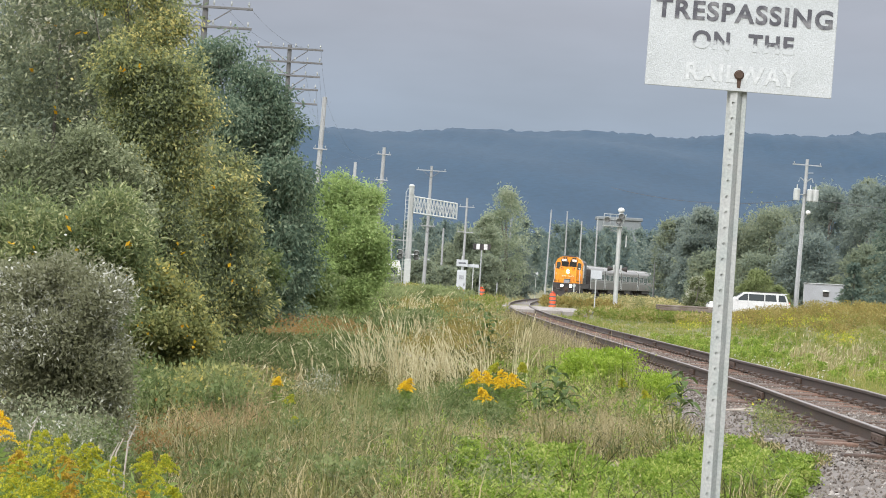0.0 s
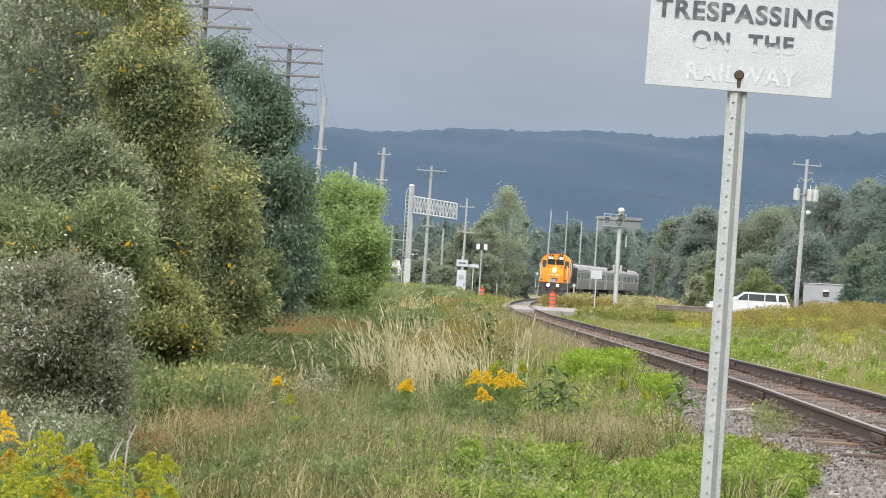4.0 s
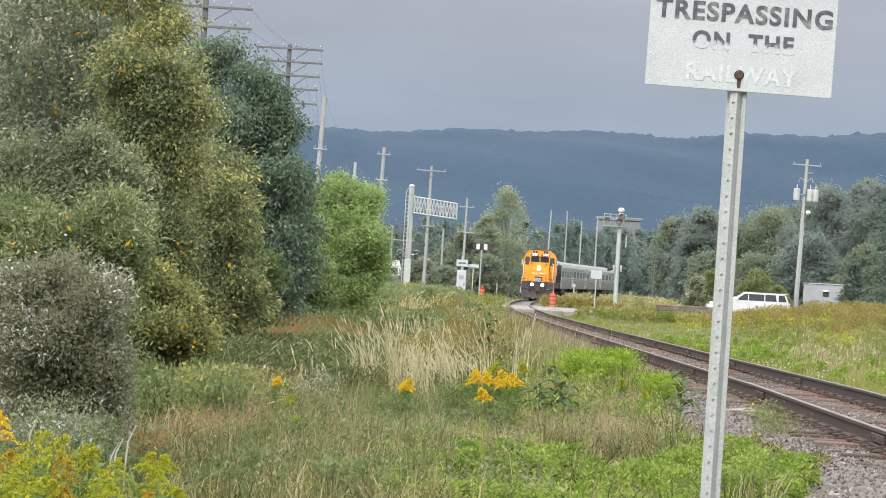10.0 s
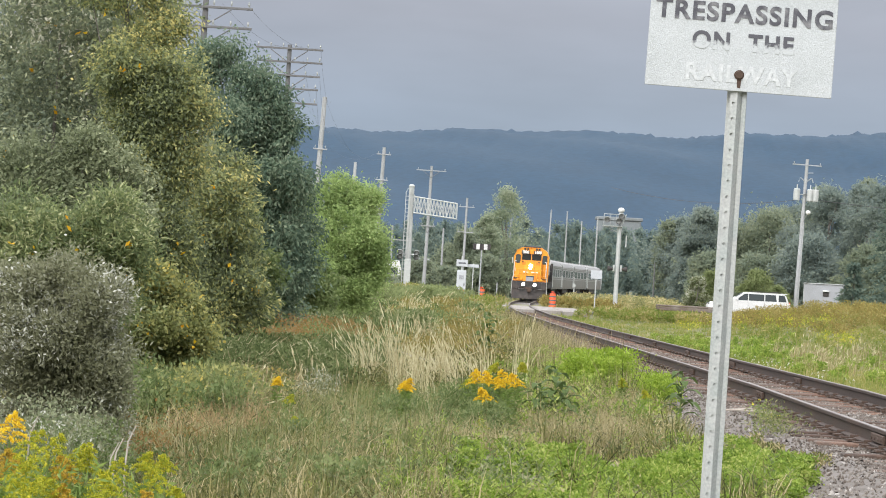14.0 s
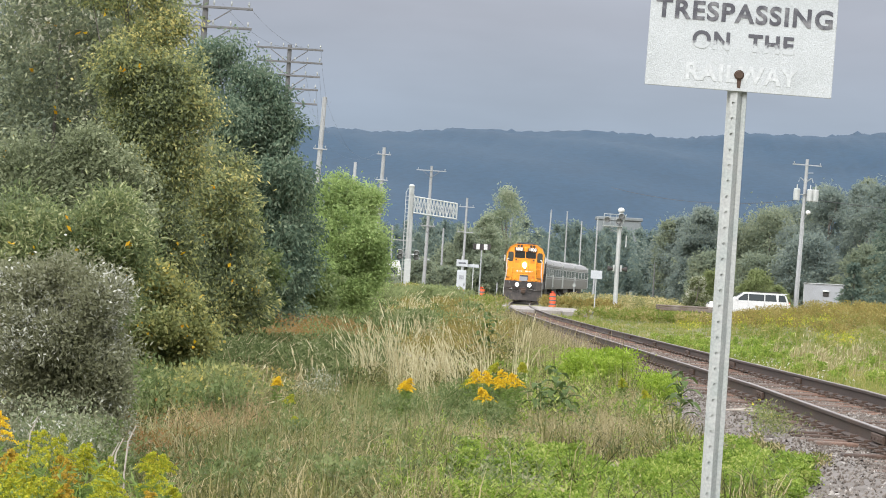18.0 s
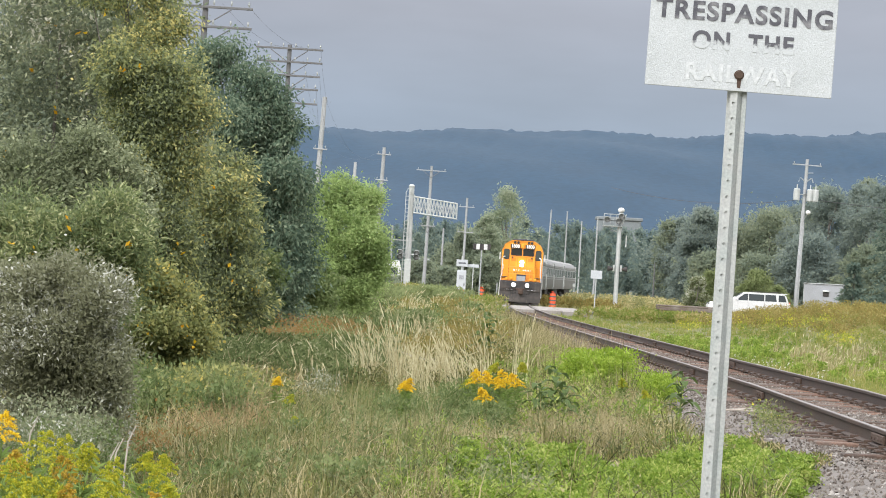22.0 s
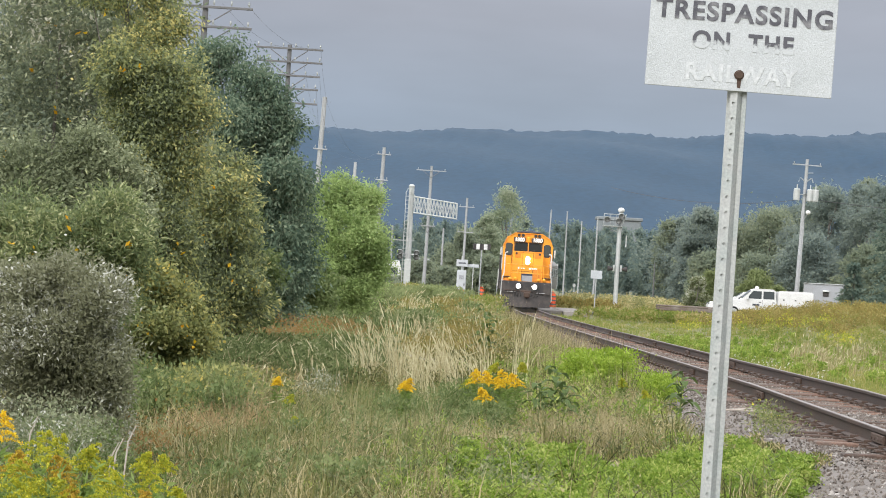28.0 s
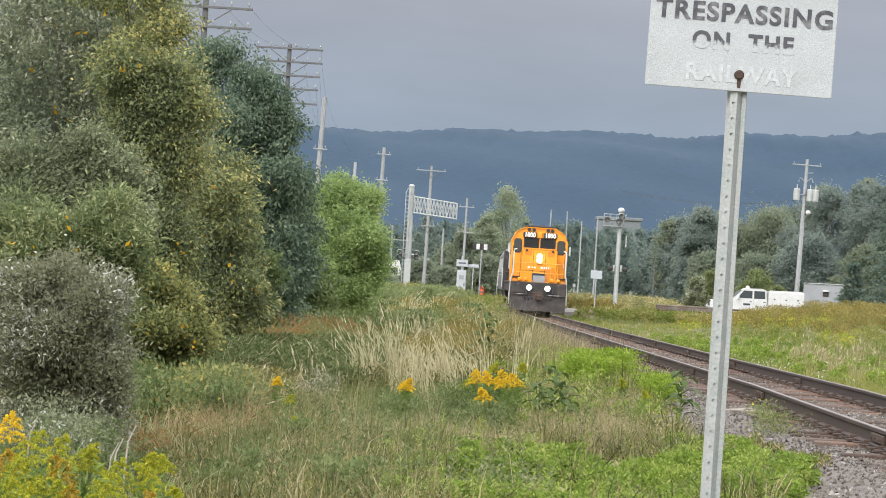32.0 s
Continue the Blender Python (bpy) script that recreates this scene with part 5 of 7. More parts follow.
for k, (x, y, h, pl, fd) in enumerate([
        (-0.34, 36.3, 0.59, 0.15, 0), (-0.31, 36.6, 0.55, 0.13, 0), (0.48, 36.3, 0.72, 0.18, 0), (0.57, 36.5, 0.70, 0.16, 0), (0.54, 35.6, 0.55, 0.17, 0), (0.79, 36.5, 0.72, 0.20, 0), (0.88, 36.9, 0.68, 0.18, 0), (0.73, 37.0, 0.63, 0.15, 0), (0.33, 37.4, 0.59, 0.14, 1), (0.68, 39.2, 0.73, 0.14, 1), (0.97, 39.4, 0.75, 0.13, 1), (-1.76, 37.4, 0.50, 0.11, 0), (-1.59, 36.3, 0.35, 0.11, 1), (-1.32, 31.9, 0.31, 0.09, 1), (0.50, 34.1, 0.28, 0.11, 1), (2.35, 42.0, 0.55, 0.13, 1), (2.60, 41.0, 0.45, 0.12, 1)]):
    goldenrod(x, y, h + 0.08 - float(ground_z(x, y)), pl, 340 + k, fd, 0.08, blooms=18, floret=0.015)


def milkweed(x, y, height, seed, label="dark broad-leaved milkweed stalk", leaf=0.29):
    r = random.Random(seed)
    root = thing("milkweed", label, "weed", pose(x, y, float(ground_z(x, y)) - 0.03), "milkweeds in the grass")
    part("stem", Shape().tube([(0, 0, 0), (0.02, 0, height * 0.6), (0.03, 0, height)], [0.009, 0.007, 0.004], 6), M["stem"], root)
    for k in range(14):
        z = height * (0.25 + 0.72 * k / 13)
        a = k * 1.75 + r.uniform(-0.3, 0.3)
        ln, wd = leaf * r.uniform(0.75, 1.1) * (1.15 - 0.5 * k / 13), leaf * 0.36
        d = Vector((math.cos(a), math.sin(a), 0))
        s = Vector((-math.sin(a), math.cos(a), 0))
        c = Vector((0.02, 0, z))
        sh = Shape()
        rows = []
        for t, w, h in ((0, 0.1, 0), (0.3, 0.9, 0.10), (0.6, 1.0, 0.10), (0.85, 0.6, 0.02), (1, 0.04, -0.06)):
            m = c + d * ln * t + Vector((0, 0, h * ln * 4 * 0.5))
            rows += [m - s * wd / 2 * w + Vector((0, 0, 0.014 * w)), m, m + s * wd / 2 * w + Vector((0, 0, 0.014 * w))]
        fs = [(i * 3 + j, i * 3 + j + 1, i * 3 + j + 4, i * 3 + j + 3) for i in range(4) for j in range(2)]
        sh.add(rows, fs)
        part("leaf", sh, M["milkweed_leaf"], root)
    return root


milkweed(1.36, 38.5, 0.74, 1, leaf=0.30)
milkweed(1.50, 39.2, 0.52, 2, "short dark broad-leaved milkweed stalk")
milkweed(1.20, 38.9, 0.50, 3, "short dark broad-leaved milkweed stalk")
milkweed(2.78, 38.0, 0.66, 4, "dark milkweed stalk beside the ballast")
milkweed(0.80, 62.0, 1.28, 5, "tall dark milkweed stalk in dry grass")
milkweed(0.92, 62.3, 1.12, 6, "tall dark milkweed stalk in dry grass")

# ---- train ----
def wheelset(parent, y, r=0.5):
    ob = part("wheelset", Shape().tube([(-0.72, 0, 0), (0.72, 0, 0)], 0.08, 10), M["black"], parent, at=pose(0, y, r))
    for s in (-1, 1):
        part("wheel", Shape().tube([(s * 0.68, 0, 0), (s * 0.715, 0, 0), (s * 0.72, 0, 0), (s * 0.82, 0, 0)], [r + 0.025, r + 0.025, r, r], 24), M["rail"], ob, "steel wheel with a flange")
    return ob


def bogie(parent, y, base=2.74):
    sh = Shape()
    for s in (-1, 1):
        sh.box(s * 1.0, y, 0.62, 0.16, base + 1.0, 0.26, 0.03)
        for e in (-1, 1):
            sh.box(s * 1.06, y + e * base / 2, 0.5, 0.24, 0.42, 0.40, 0.04)
        sh.box(s * 1.08, y, 0.42, 0.2, 0.7, 0.45, 0.04)
    sh.box(0, y, 0.72, 2.1, 0.6, 0.2, 0.03)
    part("bogie", sh, M["black"], parent, "sooty black bogie frame")
    return [wheelset(parent, y - base / 2), wheelset(parent, y + base / 2)]


wheels = {}
loco = thing("locomotive", "orange diesel locomotive with dark hood and lit headlights", "locomotive")
L0 = -9.0  # front of the pilot; the car faces -y
wheels[loco] = bogie(loco, -5.3) + bogie(loco, 5.3)
part("underframe", Shape().box(0, 0.2, 1.36, 3.0, 17.2, 0.46, 0.04).box(0, 0, 0.75, 2.5, 5.0, 0.9, 0.12), M["black"], loco, "black frame and fuel tank")
part("walkway", Shape().box(0, 0.2, 1.64, 3.1, 17.4, 0.1, 0.02), M["black"], loco)
for s in (-1, 1):
    blade = Shape().add([(0, L0 - 0.42, 0.14), (s * 1.52, L0 + 0.02, 0.14), (s * 1.52, L0 + 0.14, 1.0), (0, L0 - 0.20, 1.0), (0, L0 - 0.30, 0.14), (s * 1.52, L0 + 0.12, 0.14), (s * 1.52, L0 + 0.22, 1.0), (0, L0 - 0.10, 1.0)],
                        [(0, 1, 2, 3), (7, 6, 5, 4), (0, 4, 5, 1), (1, 5, 6, 2), (2, 6, 7, 3), (3, 7, 4, 0)])
    blade.box(s * 0.76, L0 - 0.12, 1.0, 1.5, 0.05, 0.05, 0.01)
    part("snow_plough", blade, M["plough"], loco, "worn dusty black plough blade")
part("end_sill", Shape().box(0, L0 + 0.12, 1.34, 3.05, 0.25, 0.68, 0.03), M["black"], loco, "dark end plate with hoses")
for s in (-1, 1):
    for o in (0.42, 0.62, 0.8):
        hose = Shape().tube([(s * o, L0 - 0.02, 1.25), (s * o, L0 - 0.2, 1.15), (s * (o - 0.08), L0 - 0.24, 0.85), (s * (o - 0.14), L0 - 0.16, 0.72)], 0.028, 6)
        part("brake_hose", hose, M["tyre"], loco)
part("coupler", Shape().box(0, L0 - 0.3, 0.88, 0.3, 0.7, 0.26, 0.05).box(0.06, L0 - 0.62, 0.88, 0.36, 0.22, 0.34, 0.06), M["plate"], loco, "rusty knuckle coupler")
for s in (-1, 1):
    sh = Shape()
    for k, z in enumerate((0.45, 0.78, 1.12, 1.45)):
        sh.box(s * 1.34, L0 + 0.5, z, 0.44, 0.34, 0.035, 0.008)
    sh.box(s * 1.56, L0 + 0.5, 0.95, 0.03, 0.4, 1.1, 0.008).box(s * 1.12, L0 + 0.5, 0.95, 0.03, 0.4, 1.1, 0.008)
    part("step_well", sh, M["black"], loco)
    part("step_edge", Shape().box(s * 0.86, L0 - 0.03, 1.02, 0.62, 0.05, 0.035, 0.01), M["white"], loco, "white step edge")
    dl = part("ditch_light", Shape().tube([(s * 0.5, L0 - 0.02, 1.39), (s * 0.5, L0 - 0.19, 1.39)], [0.14, 0.16], 16), M["black"], loco)
    lens = part("lens", Shape().tube([(s * 0.5, L0 - 0.185, 1.39), (s * 0.5, L0 - 0.215, 1.39)], [0.145, 0.12], 16), M["lamp"], dl, "lit white lens")
    rail_bar = Shape().tube([(s * 1.57, L0 + 0.25, 0.55), (s * 1.55, L0 + 0.22, 1.1), (s * 1.50, L0 + 0.14, 1.9), (s * 1.43, L0 + 0.1, 2.15), (s * 1.43, L0 + 0.1, 3.3), (s * 1.40, L0 + 0.15, 3.42), (s * 1.28, L0 + 0.25, 3.46)], 0.036, 8)
    rail_bar.tube([(s * 1.13, L0 + 0.1, 1.15), (s * 1.16, L0 + 0.05, 1.52), (s * 1.42, L0 + 0.05, 1.52)], 0.024, 8)
    part("grab_rail", rail_bar, M["white"], loco, "white-painted grab rail")
for s in (-1, 1):
    for z in (0.50, 0.82):
        part("step_tread", Shape().box(s * 1.34, L0 + 0.30, z, 0.46, 0.05, 0.05, 0.01), M["signal_white"], loco, "worn white step tread")
    part("corner_stanchion", Shape().tube([(s * 1.10, L0 + 0.06, 1.05), (s * 1.10, L0 + 0.02, 1.62)], 0.03, 6), M["white"], loco, "white-painted bar")
part("uncoupling_lever", Shape().tube([(-1.35, L0 - 0.06, 1.12), (-0.3, L0 - 0.12, 1.10), (-0.12, L0 - 0.2, 0.98)], 0.022, 6), M["plate"], loco)
part("coupler_pocket", Shape().box(0, L0 - 0.06, 0.9, 0.62, 0.14, 0.5, 0.04), M["plate"], loco, "rusty coupler pocket")
part("end_railing", Shape().tube([(-1.43, L0 + 0.1, 2.72), (1.43, L0 + 0.1, 2.72)], 0.024, 8).tube([(-1.43, L0 + 0.1, 2.2), (1.43, L0 + 0.1, 2.2)], 0.02, 8), M["orange"], loco, "orange end railing")
for o in (-1.0, -0.62, 0.62, 1.0):
    part("railing_post", Shape().tube([(o, L0 + 0.1, 1.69), (o, L0 + 0.1, 2.72)], 0.022, 8), M["orange"], loco)
for o in (-1.05, -0.72, 0.72, 1.05):
    part("mu_bracket", Shape().box(o, L0 + 0.02, 1.83, 0.2, 0.12, 0.2, 0.05), M["orange"], loco)
part("drop_step", Shape().box(0, L0 + 0.02, 1.88, 0.66, 0.05, 0.36, 0.02), M["grey_wall"], loco, "grey folded end platform")
# short hood and cab
cab_front = L0 + 2.5
part("short_hood", Shape().prism([(-0.97, 1.69), (0.97, 1.69), (0.97, 3.42), (0.88, 3.56), (-0.88, 3.56), (-0.97, 3.42)], L0 + 1.15, L0 + 2.5), M["orange"], loco, "orange nose")
# strips along the nose edges carry their shading as darker orange
for s in (-1, 1):
    part("nose_corner", Shape().box(s * 0.955, L0 + 1.16, 2.56, 0.03, 0.05, 1.70, 0.012), M["orange_shade"], loco, "orange edge, shading put into its darker colour")
    part("sand_hatch", Shape().box(s * 0.62, L0 + 1.135, 3.28, 0.36, 0.02, 0.26, 0.02), M["orange_shade"], loco)
part("nose_door", Shape().box(0.62, L0 + 1.138, 2.15, 0.5, 0.015, 0.8, 0.03), M["orange_shade"], loco)
for o in (-0.33, 0.33):
    part("nose_seam", Shape().box(o, L0 + 1.146, 2.62, 0.018, 0.012, 1.72), M["dark_hole"], loco)
part("nose_seam", Shape().box(0, L0 + 1.146, 2.32, 1.86, 0.012, 0.018), M["dark_hole"], loco)
for o in (-0.72, 0.72):
    part("marker_lamp", Shape().tube([(o, L0 + 1.14, 3.42), (o, L0 + 1.06, 3.42)], [0.07, 0.06], 12), M["black"], loco, "small dark marker lamp")
for s in (-1, 1):
    part("toe_board", Shape().box(s * 1.0, L0 + 0.10, 1.76, 0.9, 0.03, 0.14, 0.01), M["orange_shade"], loco)
    part("door_handle", Shape().tube([(s * 1.38, cab_front - 0.03, 2.55), (s * 1.38, cab_front - 0.03, 2.85)], 0.02, 6), M["white"], loco)
    part("cab_step", Shape().box(s * 1.24, L0 + 1.7, 1.95, 0.5, 1.5, 0.06, 0.01), M["black"], loco)
part("nose_lip", Shape().box(0, L0 + 1.14, 3.50, 1.80, 0.04, 0.04, 0.012), M["orange_shade"], loco)
part("nose_grille", Shape().box(0, L0 + 1.13, 2.0, 0.7, 0.04, 0.4, 0.01), M["navy"], loco)
head_box = part("headlight_housing", Shape().box(0, L0 + 1.1, 3.0, 0.34, 0.14, 0.62, 0.06), M["orange"], loco)
for z in (2.90, 3.10):
    part("headlight", Shape().tube([(0, L0 + 1.04, z), (0, L0 + 0.99, z)], [0.15, 0.13], 16), M["lamp"], head_box, "lit white headlight")
# lettering on the nose, too small to read
for o, w, h in ((-0.56, 0.13, 0.12), (-0.36, 0.07, 0.07), (-0.22, 0.10, 0.08), (0.16, 0.12, 0.10), (0.30, 0.06, 0.11), (0.42, 0.05, 0.12), (0.54, 0.05, 0.10), (0.64, 0.05, 0.11)):
    part("lettering_bar", Shape().box(o, L0 + 1.138, 2.50, w, 0.02, h, 0.0), M["number"], loco, "pale worn lettering")
cab_y0, cab_y1 = cab_front, L0 + 4.7
CAB = [(-1.53, 1.69), (1.53, 1.69), (1.55, 3.85), (1.30, 4.38), (0.85, 4.66), (-0.85, 4.66), (-1.30, 4.38), (-1.55, 3.85)]
part("cab", Shape().prism(CAB, cab_y0, cab_y1), M["orange"], loco, "orange cab with a faceted roof")
part("cab_roof", Shape().prism([(1.57, 3.9), (1.33, 4.42), (0.86, 4.71), (-0.86, 4.71), (-1.33, 4.42), (-1.57, 3.9), (-1.56, 3.86), (-1.30, 4.385), (-0.85, 4.665), (0.85, 4.665), (1.30, 4.385), (1.56, 3.86)], cab_y0 - 0.08, cab_y1 + 0.05), M["orange"], loco)
for s in (-1, 1):
    wsh = part("windshield", Shape().prism([(s * 0.05, 3.56), (s * 0.80, 3.56), (s * 0.83, 3.62), (s * 0.81, 4.08), (s * 0.05, 4.11)], cab_y0 - 0.014, cab_y0 + 0.01), M["cab_glass"], loco, "dark windscreen half")
    part("window_frame", Shape().box(s * 0.43, cab_y0 - 0.015, 3.53, 0.90, 0.05, 0.06, 0.01).box(s * 0.43, cab_y0 - 0.015, 4.12, 0.90, 0.05, 0.05, 0.01).box(s * 0.85, cab_y0 - 0.015, 3.83, 0.06, 0.05, 0.62, 0.01).box(s * 0.025, cab_y0 - 0.015, 3.83, 0.05, 0.05, 0.62, 0.01), M["black"], wsh, "black rubber frame")
    part("wiper", Shape().tube([(s * 0.10, cab_y0 - 0.05, 3.56), (s * 0.45, cab_y0 - 0.05, 3.68)], 0.014, 6), M["black"], wsh)
    octagon = lambda w, h, k: [(s * 1.19 + x, 3.66 + z) for x, z in ((-w, -h + k), (-w + k, -h), (w - k, -h), (w, -h + k), (w, h - k), (w - k, h), (-w + k, h), (-w, h - k))]
    dw = part("front_door_window", Shape().prism(octagon(0.165, 0.33, 0.07), cab_y0 - 0.024, cab_y0), M["door_glass"], loco, "grey rounded door window")
    part("window_seal", Shape().prism(octagon(0.225, 0.395, 0.10), cab_y0 - 0.016, cab_y0), M["black"], dw, "black rubber seal")
    part("door_seam", Shape().box(s * 1.43, cab_y0 - 0.004, 2.7, 0.02, 0.012, 1.9).box(s * 0.99, cab_y0 - 0.004, 2.9, 0.02, 0.012, 2.2), M["dark_hole"], loco)
    part("side_window", Shape().box(s * 1.545, (cab_y0 + cab_y1) / 2, 3.45, 0.03, 1.3, 0.62, 0.02), M["glass"], loco)
    part("side_panel", Shape().box(s * 1.36, cab_y1 + 0.7, 3.1, 0.42, 1.4, 1.5, 0.04), M["white"], loco, "white panel behind the cab")
    nb = part("number_board", Shape().box(s * 0.56, cab_y0 - 0.06, 4.28, 0.74, 0.14, 0.30, 0.03), M["black"], loco, "black number board with white figures")
    part("mirror", Shape().box(s * 1.68, cab_y0 + 0.1, 3.5, 0.08, 0.14, 0.5, 0.02), M["white"], loco)
part("mid_post", Shape().box(0, cab_y0 - 0.02, 3.83, 0.06, 0.05, 0.62, 0.01), M["orange"], loco)
part("upper_lamp_box", Shape().box(0, cab_y0 - 0.05, 4.3, 0.26, 0.12, 0.34, 0.04), M["orange"], loco)
for o in (-0.62, -0.36, 0.42, 0.66):
    part("roof_lamp", Shape().tube([(o, cab_y0 - 0.02, 4.56), (o, cab_y0 - 0.13, 4.56)], [0.08, 0.10], 12), M["black"], loco)
part("roof_horn", Shape().tube([(-0.2, cab_y0 + 0.6, 4.83), (0.1, cab_y0 + 0.6, 4.83), (0.25, cab_y0 + 0.6, 4.83)], [0.03, 0.035, 0.09], 10).box(0, cab_y0 + 0.6, 4.75, 0.06, 0.06, 0.12), M["black"], loco)
part("antenna_plate", Shape().box(0, cab_y0 + 1.1, 4.77, 1.55, 1.9, 0.13, 0.05), M["navy"], loco)
# long hood
part("long_hood", Shape().prism([(-1.12, 1.69), (1.12, 1.69), (1.12, 4.15), (0.85, 4.42), (-0.85, 4.42), (-1.12, 4.15)], cab_y1, 8.2), M["navy"], loco, "dark blue engine hood")
for s in (-1, 1):
    for k in range(8):
        part("hood_door", Shape().box(s * 1.13, cab_y1 + 0.9 + k * 1.2, 2.75, 0.03, 1.1, 1.7, 0.01), M["navy"], loco)
    part("air_intake", Shape().box(s * 1.14, cab_y1 + 0.9, 4.0, 0.05, 1.2, 0.4, 0.02), M["black"], loco)
    part("side_railing", Shape().tube([(s * 1.5, cab_y1, 2.7), (s * 1.5, 8.6, 2.7)], 0.02, 6).tube([(s * 1.5, cab_y1, 2.2), (s * 1.5, 8.6, 2.2)], 0.016, 6), M["black"], loco)
    for k in range(7):
        part("railing_post", Shape().tube([(s * 1.5, cab_y1 + 0.6 + k * 2.05, 1.69), (s * 1.5, cab_y1 + 0.6 + k * 2.05, 2.7)], 0.018, 6), M["black"], loco)
for y in (0.5, 4.0, 6.2):
    part("roof_fan", Shape().tube([(0, y, 4.42), (0, y, 4.6)], [0.62, 0.58], 20), M["black"], loco)
part("exhaust_stack", Shape().box(0, 2.2, 4.5, 0.5, 0.9, 0.22, 0.05), M["black"], loco)


def letters(text, size, material, parent, at, squash=1.0, weight=0.0, depth=0.004, name="letter", spacing=1.0):
    """Words as a flat mesh, their middle at the pose; they read along x and face -y."""
    cu = bpy.data.curves.new("words", "FONT")
    cu.body, cu.size, cu.align_x, cu.align_y, cu.offset, cu.extrude = text, size, "CENTER", "CENTER", weight, depth
    cu.space_character = spacing
    ob = bpy.data.objects.new("words", cu)
    scene.collection.objects.link(ob)
    bpy.context.view_layer.update()
    me = bpy.data.meshes.new_from_object(ob.evaluated_get(bpy.context.evaluated_depsgraph_get()))
    bpy.data.objects.remove(ob)
    bpy.data.curves.remove(cu)
    me.transform(Matrix.Rotation(radians(90), 4, "X") @ Matrix.Diagonal((squash, 1, 1, 1)))
    bm = bmesh.new()
    bm.from_mesh(me)
    bm.verts.ensure_lookup_table()
    left, made = set(range(len(bm.verts))), []
    while left:
        seed_, group_ = [left.pop()], []
        while seed_:
            q = seed_.pop()
            group_.append(q)
            for e in bm.verts[q].link_edges:
                o = e.other_vert(bm.verts[q]).index
                if o in left:
                    left.remove(o)
                    seed_.append(o)
        inside, sh = {q: i for i, q in enumerate(sorted(group_))}, Shape()
        sh.add([bm.verts[q].co for q in sorted(group_)], [tuple(inside[q.index] for q in f.verts) for f in bm.faces if f.verts[0].index in inside])
        made.append(part(name, sh, material, parent, at=at))
    bm.free()
    bpy.data.meshes.remove(me)
    return made


for nb in [o for o in loco.children if o.name.startswith("number_board")]:
    s = -1 if nb.data.vertices[0].co.x < 0 else 1
    letters("1800", 0.34, M["number"], nb, pose(s * 0.56, cab_y0 - 0.135, 4.28), 0.9, 0.012, name="figure")

# coaches
coach = thing("passenger_coach", "dull silver passenger coach with pale roof", "coach", group="coaches of the train")
CL = 25.4
cw = bogie(coach, -9.1, 2.6) + bogie(coach, 9.1, 2.6)
part("body", Shape().prism([(-1.52, 1.1), (1.52, 1.1), (1.55, 1.5), (1.53, 3.55), (1.42, 3.72), (-1.42, 3.72), (-1.53, 3.55), (-1.55, 1.5)], -CL / 2, CL / 2), M["coach"], coach, "dull fluted steel side")
part("roof", Shape().prism([(1.44, 3.70), (1.25, 4.0), (0.75, 4.2), (-0.75, 4.2), (-1.25, 4.0), (-1.44, 3.70)], -CL / 2 + 0.05, CL / 2 - 0.05), M["coach_roof"], coach, "pale rounded roof")
part("skirt", Shape().box(0, 0, 0.85, 2.6, 9.5, 0.55, 0.05), M["black"], coach)
for e in (-1, 1):
    part("end_wall", Shape().box(0, e * (CL / 2 + 0.025), 2.42, 3.14, 0.04, 2.66, 0.01), M["black"], coach, "black plate over the end of the coach")
    part("diaphragm", Shape().box(0, e * (CL / 2 + 0.2), 2.35, 1.4, 0.45, 2.5, 0.06), M["black"], coach)
    for s in (-1, 1):
        if s > 0:
            part("corner_post", Shape().box(s * 1.50, e * (CL / 2 - 0.32), 2.45, 0.16, 0.5, 2.75, 0.02), M["alu"], coach, "pale corner post")
        part("grab_iron", Shape().tube([(s * 1.6, e * (CL / 2 - 0.5), 1.3), (s * 1.6, e * (CL / 2 - 0.5), 2.6)], 0.03, 6), M["signal_white"], coach, "white grab iron")
        door = part("vestibule_door", Shape().box(s * 1.545, e * (CL / 2 - 1.1), 2.35, 0.03, 0.8, 2.1, 0.01), M["coach_roof"], coach)
        part("door_window", Shape().box(s * 1.565, e * (CL / 2 - 1.1), 2.9, 0.02, 0.45, 0.7, 0.01), M["glass"], door)
for s in (-1, 1):
    for z in (2.16, 3.42):
        part("window_band", Shape().box(s * 1.56, 0, z, 0.03, 23.6, 0.05, 0.0), M["alu"], coach, "pale trim line")
    for k in range(4):
        yw = -8.7 + k * 5.8
        wdw = part("window", Shape().box(s * 1.552, yw, 2.80, 0.03, 4.3, 0.78, 0.03), M["glass"], coach, "dark coach window")
        part("window_frame", Shape().box(s * 1.556, yw, 3.23, 0.04, 4.6, 0.08, 0.01).box(s * 1.556, yw, 2.37, 0.04, 4.6, 0.08, 0.01).box(s * 1.556, yw - 2.2, 2.80, 0.05, 0.22, 0.78, 0.01).box(s * 1.556, yw + 2.2, 2.80, 0.05, 0.22, 0.78, 0.01).box(s * 1.556, yw, 2.80, 0.045, 0.10, 0.78, 0.01), M["alu"], wdw, "pale metal frame")
    for k in range(9):
        part("flute", Shape().box(s * 1.555, 0, 1.22 + k * 0.1, 0.02, 23.0, 0.05, 0.0), M["coach"], coach)
for k in range(5):
    part("roof_vent", Shape().box(0, -9 + k * 4.5, 4.25, 0.5, 0.8, 0.14, 0.04), M["coach_roof"], coach)
wheels[coach] = cw
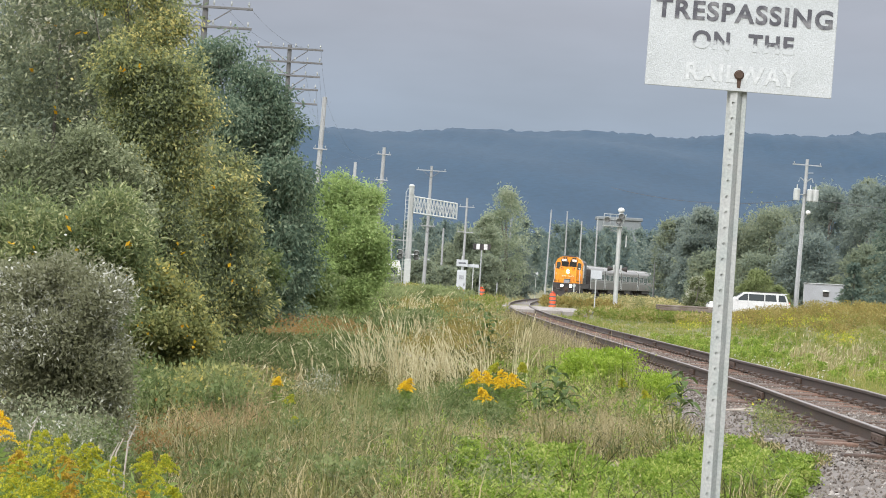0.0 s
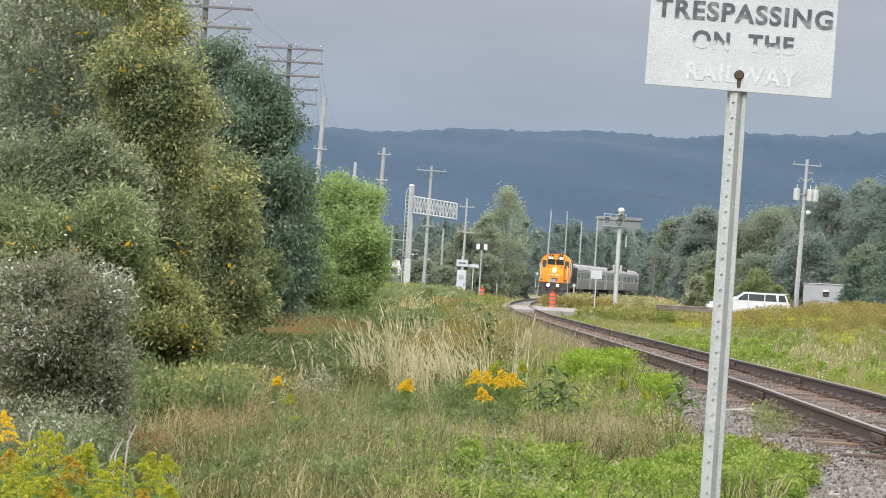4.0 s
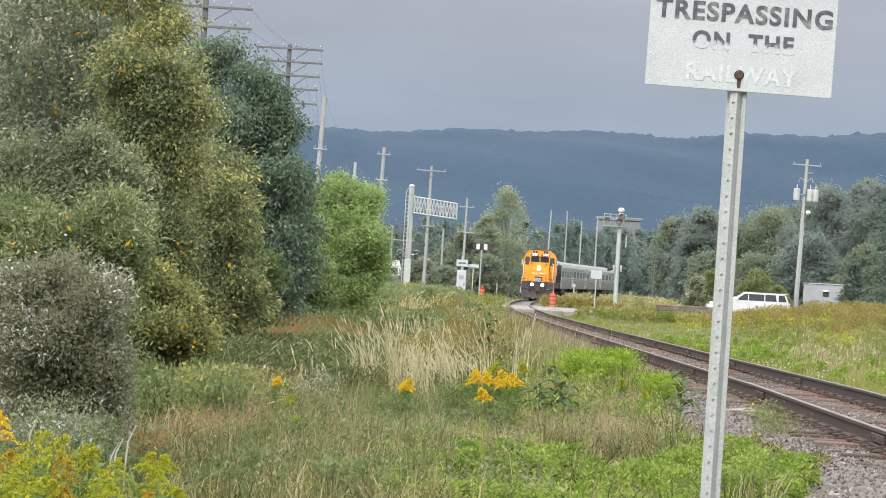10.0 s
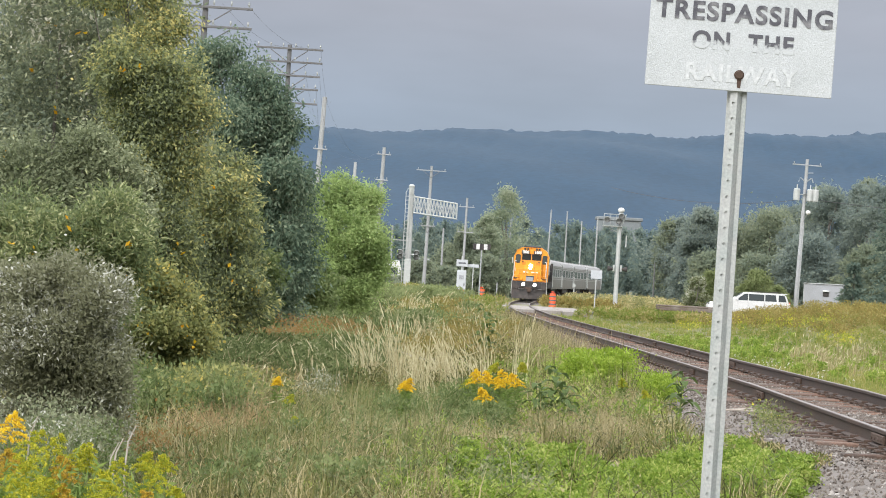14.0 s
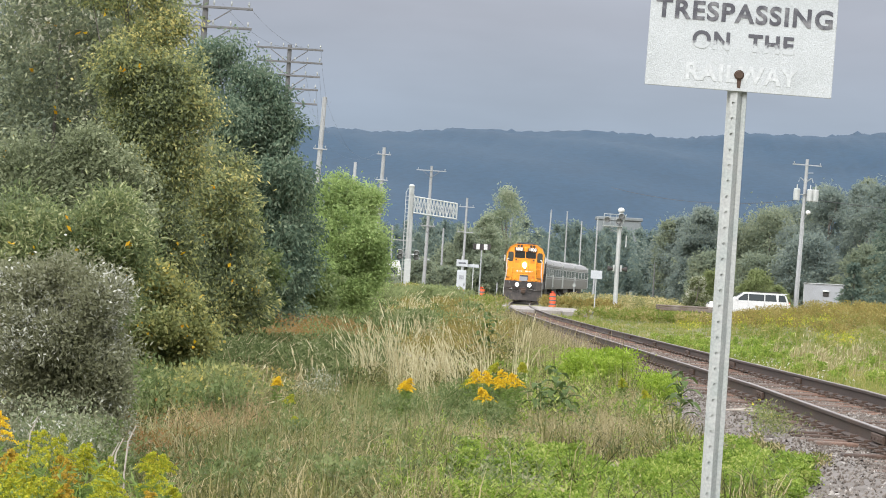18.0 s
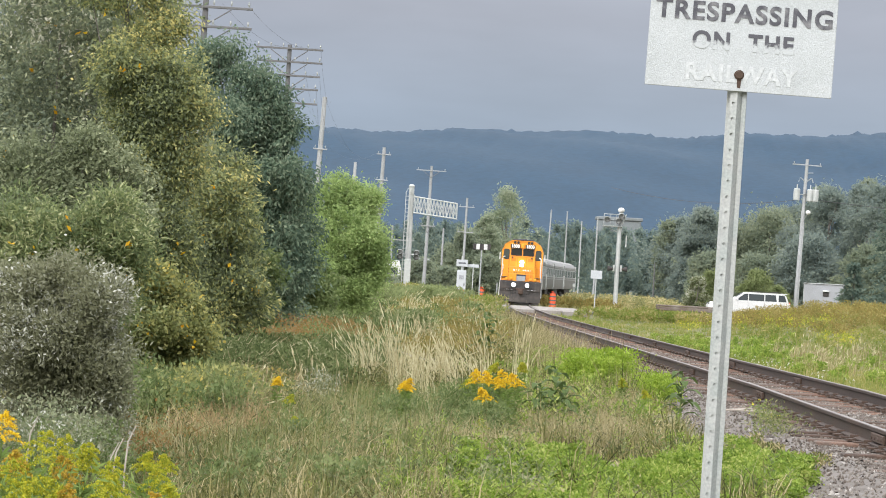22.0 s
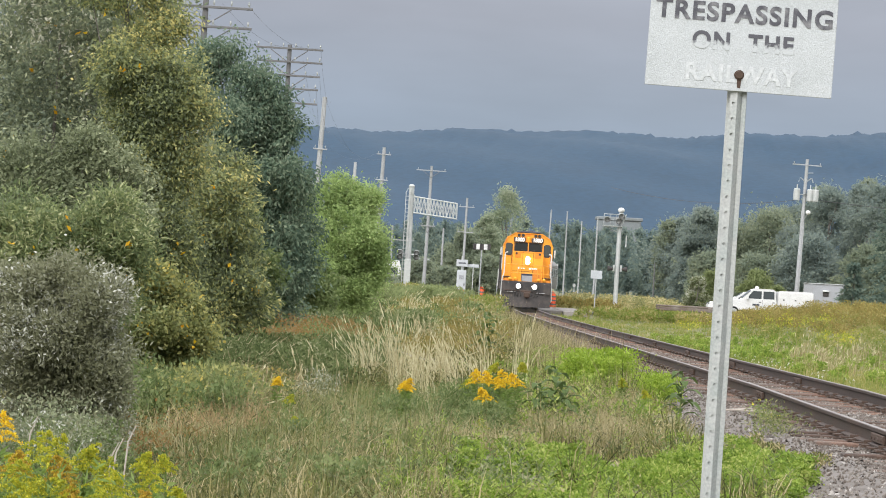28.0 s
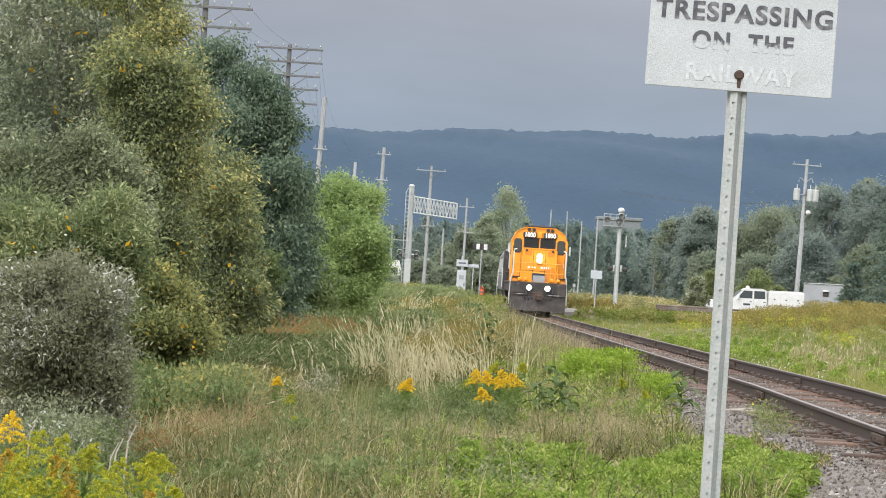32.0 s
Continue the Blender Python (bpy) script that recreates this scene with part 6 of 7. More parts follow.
for o in coach.children:
    if not o.name.startswith(("bogie", "wheelset")):
        o.data.transform(Matrix.Translation((0, 0, 1.0)) @ Matrix.Diagonal((1, 1, 0.9, 1)) @ Matrix.Translation((0, 0, -1.0)))
        for q in o.children:
            q.data.transform(Matrix.Translation((0, 0, 1.0)) @ Matrix.Diagonal((1, 1, 0.9, 1)) @ Matrix.Translation((0, 0, -1.0)))
coaches = [coach]
for k in range(3):
    c = copy_thing(coach, pose(0, 0, 0))
    coaches.append(c)
    wheels[c] = [o for o in c.children if o.name.startswith("wheelset")]
for k, c in enumerate(coaches):
    c["label"] = "dull silver passenger coach with pale roof, %s" % ("behind the locomotive" if k == 0 else "coupled behind another coach")

# where the front of the locomotive is along the line
FRONT = [(0.0, 380.0), (6.0, 342.0), (12.0, 307.5), (17.0, 277.0), (23.0, 241.0), (28.0, 205.5), (32.0, 181.0)]


def front_at(t):
    ts, ys = zip(*FRONT)
    m = [(ys[1] - ys[0]) / (ts[1] - ts[0])] + [(ys[i + 1] - ys[i - 1]) / (ts[i + 1] - ts[i - 1]) for i in range(1, len(ts) - 1)] + [(ys[-1] - ys[-2]) / (ts[-1] - ts[-2])]
    i = max(0, min(len(ts) - 2, sum(1 for q in ts if q <= t) - 1))
    h = ts[i + 1] - ts[i]
    u = (t - ts[i]) / h
    return (2 * u ** 3 - 3 * u * u + 1) * ys[i] + (u ** 3 - 2 * u * u + u) * h * m[i] + (3 * u * u - 2 * u ** 3) * ys[i + 1] + (u ** 3 - u * u) * h * m[i + 1]


def car_pose(yc):
    s = float(track_x(yc + 6) - track_x(yc - 6)) / 12
    return Matrix.Translation(along(yc, 0)) @ pose(0, 0, 0, 0, 0.8, -math.degrees(math.atan(s)))


def move_train():
    behind = {loco: 9.0}
    for k, c in enumerate(coaches):
        behind[c] = 18.4 + 0.5 + CL / 2 + k * (CL + 0.9)
    ts = [k * 0.5 for k in range(65)]
    for car, b in behind.items():
        walk(car, [(t, car_pose(front_at(t) + b)) for t in ts])
    fine = [k * 0.1 for k in range(321)]
    start = front_at(0)
    for car, sets in wheels.items():
        for ws in sets:
            at = ws.matrix_basis.translation.copy()
            walk(ws, [(t, Matrix.Translation(at) @ pose(0, 0, 0, math.degrees((start - front_at(t)) / 0.5), 0, 0)) for t in fine])

# ---- notice by the line ----
sign = thing("notice_sign", "weathered white no-entry notice on a galvanised post", "sign", pose(0.885, 10.8, 0.15))
POST_AT = pose(0, 0, 0, 0, 0.9, 0) @ pose(0, 0, 0, 0, 0, -21)
post = Shape()
PROFILE = [(-0.031, 0.008), (-0.020, 0.008), (-0.012, -0.020), (0.012, -0.020), (0.020, 0.008), (0.035, 0.008)]
BACK = [(0.035, 0.011), (0.018, 0.011), (0.010, -0.017), (-0.010, -0.017), (-0.018, 0.011), (-0.031, 0.011)]
pitch = 0.0507
for k in range(48):
    z0, z1 = k * pitch, (k + 1) * pitch
    zc = (z0 + z1) / 2
    for a, b in ((0, 1), (1, 2), (3, 4), (4, 5)):
        (xa, ya), (xb, yb) = PROFILE[a], PROFILE[b]
        post.add([(xa, ya, z0), (xb, yb, z0), (xb, yb, z1), (xa, ya, z1)], [(0, 1, 2, 3)])
    for a in range(5):
        if a == 2:
            continue
        (xa, ya), (xb, yb) = BACK[a], BACK[a + 1]
        post.add([(xa, ya, z0), (xb, yb, z0), (xb, yb, z1), (xa, ya, z1)], [(0, 1, 2, 3)])
    # web round an open bolt hole
    rim = [(math.cos(math.pi / 4 * j + math.pi / 8) * 0.0055, math.sin(math.pi / 4 * j + math.pi / 8) * 0.0055) for j in range(8)]
    for yy in (-0.020, -0.017):
        edge = [(0.012, zc), (0.012, z1), (0, z1), (-0.012, z1), (-0.012, zc), (-0.012, z0), (0, z0), (0.012, z0)]
        post.add([(x, yy, z) for x, z in edge] + [(x, yy, zc + z) for x, z in rim], [(j, (j + 1) % 8, 8 + (j + 1) % 8 if j < 7 else 8, 8 + j) for j in range(8)])
    post.add([(x, -0.020, zc + z) for x, z in rim] + [(x, -0.017, zc + z) for x, z in rim], [(j, (j + 1) % 8, 8 + (j + 1) % 8, 8 + j) for j in range(8)])
part("post", post, M["galv"], sign, "galvanised channel post with bolt holes", at=POST_AT)
part("backing_strip", Shape().box(0, -0.0135, 1.2, 0.019, 0.002, 2.4), M["galv"], sign, at=POST_AT)
SIGN_AT = pose(0.925 - 0.885, -0.030, 2.452 - 0.15, 0, 1.5, 0)
panel = part("panel", Shape().box(0, 0, 0.221, 0.605, 0.004, 0.458, 0.0015), M["sign_white"], sign, "white retroreflective sheet, cracked and peeling", at=SIGN_AT)


def worn_words(text, size, z, squash, mat, weight):
    ob = letters(text, size, mat, panel, pose(0.004, -0.0035, z), squash, weight, 0.0004, spacing=1.14)
    return ob


worn_words("TRESPASSING", 0.083, 0.240, 1.03, M["ink"], 0.0026)
worn_words("ON  THE", 0.076, 0.148, 0.98, M["ink_worn"], 0.0026)
worn_words("RAILWAY", 0.076, 0.044, 1.0, M["ghost_ink"], 0.0022)
bolt = part("bolt", Shape().tube([(0, -0.002, 0.045), (0, -0.012, 0.045)], [0.015, 0.012], 8), M["plate"], panel, "rusty bolt head")
part("washer", Shape().tube([(0, -0.002, 0.045), (0, -0.005, 0.045)], 0.0165, 14), M["plate"], bolt)
part("rust_streak", Shape().prism([(-0.004, 0.004), (0.006, 0.002), (0.009, 0.03), (0.002, 0.04), (-0.008, 0.036)], -0.0032, -0.0022), M["plate"], panel, "rust run below the bolt")

# ---- crossing and road ----
road_pts = [(-60, 226), (-20, 222), (0, 219.5), (5.3, 219), (12, 221.5), (20, 228), (40, 229.5), (160, 230)]


def road_mid(x):
    return float(np.interp(x, [q[0] for q in road_pts], [q[1] for q in road_pts]))


vs, fs = [], []
xs = list(np.arange(-60, 161, 4.0))
for x in xs:
    c = road_mid(x)
    vs += [(x, c - 4.2, -0.10), (x, c - 3.9, -0.045), (x, c + 3.9, -0.045), (x, c + 4.2, -0.10), (x, c + 4.2, -0.5), (x, c - 4.2, -0.5)]
for i in range(len(xs) - 1):
    fs += [(i * 6 + k, i * 6 + (k + 1) % 6, (i + 1) * 6 + (k + 1) % 6, (i + 1) * 6 + k) for k in range(6)]
sh = Shape()
sh.v, sh.f = vs, fs
road = part("road", sh, M["asphalt"], None)
tagged(road, "narrow grey road over the level crossing", "road", kind="structure")
deck = thing("crossing_deck", "pale concrete panels of the level crossing", "crossing", kind="structure")
for off, w, y0 in ((-4.6, 1.5, 216), (-3.1, 1.4, 213), (-1.62, 1.4, 210), (0, 1.24, 207), (1.62, 1.4, 208), (3.1, 1.45, 206)):
    for k in range(4):
        y = y0 + 3.4 + k * 6.4
        part("panel", Shape().box(0, 0, 0, w, 6.3, 0.32, 0.03), M["concrete"], deck, at=Matrix.Translation(along(y, off, -0.175 + 0.012 * (k % 2))))


# ---- poles, signals, signs ----
def cross_arm(root, z, half, dx=0.0, pins=6, wood="old_wood", brace=True):
    arm = part("cross_arm", Shape().box(dx, -0.16, z, half * 2, 0.08, 0.08, 0.01), M[wood], root, "wooden cross arm")
    for k in range(pins):
        o = dx - half + 0.12 + k * (2 * half - 0.24) / max(pins - 1, 1)
        part("insulator", Shape().tube([(o, -0.16, z + 0.06), (o, -0.16, z + 0.14), (o, -0.16, z + 0.22)], [0.015, 0.035, 0.025], 8), M["galv"], arm)
    if brace:
        for s in (-1, 1):
            part("brace", Shape().tube([(s * half * 0.55, -0.17, z - 0.06), (0, -0.14, z - 0.6)], 0.02, 6), M["old_wood"], arm)


def utility_pole(x, y, top, label, arms=(), lean=0.0, r=0.15, wood="pole_wood", group="poles along the line", pins=6, brace=True):
    z0 = float(ground_z(x, y)) - 0.1
    root = thing("utility_pole", label, "pole", pose(x - math.tan(radians(lean)) * (top - z0), y, z0, 0, lean, 0), group)
    part("pole", Shape().tube([(0, 0, 0), (0, 0, top - z0)], [r, r * 0.68], 10), M[wood], root)
    for z, half, dx in arms:
        cross_arm(root, z - z0, half, dx, pins, "old_wood" if wood == "old_wood" else "pole_wood", brace)
    return root


utility_pole(-7.85, 105, 11.6, "old telegraph pole with two wooden cross arms", [(9.86, 1.5, 0), (9.24, 1.5, 0.0)], 0.6, 0.13, "old_wood")
utility_pole(-6.87, 140, 11.15, "old telegraph pole with five wooden cross arms", [(10.98, 1.42, 0), (10.42, 1.42, 0), (9.85, 1.35, 0), (9.3, 1.3, 0), (8.7, 1.3, 0)], 0.5, 0.135, "old_wood")
utility_pole(-7.55, 200, 12.15, "bare silvered pole with small insulator arms", [(9.0, 0.42, 0.0), (6.9, 0.42, 0)], 2.2, 0.20, pins=2, brace=False)
utility_pole(-4.98, 260, 11.55, "silvered pole with short metal arms", [(11.0, 0.55, 0), (9.0, 0.5, 0)], 1.6, 0.2, pins=2, brace=False)
utility_pole(-8.28, 300, 11.6, "plain bare pole behind the trees", [], 0.5, 0.2)
utility_pole(-1.30, 280, 10.95, "silvered power pole with a cross arm", [(10.55, 1.25, 0), (5.9, 0.6, 0)], 1.0, 0.165, pins=3)
utility_pole(2.14, 330, 9.6, "short silvered pole with two small arms", [(8.7, 0.75, 0), (6.2, 0.8, 0)], 0.6, 0.15, pins=2, brace=False)
utility_pole(-0.05, 330, 6.5, "thin bare pole among bushes", [], 0.4, 0.13)
utility_pole(-5.09, 330, 6.5, "thin bare pole among bushes", [(5.1, 1.6, 0.6)], 0.4, 0.13, pins=2, brace=False)
for x, y, t, ln in ((15.3, 480, 12.1, 1.6), (18.35, 500, 12.4, 0.2), (21.4, 520, 11.4, 0.3), (20.2, 440, 10.6, 0.6), (9.4, 470, 11.0, 1.0), (4.8, 460, 9.5, 1.0)):
    utility_pole(x, y, t, "distant bare grey pole above the woods", [], ln, 0.13, group="far poles")
utility_pole(19.1, 300, 3.9, "thin weathered post by the trees", [], 0.3, 0.07, "old_wood", group="far poles")

# power pole with transformers by the road
z0 = float(ground_z(26.9, 250)) - 0.1
power = thing("power_pole", "tall power pole with transformers and a lamp", "pole", pose(26.9 - 0.34, 250, z0, 0, 1.8, 0))
part("pole", Shape().tube([(0, 0, 0), (0, 0, 11.95 - z0)], [0.165, 0.115], 12), M["pole_wood"], power)
cross_arm(power, 11.5 - z0, 1.1, 0, 2, "pole_wood", False)
for k, o in enumerate((-0.62, 0.38, 0.78)):
    zz = 9.28 - z0
    tf = part("transformer", Shape().tube([(o, -0.3, zz - 0.48), (o, -0.3, zz - 0.44), (o, -0.3, zz + 0.36), (o, -0.3, zz + 0.42)], [0.22, 0.25, 0.25, 0.2], 16), M["alu"], power, "pale grey transformer can")
    part("bushing", Shape().tube([(o, -0.3, zz + 0.42), (o, -0.3, zz + 0.75)], [0.05, 0.03], 8), M["alu"], tf)
    part("bracket", Shape().box(o * 0.5, -0.15, zz, abs(o) + 0.1, 0.06, 0.08, 0.01), M["galv"], tf)
for s in (-1, 1):
    part("fuse_cutout", Shape().tube([(s * 0.12, -0.1, 10.3 - z0), (s * 0.42, -0.2, 10.55 - z0), (s * 0.55, -0.2, 10.2 - z0)], 0.045, 6), M["galv"], power)
part("bolt_row", Shape().tube([(0, -0.15, 10.9 - z0), (0.5, -0.2, 10.95 - z0)], 0.03, 6), M["galv"], power)
lamp_arm = part("street_lamp", Shape().tube([(0, -0.1, 7.2 - z0), (0.25, -0.3, 7.75 - z0), (0.30, -0.4, 7.95 - z0)], 0.03, 8), M["galv"], power)
part("lamp_head", Shape().ball(0.32, -0.45, 7.95 - z0, 0.19, 0.25, 0.17, 12), M["signal_white"], lamp_arm, "white lamp head")
part("conduit", Shape().tube([(0.16, -0.1, 0.2), (0.12, -0.1, 7.2 - z0)], 0.045, 8), M["galv"], power)


gantry = thing("crossing_signal", "silver cantilever crossing signal with ladder and latticed arm", "signal", pose(-2.75, 250, -0.2, 0, 0.2, 0))
part("mast", Shape().tube([(0.15, 0, 0), (0.15, 0, 8.45), (0.15, 0, 8.6), (0.15, 0, 8.72)], [0.25, 0.20, 0.24, 0.12], 14), M["alu"], gantry, "silver-painted mast")
part("mast_base", Shape().box(0.15, 0, 0.3, 0.9, 0.9, 0.6, 0.05), M["concrete"], gantry)
for s in (-1, 1):
    part("ladder_rail", Shape().tube([(-0.10 + s * 0.15, -0.34, 0.8), (-0.10 + s * 0.15, -0.34, 8.1), (0.02 + s * 0.12, -0.3, 8.4)], 0.03, 6), M["alu"], gantry)
for k in range(24):
    part("ladder_rung", Shape().tube([(-0.25, -0.34, 0.9 + k * 0.3), (0.05, -0.34, 0.9 + k * 0.3)], 0.022, 6), M["alu"], gantry)
chord = lambda z, dz: Shape().tube([(0.35, -0.25, z), (3.62, -0.25, z - dz)], 0.055, 8)
part("arm_chord", chord(7.80, 0.36), M["alu"], gantry, "upper tube of the latticed arm")
part("arm_chord", chord(6.60, 0.30), M["alu"], gantry, "lower tube of the latticed arm")
part("arm_chord", Shape().tube([(0.35, 0.25, 6.60), (3.62, 0.25, 6.30)], 0.05, 8), M["alu"], gantry, "lower tube of the latticed arm")
upper = lambda x: 7.80 - 0.11 * (x - 0.35)
lower = lambda x: 6.60 - 0.092 * (x - 0.35)
for k in range(13):
    x0, x1 = 0.4 + k * 0.247, 0.4 + (k + 1) * 0.247
    a, b = (upper(x0), lower(x1)) if k % 2 else (lower(x0), upper(x1))
    part("lattice_bar", Shape().tube([(x0, -0.25, a), (x1, -0.25, b)], 0.040, 6), M["alu"], gantry)
    a, b = (lower(x0), upper(x1)) if k % 2 else (upper(x0), lower(x1))
    y = -0.25 if k in (0, 1, 4, 5, 8) else 0.2
    part("lattice_bar", Shape().tube([(x0, y, a), (x1, y, b)], 0.034, 6), M["alu"], gantry)
    part("lattice_post", Shape().tube([(x0, -0.25, lower(x0)), (x0, -0.25, upper(x0))], 0.032, 6), M["alu"], gantry)
part("arm_end", Shape().tube([(3.62, -0.25, 6.26), (3.62, -0.25, 7.46)], 0.05, 8), M["alu"], gantry)
part("tie_rod", Shape().tube([(0.15, -0.2, 8.1), (0.5, -0.25, 7.78)], 0.04, 6), M["alu"], gantry)
for s in (-1, 1):
    cl = part("lamp_cluster", Shape().tube([(0.15, -0.1, 3.45), (0.15 + s * 0.7, -0.3, 3.45)], 0.05, 8).tube([(0.15 + s * 0.5, -0.1, 3.1), (0.15 + s * 0.5, -0.1, 3.75)], 0.07, 8), M["galv"], gantry, "bracket of two hooded lamps")
    for z in (3.28, 3.62):
        part("lamp_hood", Shape().tube([(0.15 + s * 0.62, -0.12, z), (0.15 + s * 0.62, -0.5, z - 0.03)], [0.17, 0.20], 14, False), M["black"], cl, "black lamp hood")
        part("lamp_body", Shape().ball(0.15 + s * 0.62, -0.08, z, 0.22, 0.16, 0.21, 12), M["alu"], cl, "silver lamp body")
part("junction_box", Shape().box(0.15, -0.3, 2.0, 0.5, 0.3, 2.2, 0.05), M["alu"], gantry)

mast2 = thing("crossing_signal", "silver crossing signal mast with a small platform on top", "signal", pose(13.35, 255, -0.1, 0, 0.5, 0))
part("mast", Shape().tube([(0, 0, 0), (0, 0, 0.3), (0, 0, 6.3)], [0.28, 0.18, 0.16], 14), M["alu"], mast2, "pale concrete-grey mast")
part("mast_base", Shape().tube([(0, 0, 0), (0, 0, 0.35)], [0.38, 0.3], 8), M["alu"], mast2)
part("upper_mast", Shape().tube([(0, 0, 6.3), (0, 0, 7.4)], 0.13, 10), M["alu"], mast2)
part("bell", Shape().ball(0.05, -0.05, 7.6, 0.26, 0.26, 0.2, 14), M["signal_white"], mast2, "white domed bell")
part("platform", Shape().box(-0.55, 0, 6.35, 1.5, 0.9, 0.08, 0.02), M["galv"], mast2)
for o in (-1.25, -0.75, -0.3):
    part("platform_post", Shape().tube([(o, -0.4, 6.38), (o, -0.4, 7.25)], 0.03, 6), M["galv"], mast2)
part("platform_rail", Shape().tube([(-1.25, -0.4, 7.25), (0.1, -0.4, 7.25)], 0.03, 6), M["galv"], mast2)
for o, z in ((-1.0, 6.85), (-0.12, 6.75), (0.08, 7.15)):
    unit_ = part("lamp_unit", Shape().tube([(o, 0.0, z), (o, -0.3, z)], [0.20, 0.24], 14), M["alu"], mast2, "silver lamp body")
    part("lamp_hood", Shape().tube([(o, -0.3, z), (o, -0.62, z - 0.03)], [0.19, 0.21], 14, False), M["black"], unit_, "black lamp hood")
part("platform_rail", Shape().tube([(-1.25, -0.4, 6.82), (0.1, -0.4, 6.82)], 0.022, 6), M["galv"], mast2)
part("brace", Shape().tube([(-1.2, 0, 6.34), (-0.1, 0, 5.9)], 0.035, 6), M["galv"], mast2)
part("strut", Shape().tube([(0.1, -0.2, 6.35), (0.45, -0.3, 7.3)], 0.05, 8), M["alu"], mast2)
part("hanging_rod", Shape().tube([(0.55, -0.2, 4.8), (0.55, -0.2, 5.7)], 0.05, 8), M["alu"], mast2)
for s in (-1, 1):
    hood = part("side_lamp", Shape().tube([(s * 0.35, -0.25, 3.1), (s * 0.75, -0.25, 3.1)], [0.10, 0.22], 12), M["black"], mast2, "black hooded lamp")
    part("lamp_bracket", Shape().box(s * 0.28, -0.2, 3.15, 0.14, 0.2, 0.5, 0.03), M["alu"], hood)


def post_sign(name, label, x, y, z_top, w, h, mat="alu", zb=None, lean=0.0):
    z0 = float(ground_z(x, y)) if zb is None else zb
    root = thing(name, label, "sign", pose(x, y, z0, 0, lean, 0))
    part("post", Shape().box(0, 0, (z_top - z0) / 2, 0.07, 0.07, z_top - z0, 0.01), M[mat], root)
    part("panel", Shape().box(0, -0.06, z_top - z0 - h / 2 - 0.05, w, 0.02, h, 0.008), M["sign_white"], root, "plain pale panel")
    return root


post_sign("back_of_sign", "pale blank sign on a leaning thin post", 10.25, 222, 2.72, 0.76, 0.55, lean=0.9)
post_sign("track_sign", "small white line-side marker on a post", 11.3, 400, 2.85, 0.55, 0.6)
post_sign("name_sign", "white street name blade on a post", 2.2, 235, 2.75, 0.78, 0.22)
post_sign("notice_board", "white board on a low post", -1.67, 300, 3.3, 1.0, 0.5)
cabinet = thing("relay_cabinet", "white relay cabinet with crossing sign above", "cabinet", pose(1.4, 235, -0.15))
part("body", Shape().box(0, 0, 1.35, 0.66, 0.6, 2.1, 0.03), M["sign_white"], cabinet)
for k in range(4):
    part("louvre", Shape().box(0, -0.325, 2.0 - k * 0.07, 0.34, 0.02, 0.03), M["old_wood"], cabinet)
part("door_handle", Shape().box(0.2, -0.33, 1.4, 0.05, 0.05, 0.2, 0.01), M["black"], cabinet)
part("door", Shape().box(0, -0.31, 1.4, 0.6, 0.02, 1.8, 0.01), M["sign_white"], cabinet)
part("rust_band", Shape().box(0, -0.325, 0.95, 0.7, 0.012, 0.16, 0.0), M["barrel"], cabinet, "faded orange band")
part("mast", Shape().tube([(0, -0.2, 0), (0, -0.2, 3.4)], 0.06, 8), M["alu"], cabinet)
part("crossing_plate", Shape().box(0, -0.3, 2.9, 0.8, 0.03, 0.48, 0.01), M["sign_white"], cabinet, "white plate with an unreadable line")
part("writing_bar", Shape().box(0, -0.32, 2.9, 0.5, 0.012, 0.10, 0.0), M["ink"], cabinet)
bw = thing("track_indicator", "black and white track indicator on a thin pole", "signal", pose(2.63, 230, -0.1, 0, 0.6, 0))
part("pole", Shape().tube([(0, 0, 0), (0, 0, 3.95)], 0.05, 8), M["galv"], bw)
part("plate", Shape().box(0, -0.06, 4.02, 1.2, 0.03, 0.40, 0.01), M["black"], bw, "black plate")
for s in (-1, 1):
    part("white_field", Shape().box(s * 0.26, -0.08, 4.02, 0.24, 0.02, 0.38, 0.0), M["signal_white"], bw, "white field")
marker = thing("marker_post", "thin weathered marker post", "post", pose(4.0, 240, -0.1, 0, 0.8, 0))
part("post", Shape().tube([(0, 0, 0), (0, 0, 1.6)], 0.05, 6), M["pole_wood"], marker)
low_sig = thing("switch_stand", "small white switch stand beside the line", "signal", pose(11.95, 300, -0.2))
part("mast", Shape().tube([(0, 0, -0.3), (0, 0, 1.9)], 0.06, 8), M["alu"], low_sig)
part("target", Shape().tube([(0, -0.03, 1.72), (0, -0.10, 1.72)], [0.15, 0.15], 14), M["alu"], low_sig, "small round target")
part("lever", Shape().tube([(0, 0, 0.9), (0.35, -0.1, 0.35)], 0.035, 6), M["alu"], low_sig)
part("stand_box", Shape().box(0.1, -0.1, 0.7, 0.4, 0.3, 0.35, 0.05), M["alu"], low_sig)


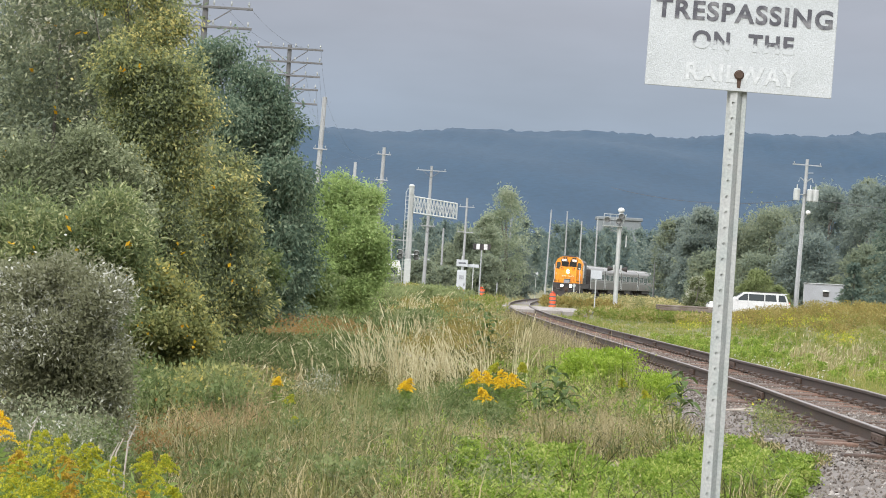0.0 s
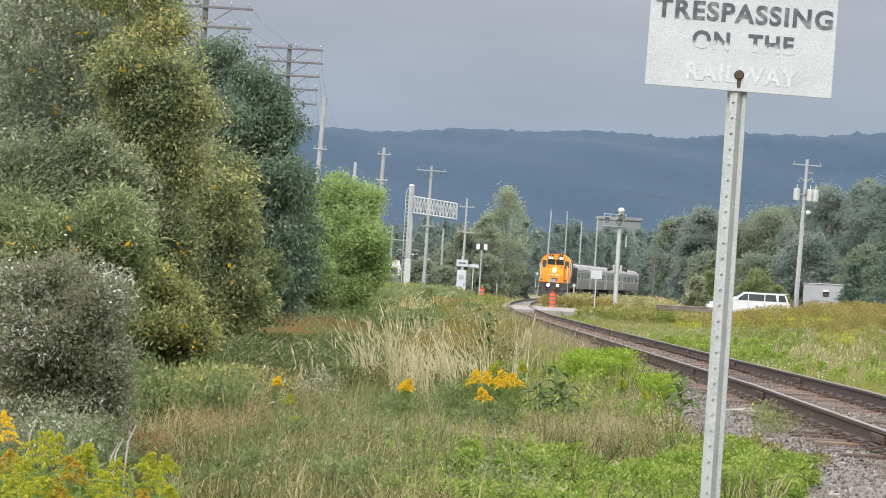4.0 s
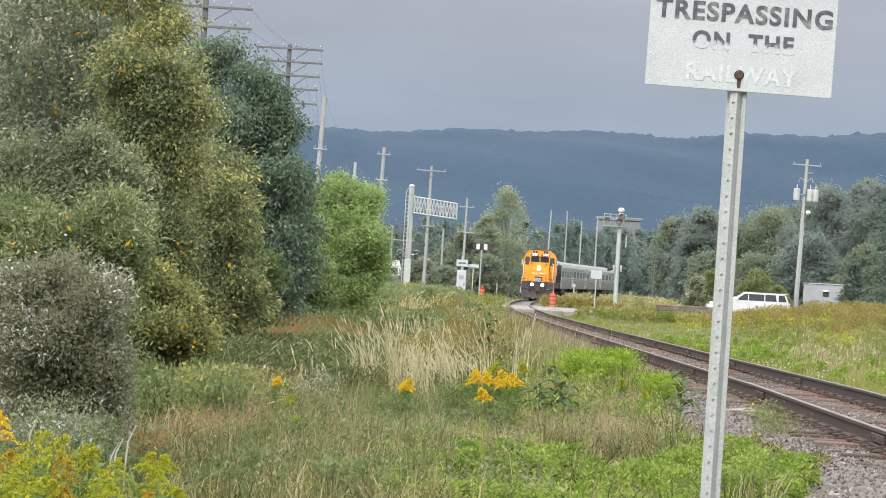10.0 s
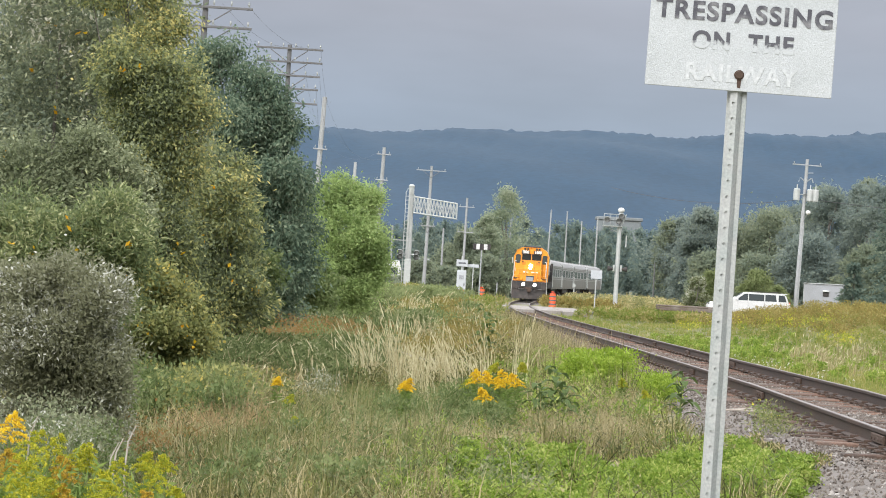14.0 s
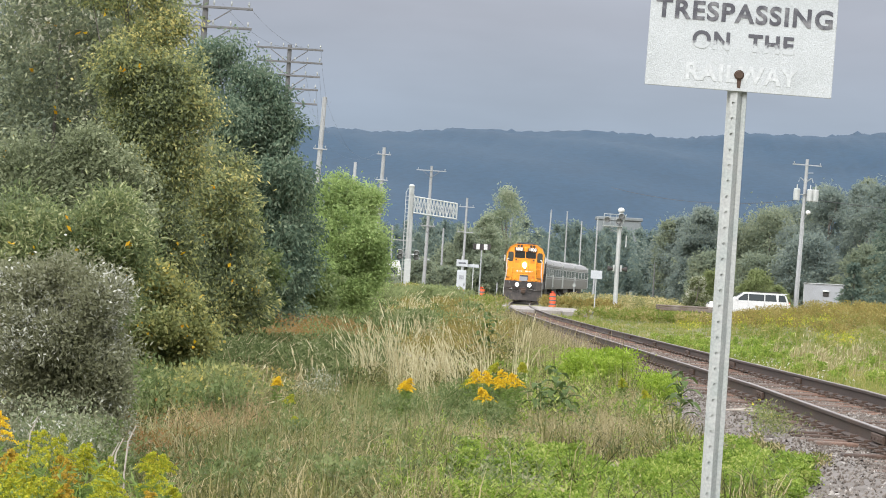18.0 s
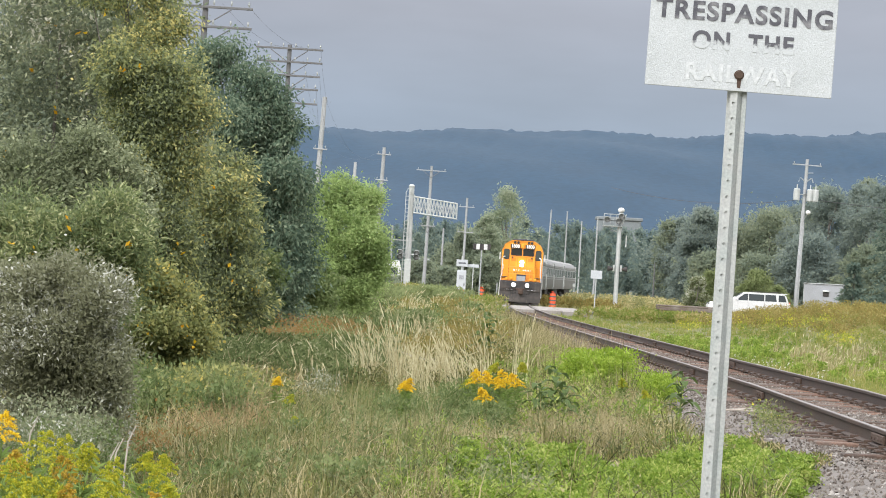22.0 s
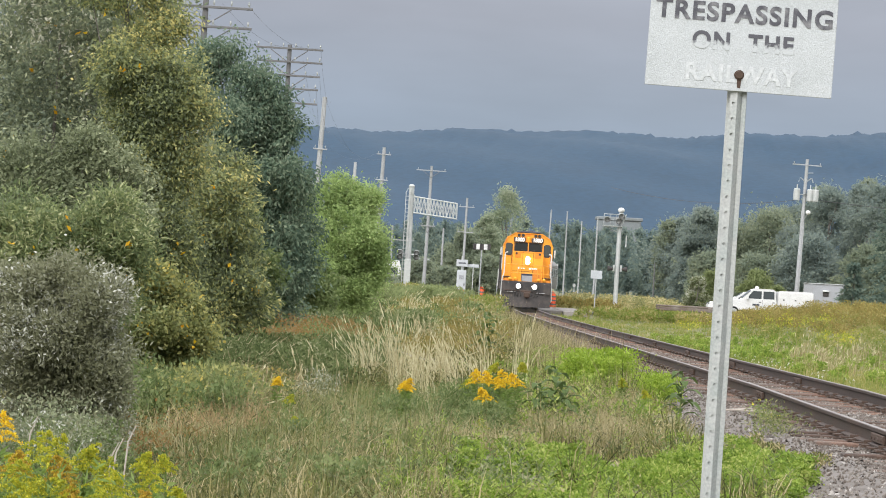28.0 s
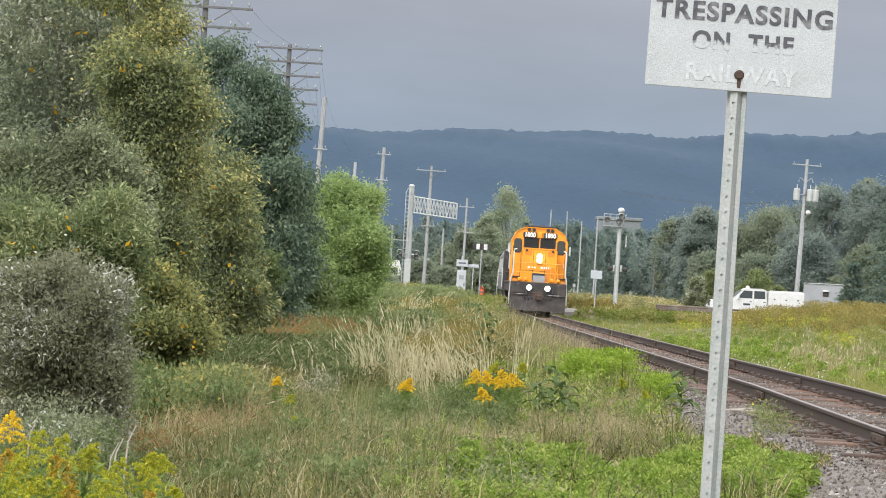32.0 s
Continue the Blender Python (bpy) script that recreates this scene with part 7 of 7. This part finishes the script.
def barrel(x, y, h=1.0, seed=0):
    z0 = float(ground_z(x, y))
    root = thing("traffic_barrel", "orange traffic barrel with dark bands", "barrel", pose(x, y, z0 - 0.02), "traffic barrels")
    for k in range(4):
        part("ring", Shape().tube([(0, 0, (0.08 + k * 0.23) * h), (0, 0, (0.23 + k * 0.23) * h)], [0.29 - 0.02 * k, 0.28 - 0.02 * k], 18), M["barrel"], root)
    for k in range(3):
        part("band", Shape().tube([(0, 0, (0.225 + k * 0.23) * h), (0, 0, (0.315 + k * 0.23) * h)], 0.283 - 0.02 * k, 18), M["old_wood"], root, "dull dark band")
    part("foot", Shape().tube([(0, 0, 0), (0, 0, 0.09)], [0.42, 0.40], 18), M["tyre"], root, "black rubber foot")
    part("grip", Shape().box(0, 0, 1.0 * h, 0.22, 0.05, 0.06, 0.02), M["barrel"], root)


barrel(8.36, 249, 1.25)
barrel(3.1, 254, 1.35)

# rusted steel ramp beside the road
ramp = thing("loading_ramp", "low rusted steel loading ramp in the grass", "ramp", pose(15.1, 205, 0.25))
part("deck", Shape().box(0, 0, 0.42, 3.6, 1.6, 0.10, 0.02), M["rust"], ramp, "weathered pale deck")
part("side_beam", Shape().box(0, -0.78, 0.24, 3.6, 0.08, 0.22, 0.02), M["rust"], ramp)
part("side_beam", Shape().box(0, 0.78, 0.24, 3.6, 0.08, 0.22, 0.02), M["rust"], ramp)
for o in (-1.6, -0.4, 0.8):
    part("leg", Shape().box(o, -0.6, -0.1, 0.3, 0.3, 0.6, 0.03), M["rust"], ramp)

# small service building
shed = thing("service_hut", "small pale grey service hut with a flat roof", "hut", pose(28.1, 245, -0.2, 0, 0, -6))
part("wall", Shape().box(0, 0, 1.4, 2.9, 2.6, 2.8, 0.02), M["grey_wall"], shed)
part("roof", Shape().box(0, 0, 2.84, 3.06, 2.76, 0.07, 0.02), M["galv"], shed, "thin metal roof edge")
vent = part("vent", Shape().box(0.15, -1.33, 2.1, 0.42, 0.08, 0.36, 0.02), M["black"], shed, "dark louvred vent")
part("vent_hood", Shape().box(0.15, -1.42, 2.32, 0.46, 0.24, 0.1, 0.02), M["white"], vent)
part("corner_trim", Shape().box(-1.46, -1.31, 1.4, 0.06, 0.04, 2.8, 0.005), M["galv"], shed)

# pale buildings and vans far to the other side of the road
for x, y, w, h, lab in ((-5.0, 330, 1.9, 3.35, "white panel van parked far beyond the bushes"), (-7.6, 335, 2.4, 3.3, "white panel van parked far beyond the bushes")):
    van = thing("parked_van", lab, "van", pose(x, y, -0.3))
    part("body", Shape().prism([(-w / 2, 0.5), (w / 2, 0.5), (w / 2, h * 0.75), (w / 2 - 0.2, h), (-w / 2 + 0.1, h), (-w / 2, h - 0.2)], -2.4, 2.4), M["white"], van)
    part("rear_window", Shape().box(0, -2.41, h * 0.68, w * 0.7, 0.03, h * 0.2, 0.02), M["glass"], van)
    for s in (-1, 1):
        part("wheel", Shape().tube([(s * w * 0.42, -1.5, 0.35), (s * w * 0.5, -1.5, 0.35)], 0.36, 14), M["tyre"], van)
hangar = thing("far_building", "long grey flat-roofed building below the ridge", "building", pose(63.2, 1210, -1))
part("wall", Shape().box(0, 0, 13, 15.5, 14, 26, 0.3), M["far_wall"], hangar)
part("roof", Shape().box(0, 0, 26.6, 16.6, 15, 1.2, 0.2), M["far_wall"], hangar)

# ---- cables ----
def cable(a, b, sag, r=0.004, label="thin dark overhead cable"):
    a, b = Vector(a), Vector(b)
    pts = [a.lerp(b, t / 14) - Vector((0, 0, sag * 4 * (t / 14) * (1 - t / 14))) for t in range(15)]
    tagged(part("cable", Shape().tube(pts, r, 5), M["wire"]), label, "cable", "overhead cables")


for o, z in ((-1.3, 11.1), (-0.5, 11.1), (0.5, 11.1), (1.3, 11.1), (1.2, 10.0), (1.2, 9.4)):
    cable((-7.85 + o, 105, z - 1.1), (-6.87 + o, 140, z), 0.5)
for o, z, ze in ((1.3, 11.1, 11.9), (0.6, 10.5, 10.1), (1.3, 10.0, 10.1), (1.2, 9.4, 7.0)):
    cable((-6.87 + o, 140, z), (-7.55 + o * 0.3, 200, ze), 0.9)
cable((-7.55, 200, 12.1), (-6.05, 206, 9.2), 0.25)
for o in (-0.6, 0.6):
    cable((-7.55 + o, 200, 10.0), (-4.98 + o, 260, 11.1), 1.0)
cable((26.6, 250, 8.9), (13.0, 262, 9.4), 0.7, 0.02)
cable((26.9, 250, 9.0), (60, 250, 9.2), 0.8, 0.02)


# ---- vehicles ----
def road_wheel(parent, x, y, r):
    ob = part("wheel", Shape().tube([(0, -0.12, 0), (0, -0.11, 0), (0, 0.11, 0), (0, 0.12, 0)], [r * 0.9, r, r, r * 0.9], 22), M["tyre"], parent, "black tyre", at=pose(x, y, r))
    s = -1 if y < 0 else 1
    part("rim", Shape().tube([(0, s * 0.115, 0), (0, s * 0.135, 0)], [r * 0.62, r * 0.55], 16).box(0, s * 0.135, 0, r * 0.9, 0.02, 0.07).box(0, s * 0.135, 0, 0.07, 0.02, r * 0.9), M["alu"], ob)
    return ob


suv = thing("estate_car", "large white sport utility vehicle with dark windows", "car", pose(21.45, 232.5, -0.05))
SX = 2.85


def side(outline, y0, y1):
    return Shape().prism(outline, y0, y1)


part("body", side([(-2.82, 0.42), (2.80, 0.42), (2.86, 0.75), (2.82, 1.12), (2.6, 1.2), (-1.25, 1.2), (-1.5, 1.16), (-2.6, 1.02), (-2.85, 0.85), (-2.87, 0.6)], -0.98, 0.98), M["white"], suv, "white car body")
part("cabin", side([(-1.30, 1.195), (2.72, 1.195), (2.55, 1.62), (2.36, 1.80), (-0.10, 1.82), (-0.45, 1.76)], -0.86, 0.86), M["white"], suv, "white roof and pillars")
for s in (-1, 1):
    y = s * 0.865
    for a, b, c, d in ((-0.98, -0.12, -0.34, -0.10), (-0.05, 1.02, -0.05, 1.02), (1.09, 1.9, 1.09, 1.8), (2.02, 2.58, 2.02, 2.42)):
        part("side_window", side([(a, 1.23), (b, 1.23), (d, 1.69), (c, 1.69)], y - 0.012, y + 0.012), M["glass"], suv, "tinted side window")
    part("roof_rail", Shape().tube([(0.1, s * 0.78, 1.82), (0.15, s * 0.78, 1.88), (2.2, s * 0.78, 1.87), (2.3, s * 0.78, 1.80)], 0.022, 6), M["black"], suv)
    part("mirror", Shape().box(-0.85, s * 1.06, 1.27, 0.12, 0.2, 0.16, 0.04), M["white"], suv)
    for x in (-0.1, 1.05):
        part("door_handle", Shape().box(x - 0.15, s * 0.985, 1.05, 0.18, 0.03, 0.035, 0.01), M["white"], suv)
        part("door_seam", Shape().box(x, s * 0.981, 0.82, 0.012, 0.006, 0.72), M["black"], suv)
    part("tail_lamp", Shape().box(2.80, s * 0.82, 1.05, 0.08, 0.2, 0.35, 0.02), M["barrel"], suv)
    part("headlamp", Shape().box(-2.80, s * 0.72, 0.88, 0.12, 0.4, 0.16, 0.03), M["glass"], suv)
    for x in (-1.75, 1.75):
        road_wheel(suv, x, s * 0.86, 0.39)
part("windscreen", Shape().box(0, 0, 0, 0.02, 1.55, 0.95, 0.01, pose(-0.86, 0, 1.48, 0, 53, 0)), M["glass"], suv)
part("rear_window", Shape().box(0, 0, 0, 0.02, 1.5, 0.5, 0.01, pose(2.62, 0, 1.45, 0, -22, 0)), M["glass"], suv)
part("rear_spoiler", Shape().box(2.48, 0, 1.78, 0.3, 1.5, 0.05, 0.02), M["white"], suv)
part("bumper", Shape().box(-2.86, 0, 0.5, 0.14, 1.9, 0.26, 0.05), M["black"], suv)

truck = thing("service_truck", "white crew-cab service truck with a tool body", "truck", pose(21.43, 227.3, -0.05))
part("cab_body", side([(-3.12, 0.55), (0.75, 0.55), (0.75, 1.28), (-1.55, 1.28), (-1.75, 1.24), (-2.95, 1.14), (-3.15, 1.0)], -0.98, 0.98), M["white"], truck, "white bonnet and doors")
part("cab_top", side([(-1.62, 1.275), (0.72, 1.275), (0.66, 1.92), (0.45, 2.02), (-0.70, 2.02), (-0.92, 1.94)], -0.86, 0.86), M["white"], truck, "white cab roof")
part("tool_body", Shape().box(2.02, 0, 1.38, 2.42, 2.05, 1.02, 0.03), M["white"], truck, "white tool body with lockers")
part("chassis", Shape().box(0.1, 0, 0.55, 6.2, 0.9, 0.22, 0.02).box(3.2, 0, 0.6, 0.14, 1.9, 0.18, 0.02), M["black"], truck)
for s in (-1, 1):
    y = s * 0.866
    part("front_window", side([(-1.28, 1.34), (-0.28, 1.34), (-0.28, 1.86), (-0.86, 1.86)], y - 0.012, y + 0.012), M["glass"], truck, "dark side window")
    part("rear_window", side([(-0.16, 1.34), (0.60, 1.34), (0.57, 1.86), (-0.16, 1.86)], y - 0.012, y + 0.012), M["glass"], truck, "dark side window")
    for x in (-0.22, 0.7):
        part("door_seam", Shape().box(x, s * 0.982, 0.95, 0.014, 0.006, 0.62), M["black"], truck)
        part("door_handle", Shape().box(x - 0.16, s * 0.99, 1.12, 0.18, 0.03, 0.05, 0.01), M["black"], truck)
    part("emblem_bar", Shape().box(-0.65, s * 0.985, 0.93, 0.48, 0.008, 0.13, 0.0), M["navy"], truck, "dark blue emblem on the door")
    part("mirror", Shape().box(-1.25, s * 1.14, 1.42, 0.14, 0.22, 0.32, 0.04), M["white"], truck)
    for k in range(3):
        lk = part("locker_door", Shape().box(1.22 + k * 0.8, s * 1.03, 1.38, 0.74, 0.02, 0.92, 0.01), M["white"], truck)
        part("latch", Shape().box(1.22 + k * 0.8, s * 1.045, 1.35, 0.12, 0.02, 0.08, 0.01), M["black"], lk)
    part("headlamp", Shape().box(-3.12, s * 0.75, 0.98, 0.1, 0.36, 0.22, 0.03), M["glass"], truck)
truck_wheels = [road_wheel(truck, x, s * 0.86, 0.40) for x in (-2.15, 2.0) for s in (-1, 1)]
part("windscreen", Shape().box(0, 0, 0, 0.02, 1.55, 0.82, 0.01, pose(-1.30, 0, 1.62, 0, 46, 0)), M["glass"], truck)
part("grille", Shape().box(-3.15, 0, 0.92, 0.06, 1.1, 0.4, 0.02), M["black"], truck)
part("bumper", Shape().box(-3.2, 0, 0.62, 0.16, 1.95, 0.22, 0.04), M["alu"], truck)
part("beacon", Shape().tube([(-0.55, 0, 2.02), (-0.55, 0, 2.10), (-0.55, 0, 2.2)], [0.14, 0.14, 0.08], 12), M["signal_white"], truck, "pale roof beacon")
part("ladder_rack", Shape().tube([(0.9, -0.95, 1.92), (3.1, -0.95, 1.92)], 0.03, 6), M["white"], truck)

# how far the truck still has to go, before it stops beside the car
TO_GO = [(0.0, 118.0), (20.0, 28.2), (22.0, 19.6), (23.0, 15.0), (23.6, 11.0), (24.0, 8.3), (24.4, 6.35), (24.8, 4.85), (25.2, 3.85), (25.5, 3.3), (26.5, 1.9), (27.5, 0.95), (28.0, 0.62), (28.5, 0.34), (29.0, 0.15), (29.5, 0.02), (30.0, 0.0), (32.0, 0.0)]


def move_truck():
    ts, ds = zip(*TO_GO)
    times = [k * 0.1 for k in range(321)]
    gone = [float(np.interp(t, ts, ds)) for t in times]
    sm = [sum(gone[max(0, i - 2):i + 3]) / len(gone[max(0, i - 2):i + 3]) for i in range(321)]
    walk(truck, [(t, pose(21.43 + g, 227.3, 0.0)) for t, g in zip(times, sm)])
    for w in truck_wheels:
        at = w.matrix_basis.translation.copy()
        walk(w, [(t, Matrix.Translation(at) @ pose(0, 0, 0, 0, math.degrees((g - sm[0]) / 0.40), 0)) for t, g in zip(times, sm)])


def move_plants():
    """Near goldenrods rock in the wind."""
    for k, ob in enumerate(swaying):
        base = ob.matrix_basis.copy()
        r = random.Random(900 + k)
        ph, sp, amp = r.uniform(0, 6.28), r.uniform(0.9, 1.5), r.uniform(0.7, 1.7)
        rows = []
        for i in range(65):
            t = i * 0.5
            a = amp * (math.sin(sp * t + ph) + 0.5 * math.sin(2.3 * sp * t + ph * 2))
            rows.append((t, Matrix.Translation(base.translation) @ pose(0, 0, 0, a * 0.3, a, 0) @ base.to_3x3().to_4x4()))
        walk(ob, rows)


# ---- sleepers, ballast and fastenings ----
tie_mesh = [Shape().box(0, 0, 0, 2.59, 0.225, 0.17, 0.012).mesh("sleeper", M["sleeper"]) for k in range(3)]
plate_mesh = Shape().box(0, 0, 0, 0.30, 0.19, 0.02).mesh("tie_plate", M["plate"])
rr = random.Random(4)
tie_ys = [28 + k * 0.55 for k in range(400)]
rest = Shape()
for k, y in enumerate(tie_ys):
    m = Matrix.Translation(along(y, rr.uniform(-0.05, 0.05), -0.172 - 0.02 - 0.085 - max(0, rr.gauss(0.016, 0.018)))) @ pose(0, 0, 0, 0, rr.uniform(-0.4, 0.4), rr.uniform(-3, 3))
    if k < 290:
        part("sleeper", tie_mesh[k % 3], None, track, at=m)
    elif y < 214:
        rest.box(0, 0, 0, 2.59, 0.225, 0.17, 0.0, m)
tagged(part("far_sleepers", rest, M["sleeper"], track), kind="stuff")
for k, y in enumerate(tie_ys[:150]):
    for s in (-1, 1):
        if k < 60:
            part("tie_plate", plate_mesh, None, track, at=Matrix.Translation(along(y, s * 0.7535, -0.181)))
anchor_mesh = Shape().box(0, 0, 0, 0.20, 0.05, 0.06, 0.01).mesh("rail_anchor", M["plate"])
for k, y in enumerate(tie_ys[:120]):
    if k % 2 == 0:
        for s in (-1, 1):
            part("rail_anchor", anchor_mesh, None, track, at=Matrix.Translation(along(y + 0.15, s * 0.7535, -0.165)))
bar_mesh = Shape().box(0, 0, 0, 0.035, 0.9, 0.085, 0.008).mesh("joint_bar", M["plate"])
bolt_mesh = Shape().tube([(-0.055, 0, 0), (0.055, 0, 0)], 0.019, 6).mesh("joint_bolt", M["plate"])
for s, first in ((-1, 43.9 - 11.9), (1, 53.3 - 11.9)):
    for k in range(12):
        y = first + k * 11.9
        for f in (-1, 1):
            jb = part("joint_bar", bar_mesh, None, track, at=Matrix.Translation(along(y, s * 0.7535 + f * 0.03, -0.095)))
        for b in (-0.34, -0.12, 0.12, 0.34):
            part("joint_bolt", bolt_mesh, None, track, at=Matrix.Translation(along(y + b, s * 0.7535, -0.095)))
# ballast bed and its loose stones
vs, fs = [], []
BED = [(-2.5, -0.45), (-1.75, -0.30), (-1.40, -0.226), (1.40, -0.226), (1.75, -0.30), (2.4, -0.45)]
bed_ys = list(np.arange(12, 213, 3.0)) + list(np.arange(225, 640, 9.0))
for y in bed_ys:
    vs += [along(y, o, z) for o, z in BED]
nb_ = len(BED)
fs = [(i * nb_ + k, i * nb_ + k + 1, (i + 1) * nb_ + k + 1, (i + 1) * nb_ + k) for i in range(len(bed_ys) - 1) for k in range(nb_ - 1)]
sh = Shape()
sh.v, sh.f = [tuple(q) for q in vs], fs
tagged(part("ballast_bed", sh, M["gravel"]), "grey gravel ballast bed under the track", "ballast", kind="structure")
rng = np.random.default_rng(77)


def stones(n, y0, y1, o0, o1, size, power=1.0):
    y = y0 + (y1 - y0) * rng.uniform(0, 1, n) ** power
    o = rng.uniform(o0, o1, n)
    y = np.where((np.abs(o) < 1.3) & (((y - 28) % 0.55) < 0.14), y + 0.2, y)
    z = np.interp(o, [q[0] for q in BED], [q[1] for q in BED]) + rail_z(y)
    c = np.stack([track_x(y) + o, y, z + size * 0.15], 1)
    s = size * rng.uniform(0.45, 1.25, (n, 1))
    v = np.stack([c + unit(rng.normal(size=(n, 3)) * 0.45 + np.array(d)) * s * 0.5 for d in ((1, 0, -0.3), (0, 1, -0.3), (-1, 0, -0.3), (0, -1, -0.3), (0.1, -0.1, 1.0))], 1).reshape(-1, 3)
    k = np.arange(n)[:, None] * 5
    f = np.concatenate([k + np.array(t) for t in ((0, 1, 4), (1, 2, 4), (2, 3, 4), (3, 0, 4))], 0)
    return mesh_np("ballast_stones", v, f, M["stone"])


stuff("ballast_stones", stones(38000, 22, 60, -2.9, 1.9, 0.038, 1.2), "loose grey crushed-stone ballast", "ballast")
stuff("ballast_stones", stones(20000, 52, 130, -1.7, 1.6, 0.055, 1.2), "loose grey crushed-stone ballast", "ballast")
for k, (x, h, w) in enumerate(((23.3, 3.7, 3.2), (20.2, 3.4, 3.0), (25.0, 2.6, 2.4))):
    tree("lime_bush", "fresh yellow-green bush beside the pale shrub", "shrub", x, 247 + k, h, w, M["bush_leaf"], 7000, 0.2, 0.1, 91 + k, clear=0.03, clumps=90, limbs=4, sigma=0.32, simple=True, group="bushes behind the parked car")
shrub = tree("pale_shrub", "pale-leaved shrub behind the parked car", "shrub", 18.5, 242, 3.0, 2.2, M["blossom"], 5000, 0.2, 0.1, 90, clear=0.03, clumps=60, limbs=4, sigma=0.25, simple=True)
fallen = thing("fallen_branch", "bleached fallen branch in the grass", "branch", pose(-0.35, 55, float(ground_z(-0.35, 55)) + 0.3))
part("branch", Shape().tube([(-0.25, 0, 0.12), (0, 0, 0.05), (0.3, 0.05, 0.0)], [0.01, 0.025, 0.018], 6), M["dead_wood"], fallen)
part("branch_stub", Shape().tube([(0, 0, 0.05), (0.05, 0, -0.35)], [0.012, 0.008], 6), M["dead_wood"], fallen)
for x, h, k in ((-1.37, 0.95, 0), (-1.35, 0.97, 1), (-1.30, 1.02, 2), (-1.72, 1.08, 3)):
    stalk = thing("dry_stalk", "bleached dead stalk, bent over", "stalk", pose(x, 14.25, float(ground_z(x, 14.25))), "dead stalks by the goldenrods")
    part("stem", Shape().tube([(0, 0, 0), (-0.01, 0, h * 0.8), (0.0, 0, h * 0.93), (0.03, 0, h)], [0.003, 0.004, 0.004, 0.002], 6), M["dead_wood"], stalk)
stick = thing("dry_stick", "bleached forked stick lying on the ballast", "stick", pose(3.72, 40.5, float(rail_z(40)) - 0.25))
part("branch", Shape().tube([(-0.35, 0.2, 0.02), (-0.1, 0, 0.06), (0.25, -0.1, 0.05), (0.45, -0.35, 0.02)], [0.012, 0.014, 0.012, 0.006], 6), M["dead_wood"], stick)
part("fork", Shape().tube([(-0.1, 0, 0.06), (0.1, 0.12, 0.08), (0.4, 0.05, 0.04)], [0.010, 0.010, 0.005], 6), M["dead_wood"], stick)


# ---- what moves ----
def motions():
    move_train()
    move_truck()
    move_plants()


motions()
